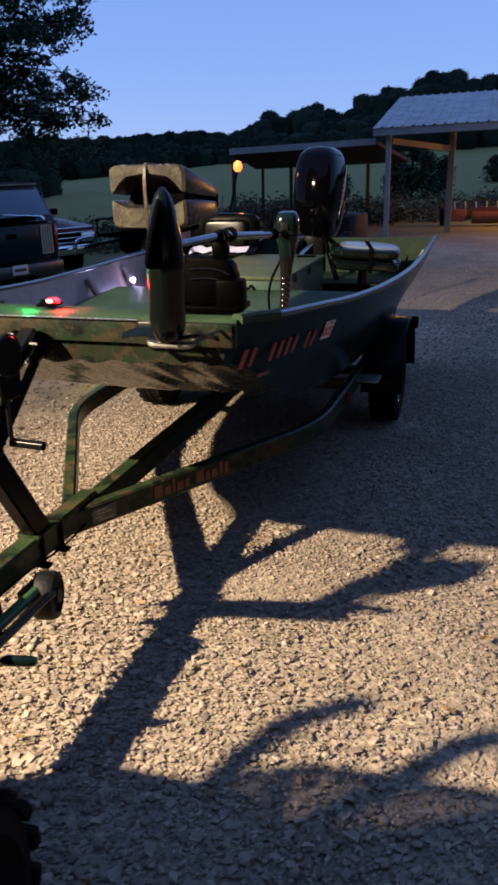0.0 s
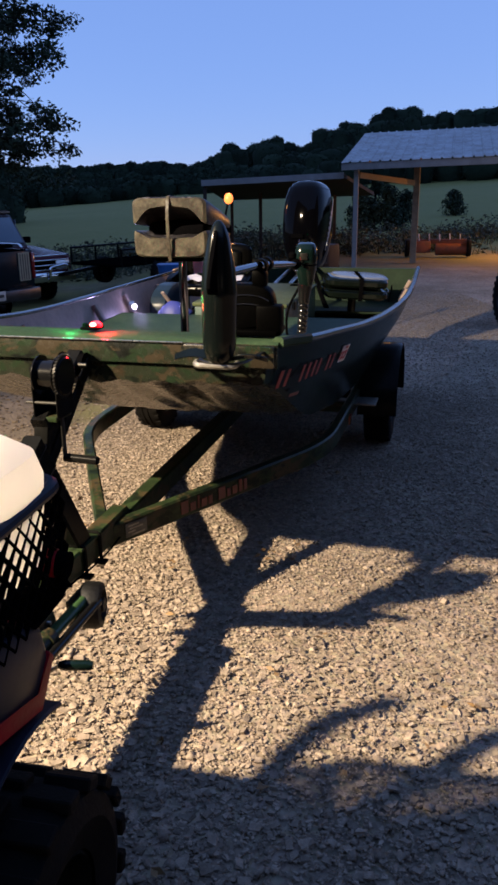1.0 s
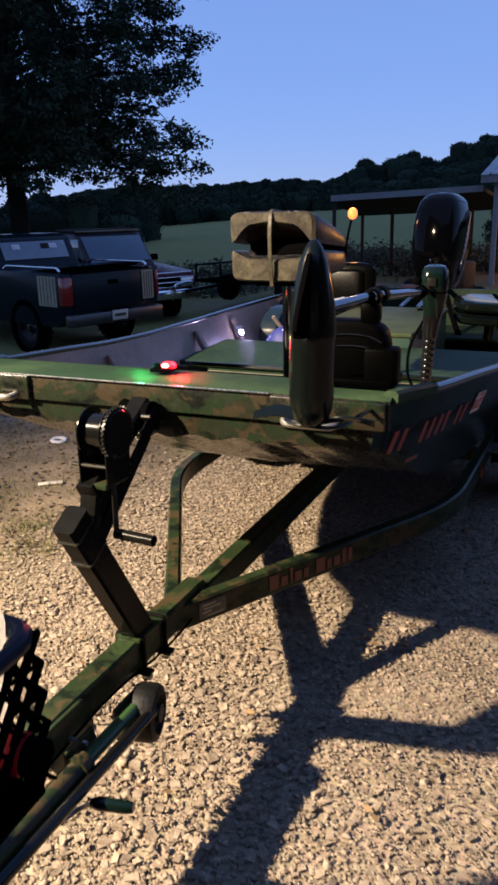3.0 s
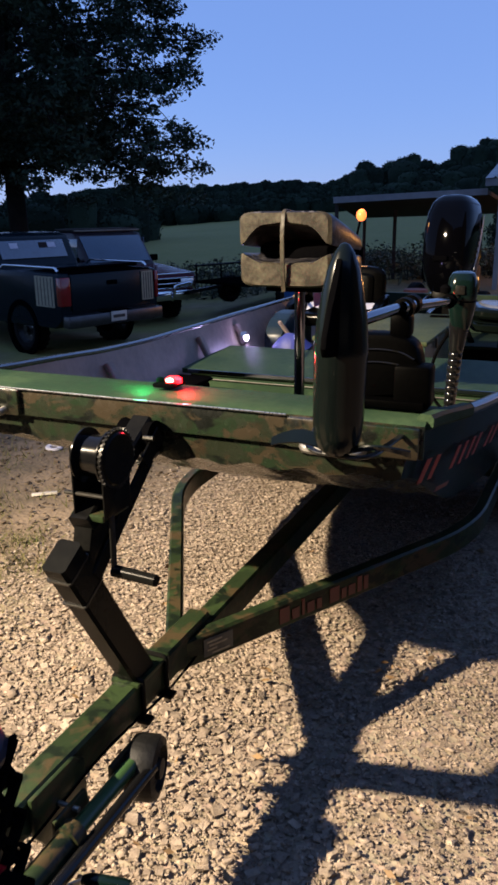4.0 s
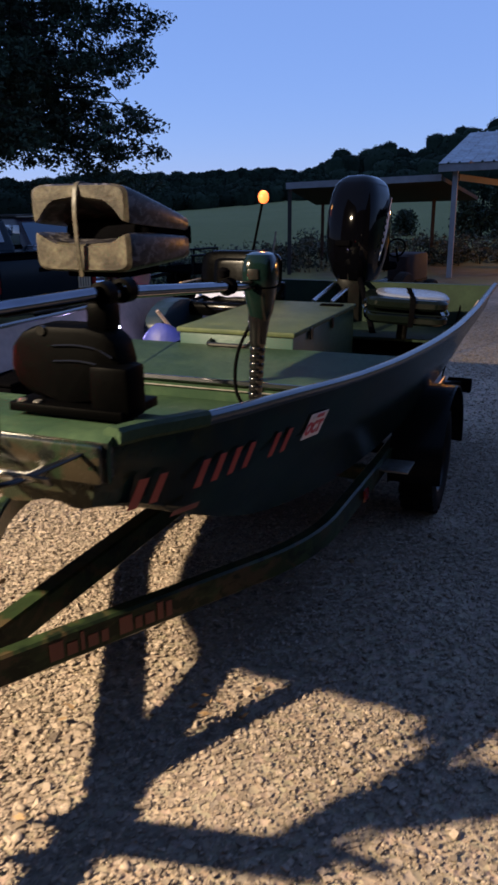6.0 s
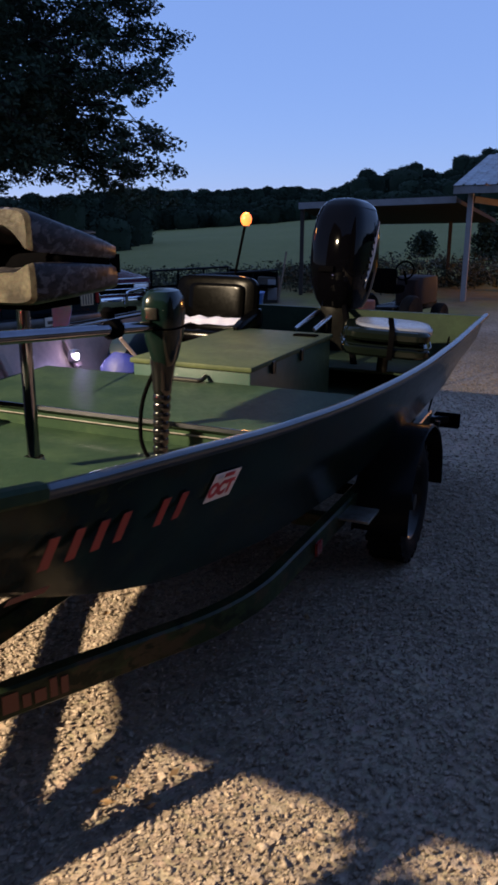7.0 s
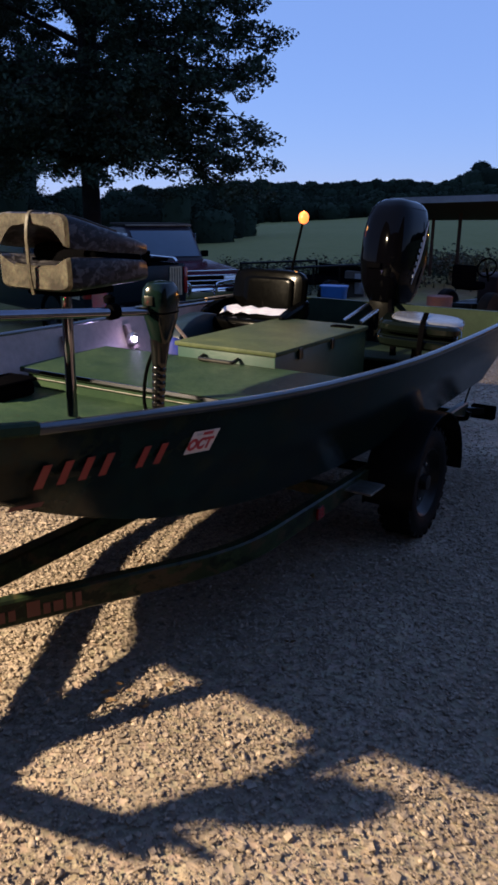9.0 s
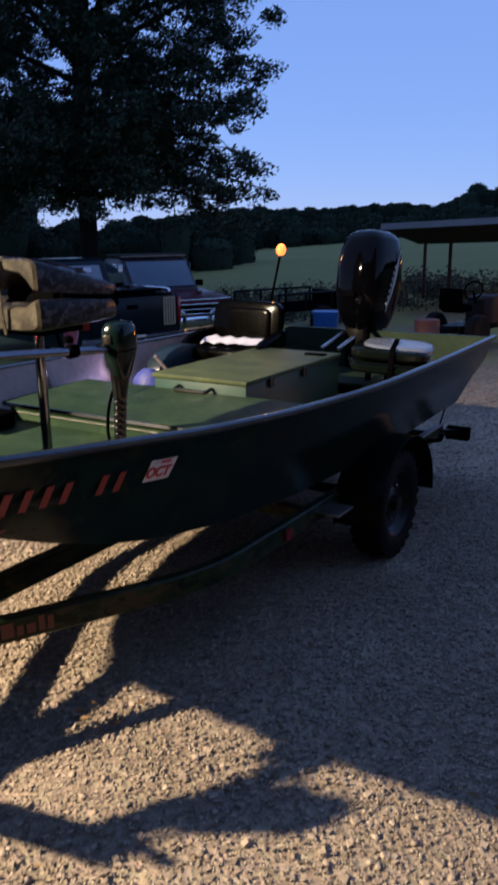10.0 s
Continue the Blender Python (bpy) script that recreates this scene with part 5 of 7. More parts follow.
    part("seat", cushion(-0.62, 3.52, 1.02, 0.64, 0.46, 0.10), DARKSEAT, s)
    bk = part("backrest", join(None, cushion(0, 0, 0, 0.60, 0.34, 0.09), Matrix.Translation((-0.62, 3.76, 1.20)) @ pose(0, 0, 0, 80, 0, 0)), DARKSEAT, s, "square black backrest")
    part("back_panel", join(None, cushion(0, 0, 0, 0.40, 0.24, 0.02, 8.0), Matrix.Translation((-0.60, 3.702, 1.20)) @ pose(0, 0, 0, 80, 0, 0)), DARKSEAT, bk)
    for sx in (1, -1):
        part("arm_bolster", join(None, cushion(0, 0, 0, 0.07, 0.40, 0.12, 3.0), Matrix.Translation((-0.62 + sx * 0.32, 3.56, 1.08)) @ pose(0, 0, 0, 12, 0, 0)), DARKSEAT, s)
    part("pedestal", tube([(-0.60, 3.55, 0.82), (-0.60, 3.55, 0.98)], 0.05, 14), BLACK, s)
    p = boat_thing("paper_sheet", "crumpled white paper lying on the black seat", "paper", (-0.55, 3.45, 1.075))
    bm = bmesh.new()
    rows = [[bm.verts.new((-0.80 + 0.48 * i / 8, 3.38 + 0.13 * j / 3, 1.077 + 0.028 * abs(math.sin(i * 1.7 + j)) + 0.01 * j)) for i in range(9)] for j in range(4)]
    for r0, r1 in zip(rows, rows[1:]):
        for i in range(8):
            bm.faces.new((r0[i], r0[i + 1], r1[i + 1], r1[i]))
    part("sheet", bm, PAPER, p, smooth=False)


def build_outboard():
    o = boat_thing("outboard_motor", "glossy black outboard motor with a silver side decal", "outboard motor", (0, 4.5, 0.75))
    M = Matrix.Translation((-0.005, 4.40, 0.012)) @ pose(0, 0, 0, -5, 0, -9) @ Matrix.Diagonal((0.95, 0.88, 1.010, 1.0))
    rings = []
    for z, rx, ry, cy in ((1.10, 0.128, 0.20, 0.02), (1.15, 0.158, 0.235, 0.01), (1.25, 0.186, 0.275, 0.0), (1.40, 0.208, 0.300, 0.01), (1.58, 0.206, 0.295, 0.015), (1.70, 0.190, 0.270, 0.02), (1.775, 0.166, 0.240, 0.03), (1.815, 0.130, 0.195, 0.04), (1.830, 0.08, 0.13, 0.045)):
        rings.append(superring(0, cy, z, rx, ry, 3.4, 36))
    cowl = part("cowl", join(None, loft(rings), M), GLOSS, o, "polished black cowl")
    top = [superring(0, 0.035, z, rx, ry, 3.2, 36) for z, rx, ry in ((1.775, 0.169, 0.243), (1.81, 0.140, 0.205), (1.834, 0.10, 0.15), (1.842, 0.05, 0.09))]
    part("cowl_cap", join(None, loft(top), M), GLOSS, cowl, "raised lid of the cowl")
    for s in (1, -1):
        # silver swoosh with lettering reduced to bars
        b = bmesh.new()
        pts = [(-0.02 + 0.16 * t, 1.24 + 0.46 * t) for t in np.linspace(0, 1, 8)]
        rows = []
        for i, (y, z) in enumerate(pts):
            w = 0.004 + 0.013 * math.sin(math.pi * i / 7)
            rows.append([b.verts.new((s * (0.196 + 0.018 * smoothstep(1.25, 1.42, z) - 0.005 * smoothstep(1.5, 1.66, z)), y - w, z)), b.verts.new((s * (0.196 + 0.018 * smoothstep(1.25, 1.42, z) - 0.005 * smoothstep(1.5, 1.66, z)), y + w, z))])
        for r0, r1 in zip(rows, rows[1:]):
            b.faces.new((r0[0], r0[1], r1[1], r1[0]))
        thick(b, 0.003)
        part("decal_stripe", join(None, b, M), SILVER, cowl, "slanted silver decal")
        for k in range(7):
            y, z = -0.045 + 0.017 * k * 1.05, 1.30 + 0.046 * k
            part("decal_bar", join(None, box(s * 0.2155 - 0.002, s * 0.2155 + 0.002, y - 0.014, y + 0.002, z - 0.016, z + 0.012), M), SILVER, cowl)
    part("front_badge", join(None, box(-0.06, 0.06, -0.312, -0.285, 1.335, 1.375, 0.006), M), MATTE, cowl)
    part("midsection", join(None, loft([superring(0, 0.02, z, rx, ry, 2.8) for z, rx, ry in ((0.45, 0.045, 0.10), (0.75, 0.06, 0.12), (1.0, 0.085, 0.15), (1.15, 0.12, 0.19))]), M), BLACK, o)
    part("lower_unit", join(None, lathe([(0, -0.22), (0.03, -0.18), (0.05, -0.08), (0.05, 0.12), (0.03, 0.2), (0, 0.21)], 16), M @ Matrix.Translation((0, 0.05, 0.42)) @ pose(0, 0, 0, 90, 0, 0)), BLACK, o)
    part("clamp_bracket", box(-0.10, 0.08, 4.36, 4.52, 0.80, 1.14, 0.01), BLACK, o)
    for s in (-1, 1):
        part("tilt_arm", tube([(s * 0.06 - 0.02, 4.50, 1.14), (s * 0.07 - 0.16, 4.22, 0.98)], 0.016, 10), ALU, o, "bright steering ram")
    part("rigging_hose", tube(arc([(0.05, 4.46, 1.15), (0.12, 4.25, 1.12), (0.22, 4.1, 0.9), (0.3, 3.9, 0.82)], 6, 0.2), 0.022, 10), MATTE, o, "black rigging hose")


def build_lamps():
    b = boat_thing("bow_light", "small red and green bow navigation light glowing", "navigation light", (0, -0.02, 1.288))
    part("base", box(-0.035, 0.035, -0.05, 0.02, 1.286, 1.298, 0.004), MATTE, b)
    rl = part("red_lens", loft([superring(0.016, -0.015, z, r * 1.25, r * 1.0, 2.5, 16) for z, r in ((1.297, 0.019), (1.309, 0.019), (1.315, 0.012))]), REDGLOW, b, "lit red lens")
    part("lamp_core", lathe([(0, -0.007), (0.010, -0.005), (0.015, 0.0), (0.010, 0.005), (0, 0.007)], 14, Matrix.Translation((0.013, -0.028, 1.306))), REDCORE, rl)
    part("green_lens", loft([superring(-0.030, -0.012, z, r, r * 1.2, 2.5, 16) for z, r in ((1.297, 0.010), (1.304, 0.010), (1.308, 0.007))]), GREENGLOW, b, "lit green lens")
    s = boat_thing("stern_light", "stern light glowing orange on a leaning thin pole", "navigation light", (-0.83, 4.40, 1.12))
    part("pole", tube([(-0.83, 4.38, 1.10), (-0.71, 4.405, 1.675)], 0.010, 10), MATTE, s)
    part("globe", lathe([(0, -0.038), (0.017, -0.034), (0.029, -0.019), (0.033, 0), (0.029, 0.019), (0.017, 0.034), (0, 0.038)], 20, Matrix.Translation((-0.700, 4.405, 1.722)) @ Matrix.Scale(1.25, 4)), LAMPGLOW, s, "bright orange globe")
    c = boat_thing("side_light", "small bright violet-white light on the inside of the hull", "lamp", (-0.93, 2.56, 0.985))
    part("housing", join(None, lathe([(0.040, -0.02), (0.042, 0.008), (0.037, 0.012), (0.024, 0.011)], 16), Matrix.Translation((-0.935, 2.60, 0.985)) @ pose(0, 0, 0, 0, 90, 0)), ALU, c)
    part("lens", join(None, lathe([(0, 0.018), (0.013, 0.015), (0.019, 0.011)], 16), Matrix.Translation((-0.93, 2.60, 0.985)) @ pose(0, 0, 0, 0, 90, 0)), LEDGLOW, c, "glowing lens")
    k = boat_thing("cloth_bundle", "blue cloth bundle stuffed beside the hatch box", "cloth", (-0.60, 2.56, 0.90))
    bm = loft([superring(-0.60, 2.56, z, rx, ry, 2.2, 20) for z, rx, ry in ((0.90, 0.10, 0.10), (0.96, 0.12, 0.11), (1.01, 0.09, 0.08), (1.035, 0.05, 0.04))])
    for v in bm.verts:
        v.co += Vector((noise.noise(v.co * 14), noise.noise(v.co * 14 + Vector((5, 0, 0))), noise.noise(v.co * 14 + Vector((0, 5, 0))))) * 0.02
    part("folded_cloth", bm, BLUE, k)
    # made-up black box that fills the dark gap at the bench's end
    h = boat_thing("battery_box", "low black box added in the dark gap by the hull side", "battery box", (-0.62, 1.35, 0.886))
    part("case", box(-0.80, -0.62, 1.24, 1.48, 0.886, 0.955, 0.02), MATTE, h)
    part("case_lid", box(-0.81, -0.61, 1.23, 1.49, 0.955, 0.975, 0.012), MATTE, h)
    q = boat_thing("side_console", "low dark rounded console against the inside of the hull", "console", (-0.86, 3.2, 0.68))
    out = [(2.90, 0.68), (2.90, 0.93)] + [(3.205 - 0.305 * math.cos(a), 0.93 + 0.165 * math.sin(a)) for a in np.linspace(0.2, math.pi - 0.2, 9)] + [(3.50, 0.93), (3.50, 0.68)]
    part("console_body", prism(out, -0.93, -0.80, 0.012), CONSOLE, q)
    part("console_strut", sweep([(-0.80, 2.86, 1.06), (-0.70, 2.98, 0.86)], rect(0.035, 0.02, 0.004)), INNER, q)
    r = boat_thing("fishing_rod", "long dark fishing rod lying along the far gunwale", "fishing rod", (-0.9, 2.9, 1.14))
    part("blank", tube([(-0.55, 1.35, 1.26), (-0.90, 3.6, 1.165)], 0.006, 8, None, [0.5, 1.4]), BLACK, r)
    part("handle", tube([(-0.86, 3.3, 1.178), (-0.93, 3.75, 1.16)], 0.013, 10), WARMWOOD, r, "cork handle")


build_trolling()
build_seats()
build_outboard()
build_lamps()

# ---- the trailer ----
def wheel(parent, cx, cy, cz, r, w, side, tread=26, rim_mat=None):
    """Tyre with tread blocks, rim, hub and nuts; side +1 shows its face towards +x."""
    A = Matrix.Translation((cx, cy, cz)) @ pose(0, 0, 0, 0, 90 * side, 0)
    h = w / 2
    prof = [(r * 0.60, -h * 0.82), (r * 0.68, -h * 0.98), (r * 0.84, -h), (r * 0.95, -h * 0.86), (r * 0.985, -h * 0.62), (r * 0.985, -h * 0.30), (r * 0.968, -h * 0.26), (r * 0.968, -h * 0.18), (r * 0.99, -h * 0.14),
            (r * 0.99, h * 0.14), (r * 0.968, h * 0.18), (r * 0.968, h * 0.26), (r * 0.985, h * 0.30), (r * 0.985, h * 0.62), (r * 0.95, h * 0.86), (r * 0.84, h), (r * 0.68, h * 0.98), (r * 0.60, h * 0.82)]
    bm = lathe(prof, 40)
    for k in range(tread):
        a = 2 * math.pi * k / tread
        for zc in (-h * 0.72, h * 0.72):
            b = box(r * 0.93, r * 0.993, -r * 0.055, r * 0.055, zc - h * 0.2, zc + h * 0.2)
            join(bm, b, pose(0, 0, 0, 0, 0, math.degrees(a) + (5 if zc > 0 else 0)))
    part("tyre", join(None, bm, A), RUBBER, parent, "worn black rubber tyre")
    rim = lathe([(r * 0.61, -h * 0.8), (r * 0.63, h * 0.80), (r * 0.60, h * 0.84), (r * 0.56, h * 0.60), (r * 0.48, h * 0.36), (r * 0.30, h * 0.30), (r * 0.24, h * 0.44), (r * 0.15, h * 0.50), (r * 0.13, h * 0.86), (0, h * 0.90)], 32)
    ri = part("rim", join(None, rim, A), rim_mat or DARKRIM, parent, "dull dark steel rim")
    for k in range(5):
        a = 2 * math.pi * k / 5
        part("wheel_nut", lathe([(0.012, 0), (0.012, 0.014), (0, 0.018)], 6, A @ Matrix.Translation((r * 0.33 * math.cos(a), r * 0.33 * math.sin(a), h * 0.32))), CHROME, ri)


def build_trailer():
    t = thing("boat_trailer", "camouflage painted steel boat trailer on two wheels", "boat trailer", (0, 1.5, 0), BOAT)
    part("tongue", sweep([(0.0, -2.35, 0.45), (0.0, 0.12, 0.45)], rect(0.078, 0.10, 0.008)), FRAME, t, "camouflage painted tongue tube")
    part("centre_beam", sweep([(0.012, 0.02, 0.43), (0.012, 4.20, 0.43)], rect(0.075, 0.10, 0.008)), FRAME, t)
    for s in (1, -1):
        pts = arc([(s * 0.003, -0.05, 0.43), (s * 0.715, 1.27, 0.43), (s * 0.735, 2.2, 0.43), (s * 0.735, 4.25, 0.43)], 8, 0.26)
        rail = part("side_rail", sweep(pts, rect(0.055, 0.10, 0.008)), FRAME, t, "camouflage painted side rail")
        if s > 0:
            # maker's name as bars, and the data plate
            d = Vector((0.712, 1.32, 0)).normalized()
            nrm = Vector((d.y, -d.x, 0))
            o = Vector((0.003, -0.05, 0.43)) + nrm * 0.0285
            x = 0.40
            for w, hgt in ((0.044, 0.052), (0.034, 0.036), (0.012, 0.054), (0.034, 0.036), (0.024, 0.036), (0.0, 0), (0.046, 0.052), (0.024, 0.036), (0.034, 0.036), (0.022, 0.054), (0.022, 0.048)):
                if w:
                    b = box(0, w, 0, 0.003, -0.026, -0.026 + hgt * 1.12)
                    R = Matrix((d, nrm, Vector((0, 0, 1)))).transposed().to_4x4()
                    part("name_bar", join(None, b, Matrix.Translation(o + d * x) @ R), BRICKRED, rail, "faded red lettering")
                x += w + 0.012 if w else 0.028
            R = Matrix((d, nrm, Vector((0, 0, 1)))).transposed().to_4x4()
            pl = part("data_plate", join(None, box(0, 0.115, 0, 0.004, -0.030, 0.032, 0.002), Matrix.Translation(o + d * 0.085) @ R), TINLABEL, rail, "small worn data plate")
            for k, (a, c) in enumerate(((0.012, 0.07), (0.02, 0.09), (0.012, 0.05), (0.03, 0.10))):
                part("plate_bar", join(None, box(a, c, 0.004, 0.006, 0.018 - 0.014 * k, 0.024 - 0.014 * k), Matrix.Translation(o + d * 0.085) @ R), STEEL, pl)
    for y in (2.2, 3.3, 4.1):
        part("cross_member", sweep([(-0.72, y, 0.42), (0.72, y, 0.42)], rect(0.05, 0.07, 0.006)), FRAME, t)
    part("axle", tube([(-0.80, 2.89, 0.33), (0.80, 2.89, 0.33)], 0.032, 14), BLACK, t)
    for s in (1, -1):
        part("leaf_spring", sweep(arc([(s * 0.735, 2.50, 0.37), (s * 0.735, 2.89, 0.30), (s * 0.735, 3.28, 0.37)], 8, 0.3), rect(0.045, 0.03, 0.004)), BLACK, t)
        part("bunk", sweep([(s * 0.50, 1.75, 0.565), (s * 0.50, 4.15, 0.555)], rect(0.09, 0.045, 0.008)), MATTE, t, "dark carpeted bunk board")
        for y in (2.2, 3.3, 4.1):
            part("bunk_bracket", box(s * 0.50 - 0.03, s * 0.50 + 0.03, y - 0.025, y + 0.025, 0.45, 0.545, 0.004), STEEL, t)
        # fender
        pts = [(s * 0.885, 2.87 - 0.42 * math.cos(a), 0.332 + 0.392 * math.sin(a)) for a in np.linspace(-0.08, math.pi + 0.08, 19)]
        part("fender", sweep(pts, [(-0.125, -0.004), (0.125, -0.004), (0.128, -0.030), (0.133, -0.030), (0.133, 0.0), (0.126, 0.006), (-0.126, 0.006), (-0.133, 0.0)]), BLACK, t, "rounded black fender")
        part("fender_stay", tube([(s * 0.735, 2.89, 0.43), (s * 0.80, 2.89, 0.735)], 0.014, 8), BLACK, t)
        part("step_plate", box(min(s * 0.73, s * 0.90), max(s * 0.73, s * 0.90), 2.18, 2.36, 0.44, 0.452, 0.003), STEEL, t, "checkered step plate")
        # rear lamp bracket and guide
        part("lamp_arm", sweep([(s * 0.72, 4.20, 0.42), (s * 0.86, 4.30, 0.42)], rect(0.05, 0.05, 0.006)), BLACK, t)
        b = part("tail_lamp", box(s * 0.855 - 0.085, s * 0.855 + 0.085, 4.28, 4.35, 0.36, 0.455, 0.008), MATTE, t, "black trailer tail lamp")
        part("lens", box(s * 0.855 - 0.075, s * 0.855 + 0.075, 4.35, 4.362, 0.37, 0.445, 0.004), TAIL, b)
        part("guide_post", tube(arc([(s * 0.735, 3.9, 0.43), (s * 0.86, 3.9, 0.45), (s * 0.865, 3.9, 0.50)], 4, 0.05), 0.018, 10), BLACK, t)
        part("side_marker", box(s * 0.765, s * 0.772 + s * 0.004, 1.86, 1.92, 0.40, 0.455) if s > 0 else box(-0.776, -0.765, 1.86, 1.92, 0.40, 0.455), TAIL, t, "small red side marker")
        part("tie_strap", tube([(s * 0.82, 4.43, 1.02), (s * 0.74, 4.22, 0.46)], 0.006, 6), MATTE, t)
    for s in (1, -1):
        wheel(t, s * 0.875, 2.87, 0.320, 0.320, 0.195, s)
    # winch post: leaning box tube on the tongue, bolted with straps
    part("winch_post", sweep([(0, -0.262, 0.49), (0, -0.556, 0.988)], rect(0.066, 0.092, 0.008)), BLACK, t, "black winch post")
    part("post_foot", box(-0.045, 0.045, -0.335, -0.16, 0.495, 0.508, 0.003), FRAME, t)
    for y in (-0.315, -0.185):
        part("u_bolt", tube(arc([(-0.047, y, 0.36), (-0.047, y, 0.512), (0.047, y, 0.512), (0.047, y, 0.36)], 3, 0.015), 0.0075, 8), BLACK, t, "black u-bolt")
        part("clamp_bar", box(-0.07, 0.07, y - 0.018, y + 0.018, 0.382, 0.393, 0.002), BLACK, t)
        for sx in (-0.047, 0.047):
            part("nut", lathe([(0.013, 0), (0.013, -0.014), (0, -0.016)], 6, Matrix.Translation((sx, y, 0.382))), STEEL, t)
    for z0 in (0.86, 0.945):
        k = (z0 - 0.49) / 0.52
        y = -0.262 - 0.310 * k
        part("post_band", sweep([(0, y, z0), (0, y - 0.0032, z0 + 0.0055)], rect(0.070, 0.096, 0.004)), DULLSTEEL, t)
    # upper arm and winch
    part("winch_arm", sweep([(0.004, -0.475, 1.036), (0.0, -0.16, 1.215)], rect(0.06, 0.05, 0.006)), BLACK, t)
    part("arm_brace", sweep([(0.03, -0.47, 0.90), (0.035, -0.20, 1.13)], rect(0.012, 0.045, 0.003)), BLACK, t)
    w = part("winch_frame", box(-0.025, 0.068, -0.475, -0.36, 1.048, 1.066, 0.004), FRAME, t, "green winch base")
    part("winch_bracket", prism([(-0.50, 0.92), (-0.465, 1.048), (-0.36, 1.048), (-0.36, 1.0), (-0.45, 0.90)], -0.022, 0.030, 0.003), BLACK, t)
    D = Matrix.Translation((0.032, -0.42, 1.198)) @ pose(0, 0, 0, 0, 90, 0) @ Matrix.Diagonal((0.76, 0.76, 0.64, 1.0))
    for s in (-1, 1):
        part("winch_cheek", box(0.032 + s * 0.043 - 0.003, 0.032 + s * 0.043 + 0.003, -0.478, -0.362, 1.06, 1.235, 0.003), BLACK, t)
    part("winch_drum", join(None, lathe([(0.03, -0.060), (0.09, -0.060), (0.09, -0.054), (0.068, -0.052), (0.068, 0.048), (0.09, 0.050), (0.09, 0.056), (0.03, 0.056)], 28), D), GRIP, t, "winch drum wound with dark strap")
    gear = lathe([(0.02, 0.070), (0.094, 0.070), (0.094, 0.082), (0.02, 0.082)], 32)
    for k in range(36):
        join(gear, box(0.092, 0.100, -0.0035, 0.0035, 0.070, 0.082), pose(0, 0, 0, 0, 0, 10 * k))
    part("winch_gear", join(None, gear, D), DARKRIM, t, "toothed winch gear")
    part("winch_plate", join(None, lathe([(0.0, 0.083), (0.086, 0.083), (0.080, 0.090), (0, 0.092)], 28), D), BLACK, t)
    part("winch_bolt", tube([(-0.040, -0.47, 1.115), (0.075, -0.47, 1.115)], 0.006, 8), DULLSTEEL, t)
    part("crank_arm", sweep([(0.070, -0.44, 1.105), (0.082, -0.462, 0.922)], rect(0.009, 0.020, 0.003)), DULLSTEEL, t, "steel crank arm")
    part("crank_handle", tube([(0.080, -0.462, 0.922), (0.105, -0.463, 0.922), (0.205, -0.470, 0.922)], 0.015, 12), BLACK, t, "black crank handle")
    part("bow_roller", join(None, lathe([(0.0, -0.05), (0.045, -0.05), (0.038, -0.02), (0.03, 0), (0.038, 0.02), (0.045, 0.05), (0.0, 0.05)], 20), Matrix.Translation((0.0, -0.185, 1.185)) @ pose(0, 0, 0, 0, 90, 0)), MATTE, t, "black rubber bow stop")
    for s in (-1, 1):
        part("roller_bracket", sweep([(s * 0.058, -0.26, 1.135), (s * 0.058, -0.175, 1.195)], rect(0.006, 0.05, 0.002)), BLACK, t)
    for sx in (-0.042, 0.042):
        part("bow_bolt", tube([(sx, -0.232, 1.195), (sx + 0.03, -0.232, 1.195)], 0.007, 8), DULLSTEEL, t, "dull bolt end")
    part("winch_strap", sweep([(0.0, -0.42, 1.250), (0.0, -0.205, 1.150)], rect(0.045, 0.004, 0.001)), MATTE, t, "dark winch strap")
    part("strap_hook", tube(arc([(0.0, -0.225, 1.155), (0.0, -0.19, 1.14), (0.012, -0.185, 1.12), (0.0, -0.205, 1.105)], 4, 0.02), 0.007, 8), ALU, t, "bright hook")
    # swing-up jack stowed along the tongue
    J = [(0.118, -1.20, 0.392), (0.118, -0.50, 0.392)]
    part("jack_tube", tube([J[0], (0.118, -0.74, 0.392)], 0.030, 16), FRAME, t, "green jack tube")
    part("jack_ram", tube([(0.118, -0.76, 0.392), J[1]], 0.021, 16), JACKGREEN, t, "bright green inner jack tube")
    part("jack_rail", tube([(0.163, -1.15, 0.380), (0.163, -0.47, 0.380)], 0.017, 12), GRIP, t, "dark side tube of the jack")
    part("jack_collar", join(None, lathe([(0.030, -0.02), (0.037, -0.018), (0.037, 0.018), (0.030, 0.02)], 16), Matrix.Translation((0.118, -0.76, 0.392)) @ pose(0, 0, 0, 90, 0, 0)), FRAME, t)
    part("jack_bracket", prism([(-0.80, 0.40), (-0.80, 0.50), (-0.64, 0.50), (-0.60, 0.47), (-0.60, 0.36), (-0.76, 0.34)], 0.040, 0.052, 0.003), FRAME, t)
    part("jack_bracket", prism([(-0.78, 0.36), (-0.78, 0.44), (-0.66, 0.44), (-0.64, 0.36)], 0.085, 0.095, 0.002), FRAME, t)
    part("jack_pin", tube([(0.05, -0.71, 0.425), (0.110, -0.71, 0.425)], 0.007, 8), STEEL, t)
    W = Matrix.Translation((0.125, -0.44, 0.345)) @ pose(0, 0, 0, 0, 90, 14)
    part("jack_wheel", join(None, lathe([(0.018, -0.042), (0.06, -0.042), (0.080, -0.036), (0.086, -0.022), (0.086, 0.022), (0.080, 0.036), (0.060, 0.042), (0.052, 0.026), (0.03, 0.024), (0.026, 0.044), (0.0, 0.046)], 30), W), SCUFFED, t, "scuffed black jack wheel")
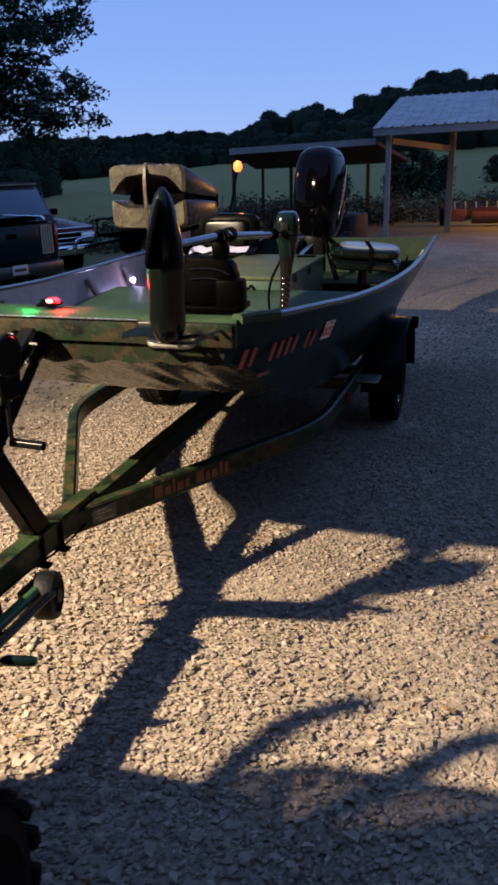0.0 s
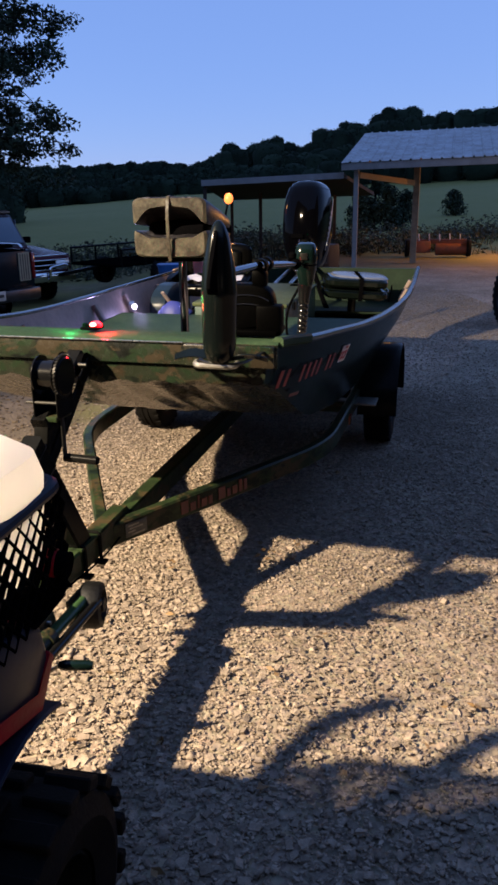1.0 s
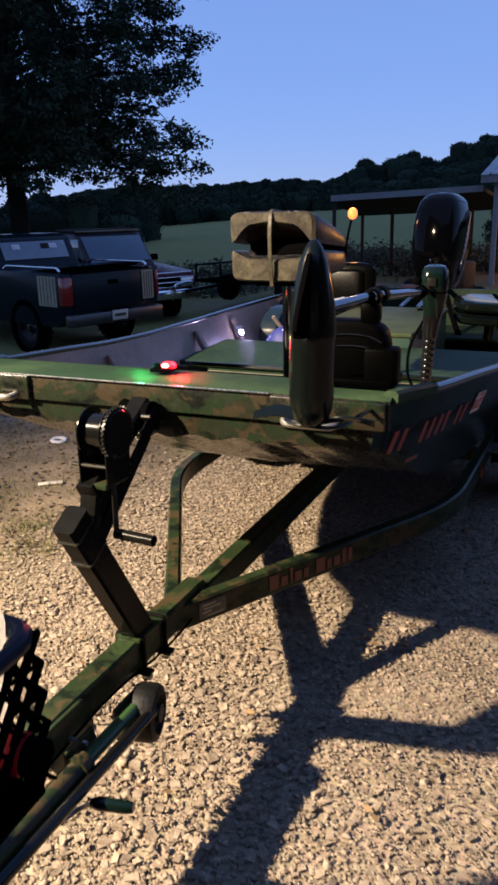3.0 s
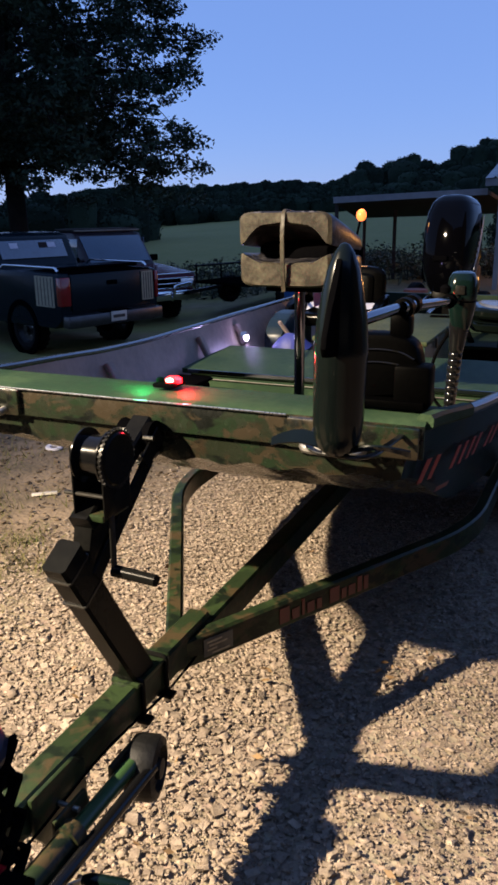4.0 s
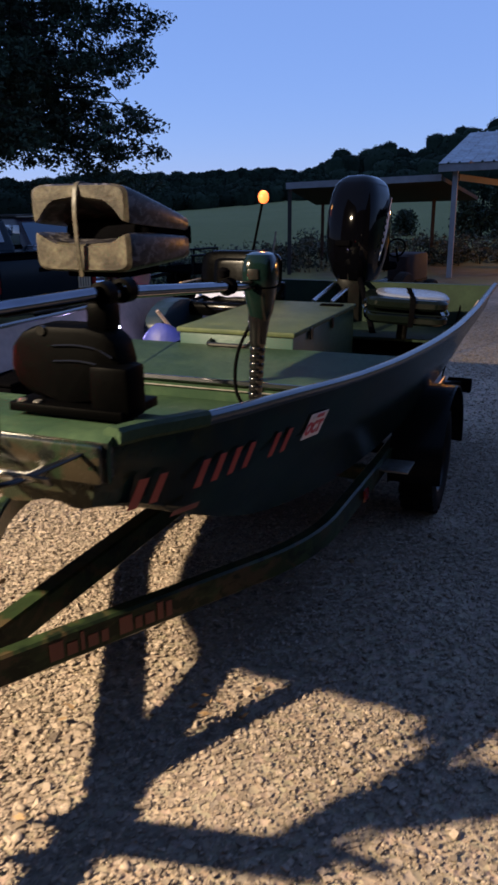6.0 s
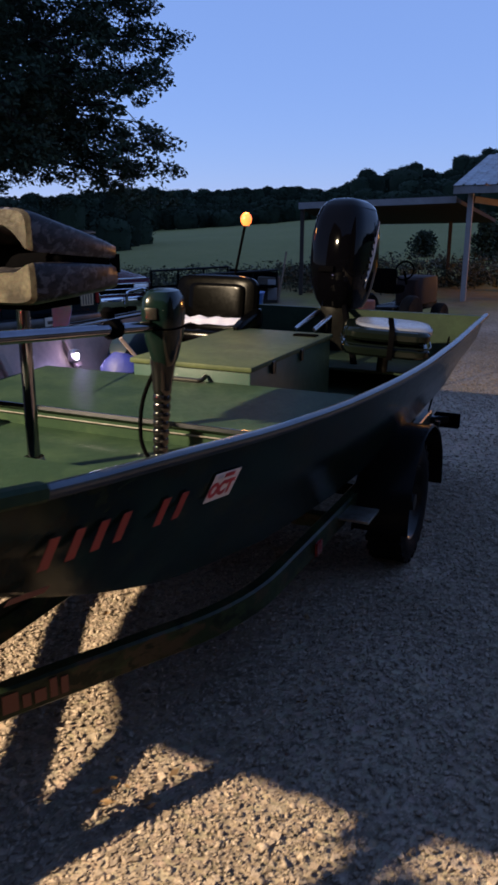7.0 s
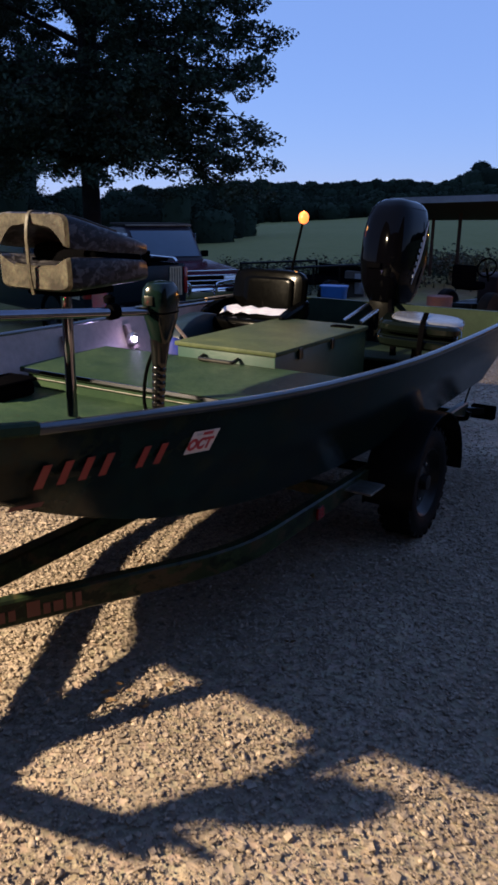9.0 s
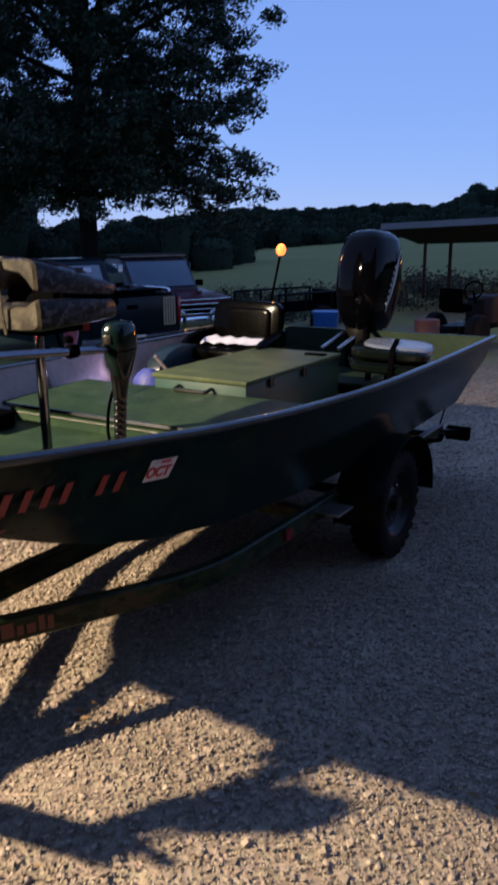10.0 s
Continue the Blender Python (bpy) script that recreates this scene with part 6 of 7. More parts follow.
    part("jack_fork", join(None, box(-0.008, 0.008, -0.09, 0.02, -0.05, 0.05, 0.004), Matrix.Translation((0.080, -0.45, 0.355))), FRAME, t)
    part("jack_crank", tube(arc([(0.115, -1.22, 0.375), (0.115, -1.26, 0.375), (0.20, -1.265, 0.33), (0.20, -1.16, 0.30)], 4, 0.02), 0.009, 8), STEEL, t)
    part("crank_grip", tube([(0.175, -0.80, 0.332), (0.195, -0.795, 0.332), (0.27, -0.778, 0.332), (0.285, -0.774, 0.332)], 0.018, 12, None, [0.6, 1.0, 0.95, 0.7]), HEADM, t, "dark green crank grip")
    part("crank_rod", tube(arc([(0.125, -0.86, 0.37), (0.10, -0.88, 0.29), (0.135, -0.80, 0.30), (0.18, -0.80, 0.332)], 4, 0.04), 0.007, 8), STEEL, t)
    part("wiring", tube([(0.052, y, 0.415 + 0.012 * math.sin(y * 9)) for y in np.linspace(-0.9, 0.0, 14)], 0.004, 6), MATTE, t)


build_trailer()

# ---- the quad bike beside the tongue, its front corner in view ----
ATV = pose(-1.131, 0.926, 0, 0, 0, -14)


def build_atv():
    a = thing("quad_bike", "parked quad bike with a wire front rack", "quad bike", (0, -0.5, 0), ATV)
    for s in (1, -1):
        A = Matrix.Translation((s * 0.355, 0.29, 0.29)) @ pose(0, 0, 0, 0, 90, 0)
        bm = lathe([(0.15, -0.10), (0.22, -0.125), (0.27, -0.11), (0.285, -0.06), (0.285, 0.06), (0.27, 0.11), (0.22, 0.125), (0.15, 0.10)], 36)
        ty = part("tyre", join(None, bm, A), RUBBER, a, "knobbly black quad tyre")
        for zc, da in ((-0.065, 0), (0.065, 10)):
            for k in range(18):
                b = box(0.275, 0.305, -0.026, 0.026, zc - 0.055, zc + 0.055, 0.004, seg=1)
                part("tread_block", join(None, b, A @ pose(0, 0, 0, 0, 0, 20 * k + da)), RUBBER, ty)
        part("rim", join(None, lathe([(0.15, -0.09), (0.16, 0.09), (0.14, 0.095), (0.12, 0.05), (0.05, 0.04), (0.04, 0.07), (0, 0.07)], 24), A), BLACK, a)
        A2 = Matrix.Translation((s * 0.40, -0.95, 0.29)) @ pose(0, 0, 0, 0, 90, 0)
        part("tyre", join(None, lathe([(0.15, -0.12), (0.22, -0.14), (0.27, -0.12), (0.288, -0.06), (0.288, 0.06), (0.27, 0.12), (0.22, 0.14), (0.15, 0.12)], 30), A2), RUBBER, a)
        # the unseen left mudguard is enlarged to cast more shadow on the ground
        k = 1.0 if s > 0 else 1.12
        pts = [(s * 0.31, 0.30 - 0.36 * k * math.cos(t), 0.42 * k + 0.34 * k * math.sin(t)) for t in np.linspace(0.5, 2.55 if s < 0 else 2.0, 11)]
        part("mudguard", sweep(pts, rect(0.20 if s > 0 else 0.30, 0.012, 0.004)), NAVY, a, "dark plastic mudguard")
    nose = loft([superring(0, y, z, rx, rz, 3.0) for y, z, rx, rz in ((0.0, 0.55, 0.18, 0.30), (0.0, 0.72, 0.24, 0.36), (0.0, 0.93, 0.24, 0.34))])
    part("body", nose, NAVY, a, "navy plastic bodywork")
    part("seat", cushion(0, -0.55, 0.82, 0.30, 0.75, 0.14), MATTE, a)
    part("handlebar", tube(arc([(-0.40, -0.14, 1.06), (-0.20, -0.02, 1.06), (0.20, -0.02, 1.06), (0.40, -0.14, 1.06)], 4, 0.08), 0.013, 10), BLACK, a)
    for s in (1, -1):
        part("hand_grip", tube([(s * 0.33, -0.10, 1.06), (s * 0.44, -0.165, 1.06)], 0.018, 10), RUBBER, a)
        part("bar_lever", tube([(s * 0.27, -0.02, 1.055), (s * 0.42, -0.08, 1.05)], 0.006, 6), ALU, a)
    part("headlamp_pod", loft([superring(0, 0.02, z, r, r * 0.8, 2.6) for z, r in ((0.98, 0.06), (1.03, 0.10), (1.10, 0.09), (1.13, 0.05))]), NAVY, a)
    for s in (1, -1):
        x0, x1 = (0.23, 0.40) if s > 0 else (-0.40, -0.23)
        part("side_panel", prism([(0.02, 0.89), (0.38, 0.785), (0.445, 0.85), (0.42, 0.95), (0.30, 0.995), (0.02, 0.98)], x0, x1, 0.02), NAVY, a, "angular dark side panel")
        part("red_panel", prism([(0.02, 0.865), (0.38, 0.765), (0.452, 0.85), (0.432, 0.875), (0.37, 0.808), (0.02, 0.912)], x0 - 0.004, x1 + 0.004, 0.005), REDCLOTH, a, "red lower panel")
    # basket of expanded wire on the rack
    k = part("rack_basket", tube(arc([(-0.395, 0.0, 1.20), (-0.395, 0.57, 1.20), (0.395, 0.57, 1.20), (0.395, 0.0, 1.20), (-0.395, 0.0, 1.20)], 4, 0.06), 0.016, 10), NAVY, a, "dark wire basket rim")
    for side in (0, 1, 2):
        b = bmesh.new()
        L = 0.79 if side == 0 else 0.57
        n = 13
        for i in range(-5, n + 1):
            for d in (1, -1):
                u0 = i * L / n if d > 0 else (i + 5) * L / n
                u1 = u0 + d * 5 * L / n
                lo, hi = 0.0, 0.25
                p = []
                for u, v in ((u0, lo), (u1, hi)):
                    p.append((u, v))
                (ua, va), (ub, vb) = p
                if ua > ub:
                    ua, va, ub, vb = ub, vb, ua, va
                if ub <= 0 or ua >= L:
                    continue
                if ua < 0:
                    va, ua = va + (vb - va) * (0 - ua) / (ub - ua), 0
                if ub > L:
                    vb, ub = va + (vb - va) * (L - ua) / (ub - ua), L
                def place(u, v):
                    if side == 0:
                        return (-0.395 + u, 0.57 - 0.03 * (1 - v / 0.25), 0.95 + v)
                    x = 0.395 if side == 1 else -0.395
                    return (x, u, 0.95 + v)
                if (ub - ua) > 0.01:
                    sweep([place(ua, va), place(ub, vb)], rect(0.013, 0.006, 0.001), b)
        part("wire_mesh", b, MATTE, k, "black diamond wire mesh")
    # unseen plate and bars, added to cast the quad's shadow on the ground
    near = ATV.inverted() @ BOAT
    part("shadow_plate", join(None, box(-0.38, 0.02, -1.335, -1.305, 0.62, 0.83, 0.012), near), NAVY, a, "dark unseen plate added for its ground shadow")
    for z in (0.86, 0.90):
        part("shadow_bar", tube(arc([near @ Vector(p) for p in ((-0.38, -1.48, z), (-0.37, -1.33, z), (0.0, -1.32, z), (0.05, -1.48, z))], 4, 0.06), 0.014, 8), NAVY, a)
    # two unseen bent prongs, given beside the trailer, added for their ground shadows
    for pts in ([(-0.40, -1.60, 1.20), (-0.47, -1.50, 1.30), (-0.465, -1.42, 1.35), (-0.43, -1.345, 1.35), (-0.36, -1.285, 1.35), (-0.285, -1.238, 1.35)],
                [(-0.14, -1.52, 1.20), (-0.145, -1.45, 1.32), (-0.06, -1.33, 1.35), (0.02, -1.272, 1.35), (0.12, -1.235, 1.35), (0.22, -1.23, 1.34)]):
        part("shadow_prong", tube(arc([near @ Vector(p) for p in pts], 4, 0.05), 0.030, 8), NAVY, a, "unseen bent prong added for its ground shadow")
    part("rack_tray", box(-0.395, 0.395, 0.0, 0.55, 0.938, 0.95, 0.003), MATTE, a)
    part("rack_floor", box(-0.02, 0.385, 0.22, 0.53, 1.018, 1.032, 0.003), MATTE, a)
    # red-capped end of a tie-down
    part("red_tube", tube([(0.28, 0.49, 1.05), (0.400, 0.510, 1.037)], 0.031, 14), REDCLOTH, a, "red grip end")
    part("red_tube_cap", tube([(0.400, 0.510, 1.037), (0.428, 0.513, 1.034)], 0.028, 14), MATTE, a)
    j = thing("plastic_jug", "large translucent white plastic jug in the wire basket", "jug", (0.15, 0.36, 1.034), ATV)
    rings = []
    for z, rx, ry in ((1.034, 0.17, 0.13), (1.060, 0.20, 0.16), (1.24, 0.215, 0.172), (1.29, 0.20, 0.16), (1.325, 0.14, 0.12), (1.345, 0.06, 0.06), (1.36, 0.05, 0.05)):
        rings.append(superring(0.200, 0.40, z, rx * 0.96, ry * 0.95, 3.6, 32))
    part("jug_body", loft(rings), JUG, j)
    part("jug_cap", lathe([(0.055, 0), (0.058, 0.03), (0.0, 0.034)], 18, Matrix.Translation((0.185, 0.40, 1.357))), WHITE, j)
    part("jug_handle", tube(arc([(0.27, 0.36, 1.31), (0.28, 0.36, 1.36), (0.17, 0.36, 1.365)], 4, 0.03), 0.014, 10), WHITE, j)


build_atv()

# ---- parked vehicles; each is drawn with x across, y forward, z up from its own ground ----
def profile_body(outline, w, bev):
    return prism(outline, -w / 2, w / 2, bev)


def build_pickup():
    x, y = -4.02, 13.25
    P = pose(x, y, height(x, y), 0, 0, 54)
    t = thing("pickup_truck", "dark blue pickup truck with cream flag decals at the tail", "pickup truck", (0, 2.0, 0), P)
    W = 1.98
    body = [(0.0, 0.62), (-0.02, 1.00), (0.0, 1.34), (2.02, 1.36), (2.06, 1.20), (3.9, 1.20), (5.3, 1.14), (5.6, 1.02), (5.62, 0.55), (5.0, 0.42), (0.2, 0.48)]
    bm = profile_body(body, W, 0.035)
    part("body", bm, TRUCK, t, "dark blue painted body")
    part("bed_floor", box(-0.80, 0.80, 0.10, 1.95, 1.345, 1.352), MATTE, t, "black bed liner")
    cab = [(2.02, 1.20), (2.12, 1.42), (2.35, 1.86), (2.55, 1.92), (3.55, 1.92), (3.75, 1.86), (4.35, 1.25), (4.4, 1.18)]
    part("cab", profile_body(cab, 1.72, 0.05), TRUCK, t)
    part("rear_window", join(None, box(-0.68, 0.68, -0.006, 0.006, -0.17, 0.17, 0.004), Matrix.Translation((0, 2.215, 1.64)) @ pose(0, 0, 0, -27, 0, 0)), GLASS, t)
    for sx, m in ((-0.38, PAPER), (0.22, ORANGE), (0.40, PAPER)):
        part("window_sticker", join(None, box(sx - 0.08, sx + 0.08, -0.014, -0.008, 0.02, 0.12), Matrix.Translation((0, 2.215, 1.64)) @ pose(0, 0, 0, -27, 0, 0)), m, t)
    for s in (1, -1):
        part("side_window", box(s * 0.862 - 0.006, s * 0.862 + 0.006, 2.5, 3.85, 1.42, 1.80, 0.004), GLASS, t)
        lampx = s * (W / 2 - 0.085) if s < 0 else W / 2 - 0.035
        part("tail_lamp", box(lampx - (0.09 if s < 0 else 0.03), lampx + (0.095 if s < 0 else 0.04), -0.045, 0.10, 0.84, 1.29, 0.02), TAIL, t, "red tail lamp")
        fx = s * (W / 2 + 0.002)
        if s < 0:
            d = part("flag_decal", box(fx - 0.004, fx + 0.002, 0.16, 0.68, 0.82, 1.30), FLAG, t, "worn cream flag decal")
            for k in range(5):
                part("flag_stripe", box(fx - 0.007, fx - 0.004, 0.21 + 0.095 * k, 0.232 + 0.095 * k, 0.84, 1.28), FLAGDARK, d)
        else:
            d = part("flag_decal", box(0.62, 0.86, -0.056, -0.034, 0.82, 1.30), FLAG, t, "worn cream flag decal")
            for k in range(4):
                part("flag_stripe", box(0.650 + 0.052 * k, 0.668 + 0.052 * k, -0.060, -0.056, 0.84, 1.28), FLAGDARK, d)
        part("bed_rail", tube(arc([(s * 0.90, 0.15, 1.37), (s * 0.90, 0.22, 1.43), (s * 0.90, 1.75, 1.43), (s * 0.90, 1.85, 1.37)], 4, 0.05), 0.020, 10), CHROME, t, "chrome bed rail")
        part("wheel_arch", join(None, lathe([(0.38, -0.03), (0.47, -0.03), (0.47, 0.03), (0.38, 0.03)], 28), Matrix.Translation((s * (W / 2 - 0.015), 1.15, 0.42)) @ pose(0, 0, 0, 0, 90, 0)), MATTE, t)
        wheel(t, s * 0.84, 1.15, 0.39, 0.39, 0.26, s, 22)
        wheel(t, s * 0.84, 4.55, 0.39, 0.39, 0.26, s, 22)
    part("tailgate", box(-0.80, 0.80, -0.040, 0.02, 0.74, 1.335, 0.015), TRUCK, t, "dark blue tailgate")
    part("tailgate_handle", box(-0.11, 0.11, -0.052, -0.035, 1.13, 1.20, 0.01), MATTE, t)
    part("tailgate_cap", box(-0.80, 0.80, -0.050, 0.03, 1.330, 1.356, 0.008), MATTE, t)
    part("tonneau_bar", tube([(-0.80, 0.30, 1.40), (0.80, 0.30, 1.40)], 0.03, 10), MATTE, t)
    part("rear_bumper", box(-0.97, 0.97, -0.17, 0.02, 0.50, 0.70, 0.03), BUMPER, t, "dull chrome rear bumper")
    part("step_pad", box(-0.30, 0.30, -0.150, 0.0, 0.66, 0.708, 0.01), MATTE, t)
    pl = part("number_plate", box(-0.16, 0.16, -0.184, -0.176, 0.545, 0.705, 0.003), PLATE, t, "pale number plate")
    part("plate_bar", box(-0.12, 0.12, -0.188, -0.184, 0.60, 0.65), FLAGDARK, pl)
    part("hitch", box(-0.04, 0.04, -0.30, -0.10, 0.42, 0.49, 0.006), BLACK, t)


def build_maroon():
    x, y = -5.45, 18.0
    P = pose(x, y, height(x, y) - 0.02, 0, 0, -135)
    t = thing("maroon_pickup", "old maroon pickup with a chrome grille and pale windscreen", "pickup truck", (0, 0, 0), P)
    W = 1.95
    body = [(-3.6, 0.62), (-3.6, 1.20), (-0.6, 1.22), (0.55, 1.16), (1.95, 1.05), (2.02, 0.96), (2.02, 0.50), (1.6, 0.42), (-3.4, 0.46)]
    part("body", profile_body(body, W, 0.035), MAROON, t, "maroon paint")
    cab = [(-1.25, 1.18), (-1.20, 1.50), (-1.05, 1.84), (-0.85, 1.88), (-0.10, 1.88), (0.03, 1.84), (0.62, 1.18), (0.64, 1.12)]
    part("cab", profile_body(cab, 1.66, 0.07), CABDUSK, t, "maroon cab, dusk darkness put in its colour")
    part("windscreen", join(None, box(-0.74, 0.74, -0.008, 0.008, -0.36, 0.36, 0.004), Matrix.Translation((0, 0.345, 1.515)) @ pose(0, 0, 0, 41.5, 0, 0)), SKYGLASS, t, "windscreen, sky reflection partly put in its colour")
    for s in (1, -1):
        part("side_window", box(s * 0.832 - 0.006, s * 0.832 + 0.006, -1.0, 0.18, 1.32, 1.74, 0.004), GLASS, t)
        part("wing_mirror", box(s * 0.98 - 0.09, s * 0.98 + 0.09, 0.30, 0.38, 1.22, 1.36, 0.02), MATTE, t)
        part("headlamp", box(s * 0.74 - 0.17, s * 0.74 + 0.17, 2.015, 2.05, 0.76, 0.93, 0.01), ALU, t, "square headlamp")
        wheel(t, s * 0.82, 1.15, 0.36, 0.36, 0.24, s, 22)
        wheel(t, s * 0.82, -2.35, 0.36, 0.36, 0.24, s, 22)
        part("overrider", tube(arc([(s * 0.30, 2.10, 0.50), (s * 0.30, 2.20, 0.56), (s * 0.30, 2.20, 0.80), (s * 0.72, 2.20, 0.86), (s * 0.90, 2.15, 0.60)], 4, 0.08), 0.03, 10), CHROME, t, "chrome bull bar hoop")
    g = part("grille", box(-0.56, 0.56, 2.015, 2.045, 0.74, 0.95, 0.006), MATTE, t, "dark grille")
    for z in (0.745, 0.84, 0.945):
        part("grille_bar", box(-0.94, 0.94, 2.03, 2.055, z - 0.010, z + 0.010, 0.003), CHROME, g, "chrome grille bar")
    part("bonnet_trim", box(-0.94, 0.94, 1.99, 2.03, 1.03, 1.052, 0.004), CHROME, t)
    part("front_bumper", box(-0.99, 0.99, 2.02, 2.16, 0.50, 0.70, 0.03), CHROME, t, "chrome front bumper")
    part("roof_rack", box(-0.80, 0.80, -0.95, -0.05, 1.90, 1.945, 0.008), OLDPOST, t, "weathered board on the roof")
    part("roof_rail", tube([(-0.8, 0.02, 1.90), (0.8, 0.02, 1.90)], 0.02, 8), WOOD, t)


def build_utility_trailer():
    x, y = -2.05, 17.6
    P = pose(x, y, height(x, y), 0, 0, -38)
    t = thing("utility_trailer", "low black utility trailer with rail sides", "trailer", (0, 0, 0), P)
    part("deck", box(-0.75, 0.75, -1.1, 1.1, 0.50, 0.56, 0.01), MATTE, t)
    for s in (1, -1):
        part("side_rail", tube([(s * 0.75, -1.1, 0.86), (s * 0.75, 1.1, 0.86)], 0.025, 8), BLACK, t)
        for yy in (-1.08, -0.36, 0.36, 1.08):
            part("stake", tube([(s * 0.75, yy, 0.5), (s * 0.75, yy, 0.86)], 0.022, 8), BLACK, t)
        wheel(t, s * 0.88, 0, 0.30, 0.30, 0.18, s, 20)
    part("tail_ramp", join(None, box(-0.72, 0.72, -0.02, 0.02, 0, 0.26, 0.006), Matrix.Translation((0, 1.14, 0.55))), MATTE, t, "upright mesh ramp")
    part("drawbar", sweep([(0, -1.1, 0.48), (0, -2.0, 0.42)], rect(0.07, 0.07, 0.006)), BLACK, t)


build_pickup()
build_maroon()
build_utility_trailer()

# ---- yard clutter ----
def build_clutter():
    b = thing("blue_tub", "blue plastic tub standing in the yard", "tub", (-1.1, 15.86, -0.03))
    part("tub_body", loft([superring(-1.1, 15.86, z, r, r * 0.8, 4.0) for z, r in ((-0.03, 0.20), (0.0, 0.22), (0.36, 0.25), (0.39, 0.27), (0.41, 0.27))]), BLUEPL, b)
    c = thing("old_cabinet", "small weathered grey cabinet in the weeds", "cabinet", (-0.9, 18.2, 0))
    part("carcass", box(-1.2, -0.75, 18.0, 18.4, -0.05, 0.52, 0.01), BOARD, c)
    part("cabinet_door", box(-0.98, -0.78, 17.975, 18.0, 0.05, 0.48, 0.008), POSTGREY, c, "pale grey door")
    lp = thing("wooden_pole", "thin weathered pole leaning on the old cabinet", "pole", (-0.75, 17.9, 0))
    part("pole_shaft", tube([(-0.75, 17.9, 0), (-0.60, 18.05, 1.05)], 0.02, 8), WOOD, lp)
    # orange two-wheeled machine behind the motor
    m = thing("garden_tractor", "orange garden tractor parked in the weeds", "tractor", (1.55, 14.2, 0))
    G = pose(1.55, 14.2, 0, 0, 0, 60)
    part("hood", join(None, loft([superring(0.55, 0, z, rx, 0.24, 4.0) for z, rx in ((0.40, 0.42), (0.62, 0.44), (0.78, 0.40), (0.82, 0.34))]), G), ORANGE, m, "faded orange hood")
    part("chassis", join(None, box(-0.7, 0.9, -0.22, 0.22, 0.30, 0.42, 0.01), G), BLACK, m)
    part("seat", join(None, cushion(-0.45, 0, 0.68, 0.40, 0.40, 0.12), G), MATTE, m)
    part("seat_back", join(None, box(-0.68, -0.60, -0.2, 0.2, 0.66, 1.0, 0.03), G), MATTE, m)
    part("steering_wheel", join(None, tube([(0.05 + 0.05 * math.cos(a), 0.16 * math.sin(a), 0.93 + 0.14 * math.cos(a)) for a in np.linspace(0, 6.283, 17)], 0.014, 8), G), MATTE, m)
    part("steering_post", join(None, tube([(0.22, 0, 0.55), (0.05, 0, 0.92)], 0.018, 8), G), MATTE, m)
    for s in (1, -1):
        for px, r in ((-0.45, 0.30), (0.65, 0.20)):
            part("tyre", join(None, lathe([(r * 0.5, -0.08), (r * 0.9, -0.085), (r, -0.05), (r, 0.05), (r * 0.9, 0.085), (r * 0.5, 0.08), (0, 0.05)], 24), G @ Matrix.Translation((px, s * 0.38, r)) @ pose(0, 0, 0, 90, 0, 0)), RUBBER, m)
    # rusty implement with pale tines by the sheds
    r = thing("farm_implement", "rusty red farm implement with pale upright tines", "farm implement", (5.9, 21.4, 0))
    part("frame_bar", sweep([(5.2, 21.5, 0.42), (6.7, 21.2, 0.42)], rect(0.12, 0.12, 0.01)), RUSTY, r)
    part("tool_box", box(5.25, 5.75, 21.3, 21.7, 0.12, 0.44, 0.03), RUSTY, r)
    part("drum", join(None, lathe([(0, -0.4), (0.17, -0.4), (0.17, 0.4), (0, 0.4)], 18), Matrix.Translation((6.3, 21.3, 0.22)) @ pose(0, 0, 0, 0, 90, -11)), RUSTY, r)
    for k in range(5):
        part("tine", tube([(5.45 + 0.27 * k, 21.40 - 0.05 * k, 0.42), (5.42 + 0.27 * k, 21.38 - 0.05 * k, 0.62)], 0.018, 8), PAPER, r, "pale upright tine")
    for s in (0, 1):
        part("wheel", join(None, lathe([(0, -0.06), (0.22, -0.06), (0.24, 0), (0.22, 0.06), (0, 0.06)], 20), Matrix.Translation((5.15 + 1.6 * s, 21.52 - 0.35 * s, 0.24)) @ pose(0, 0, 0, 0, 90, -11)), RUBBER, r)
    # a standing tyre of something parked beside the drive
    w = thing("loose_tyre", "worn black tyre on its rim standing beside the gravel drive", "tyre", (3.80, 10.3, 0))
    wheel(w, 3.80, 10.3, 0.37, 0.37, 0.25, -1, 24)
    g = thing("dark_barrel", "rusty dark barrel standing on the ground behind the boat", "barrel", (0.9, 13.0, 0))
    part("barrel_body", lathe([(0.27, 0), (0.285, 0.02), (0.285, 0.28), (0.295, 0.29), (0.285, 0.31), (0.285, 0.58), (0.295, 0.60), (0.285, 0.62), (0.285, 0.86), (0.27, 0.88), (0, 0.87)], 26, Matrix.Translation((0.9, 13.0, 0.0)) @ Matrix.Scale(0.66, 4)), RUSTY, g)
    # litter on the ground beyond the bow
    q = thing("jar_lid", "pale ring-shaped jar lid lying on the dirt", "litter", (-2.46, 6.25, 0), None, "scraps on the dirt")
    part("lid_ring", lathe([(0.030, 0.006), (0.034, 0.016), (0.060, 0.018), (0.068, 0.010), (0.068, 0.002), (0.030, 0.002)], 22, Matrix.Translation((-2.46, 6.25, 0.004)) @ pose(0, 0, 0, 4, 3, 0)), PAPER, q)
    q = thing("wood_splinter", "pale flat splinter of board lying on the dirt", "litter", (-2.15, 5.24, 0), None, "scraps on the dirt")
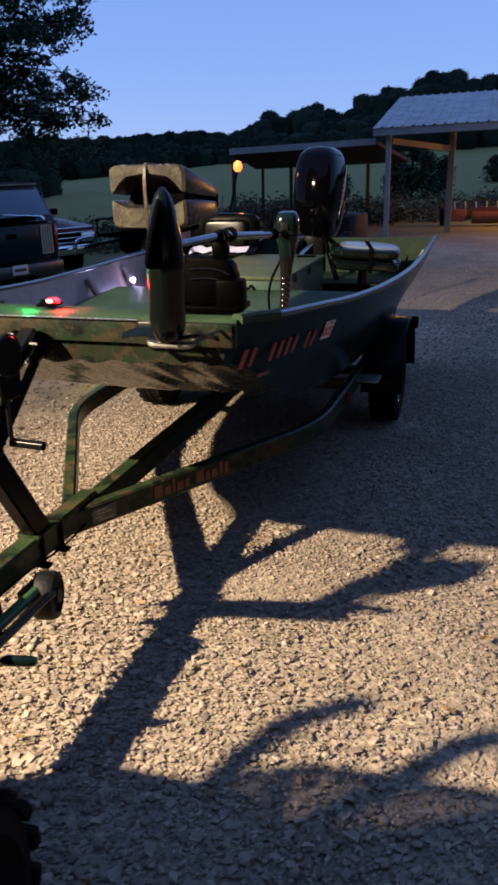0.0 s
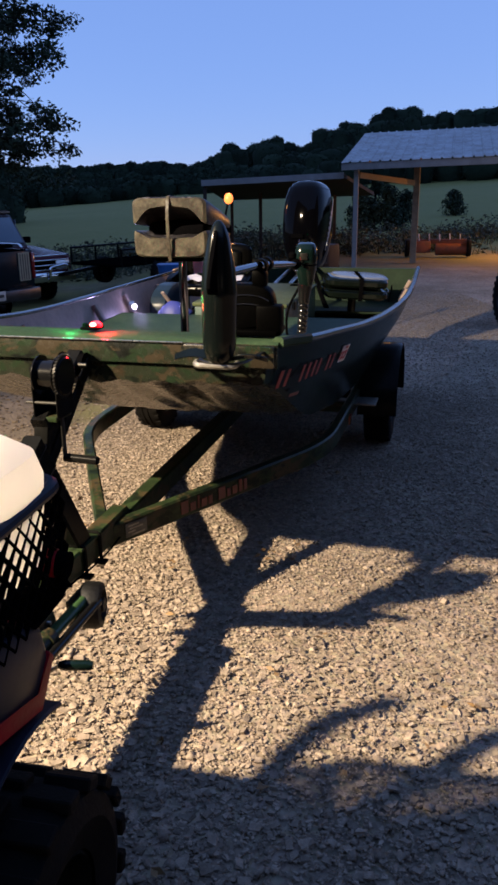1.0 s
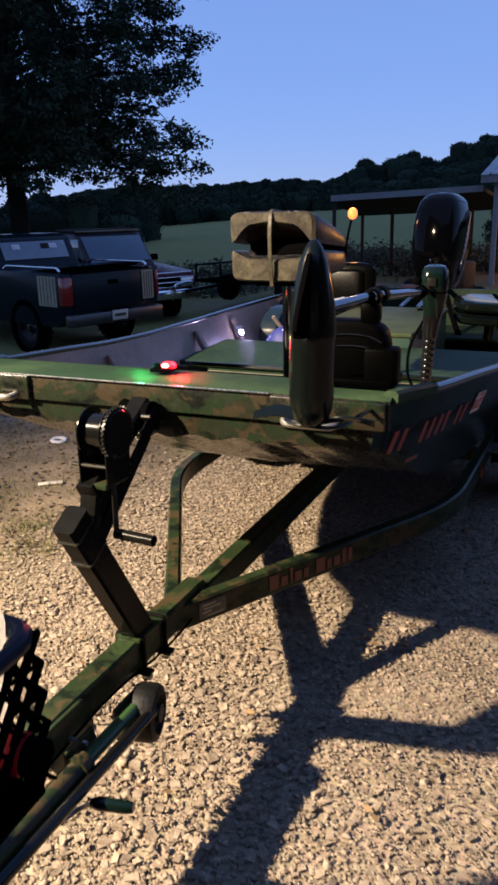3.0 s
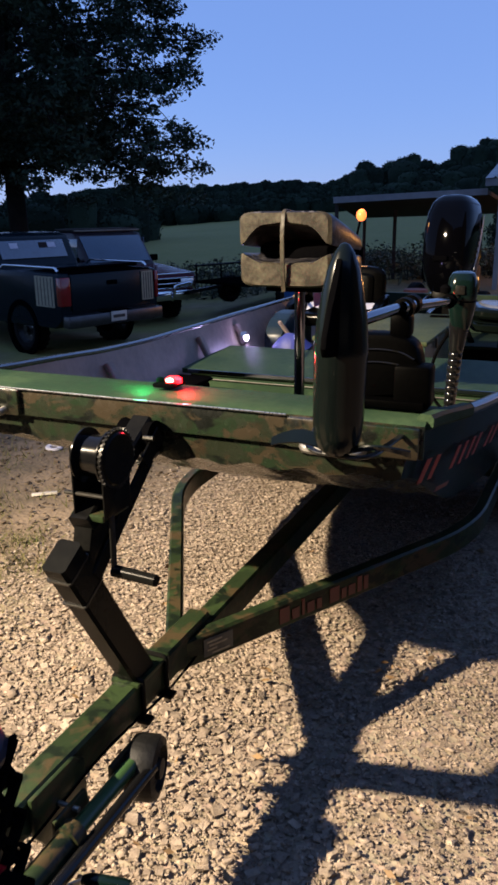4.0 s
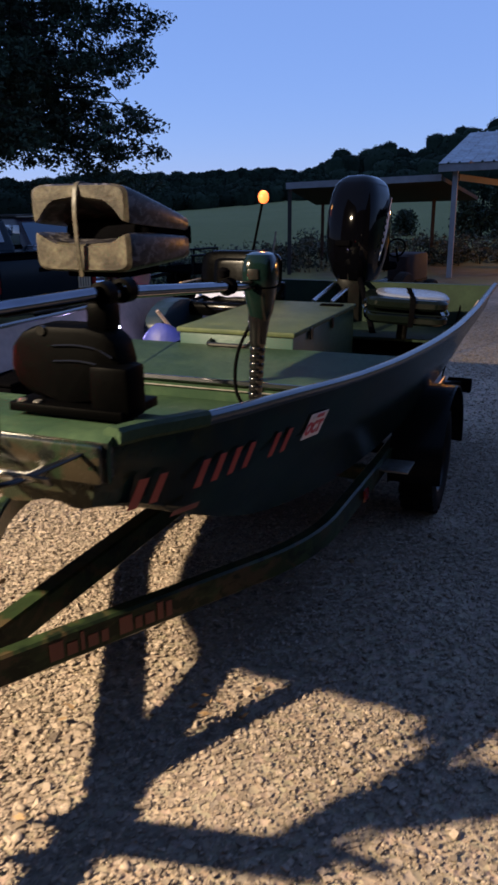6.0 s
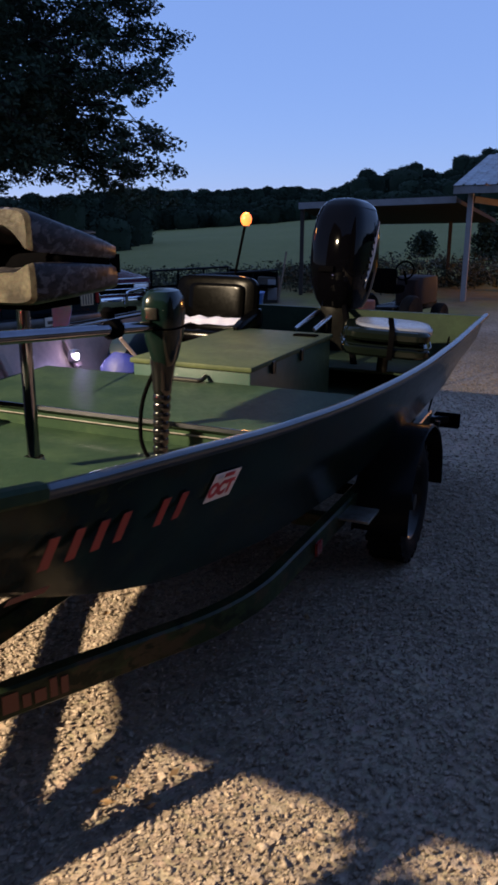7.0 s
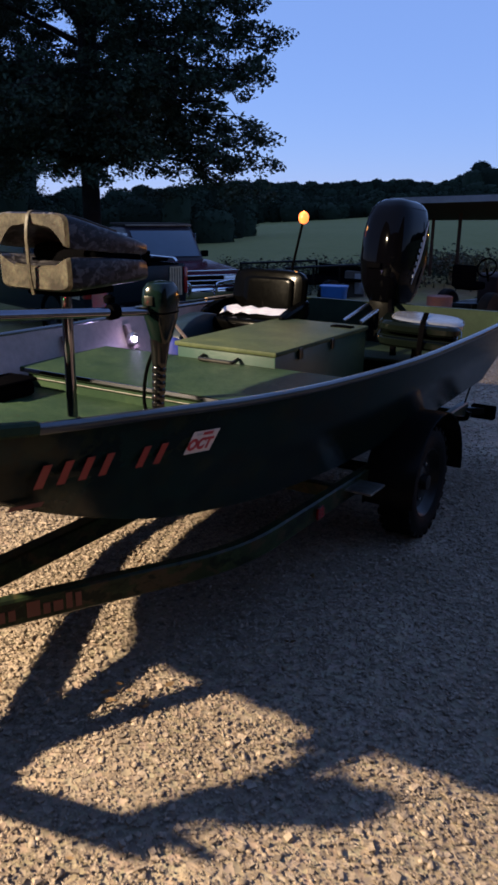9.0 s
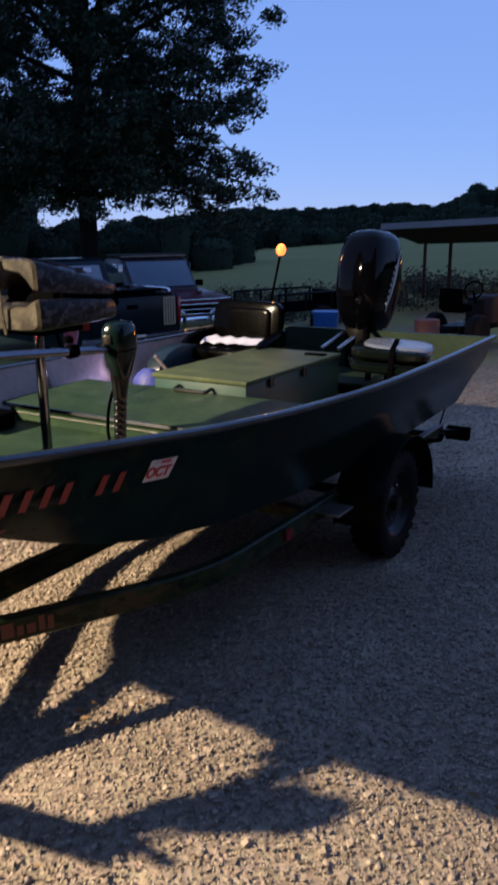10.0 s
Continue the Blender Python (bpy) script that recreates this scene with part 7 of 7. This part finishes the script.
    part("splinter", join(None, prism([(-0.020, 0.004), (0.016, 0.004), (0.020, 0.016), (-0.014, 0.018)], -0.085, 0.080, 0.003), Matrix.Translation((-2.15, 5.24, 0.0)) @ pose(0, 0, 0, 0, 0, 22)), PLATE, q)


build_clutter()

# ---- loose gravel ----
def near_area(rng):
    return rng.uniform(-2.1, 2.3) + rng.normal(0, 0.18), rng.uniform(0.7, 3.4) + rng.normal(0, 0.12)


def next_area(rng):
    return rng.uniform(-2.8, 2.9) + rng.normal(0, 0.2), rng.uniform(3.3, 6.8) + rng.normal(0, 0.3)


def dirt_area(rng):
    return rng.uniform(-5.0, -1.4), rng.uniform(2.4, 9.0)


def mid_area(rng):
    r = rng.random() ** 0.7
    return rng.uniform(-3.2, 4.2), 6.3 + 7.2 * r + rng.normal(0, 0.5)


def build_gravel():
    stones("gravel_fine", 78000, near_area, (0.005, 0.014), STONE, (OCT_V, OCT_F), 3, "fine crushed limestone gravel strewn over the drive")
    stones("gravel_near", 15000, near_area, (0.008, 0.027), STONE, (CUBE_V, CUBE_F), 13, "crushed pale limestone gravel strewn over the drive")
    stones("gravel_next", 88000, next_area, (0.007, 0.022), STONE, (OCT_V, OCT_F), 4, "crushed pale limestone gravel beside the boat")
    stones("gravel_mid", 36000, mid_area, (0.009, 0.026), STONE, (OCT_V, OCT_F), 5, "crushed pale limestone gravel further along the drive")
    stones("dirt_clods", 9000, dirt_area, (0.005, 0.022), CLOD, (CUBE_V, CUBE_F), 6, "loose brown dirt and small stones beside the drive", False)
    rng = np.random.default_rng(9)
    V, F, k = [], [], 0
    for i in range(9000):
        x, y = rng.uniform(-6.5, -1.6), rng.uniform(2.4, 12)
        if rng.random() < drive_mask(x, y) + 0.1 or noise.noise((x * 1.3, y * 1.3, 2.0)) < 0.05:
            continue
        h, a, w = rng.uniform(0.02, 0.09), rng.uniform(0, 6.283), rng.uniform(0.002, 0.005)
        lx, ly = rng.normal(0, 0.5, 2) * h
        z = height(x, y) - 0.01
        dx, dy = math.cos(a) * w, math.sin(a) * w
        V += [(x - dx, y - dy, z), (x + dx, y + dy, z), (x + lx, y + ly, z + h)]
        F.append((k, k + 1, k + 2))
        k += 3
    for cx, cy, n, r in ((-2.02, 4.48, 260, 0.10), (-1.86, 4.22, 160, 0.08), (-2.45, 4.95, 240, 0.14), (-3.0, 5.6, 400, 0.35), (-2.75, 4.6, 300, 0.25), (-3.4, 6.6, 400, 0.4)):
        for i in range(n):
            x, y = cx + rng.normal(0, r), cy + rng.normal(0, r)
            h, a, w = rng.uniform(0.02, 0.085), rng.uniform(0, 6.283), rng.uniform(0.0015, 0.004)
            lx, ly = rng.normal(0, 0.6, 2) * h
            z = height(x, y) - 0.01
            dx, dy = math.cos(a) * w, math.sin(a) * w
            V += [(x - dx, y - dy, z), (x + dx, y + dy, z), (x + lx, y + ly, z + h)]
            F.append((k, k + 1, k + 2))
            k += 3
    me = bpy.data.meshes.new("short_grass")
    me.from_pydata(V, [], F)
    me.materials.append(TUFT)
    tagged(new("short_grass", me), "sparse short grass on the dirt beside the drive", "grass", "", "stuff")
    rng = np.random.default_rng(8)
    cs = [(rng.uniform(-2.2, 1.6), rng.uniform(1.0, 4.6), 0.02) for k in range(60)] + [tuple(BOAT @ Vector((0.50 + rng.normal(0, 0.04), 0.72 + rng.normal(0, 0.05), 0.022))) for k in range(6)]
    V, F = leaf_quads(cs, [0.03] * len(cs), 2, (0.012, 0.028), rng, 0.15, 0.1)
    me = bpy.data.meshes.new("dry_leaves")
    me.from_pydata(V.tolist(), [], F.tolist())
    me.materials.append(DRYLEAF)
    tagged(new("dry_leaves", me), "few dry brown leaves lying on the gravel", "leaves", "", "stuff")


build_gravel()
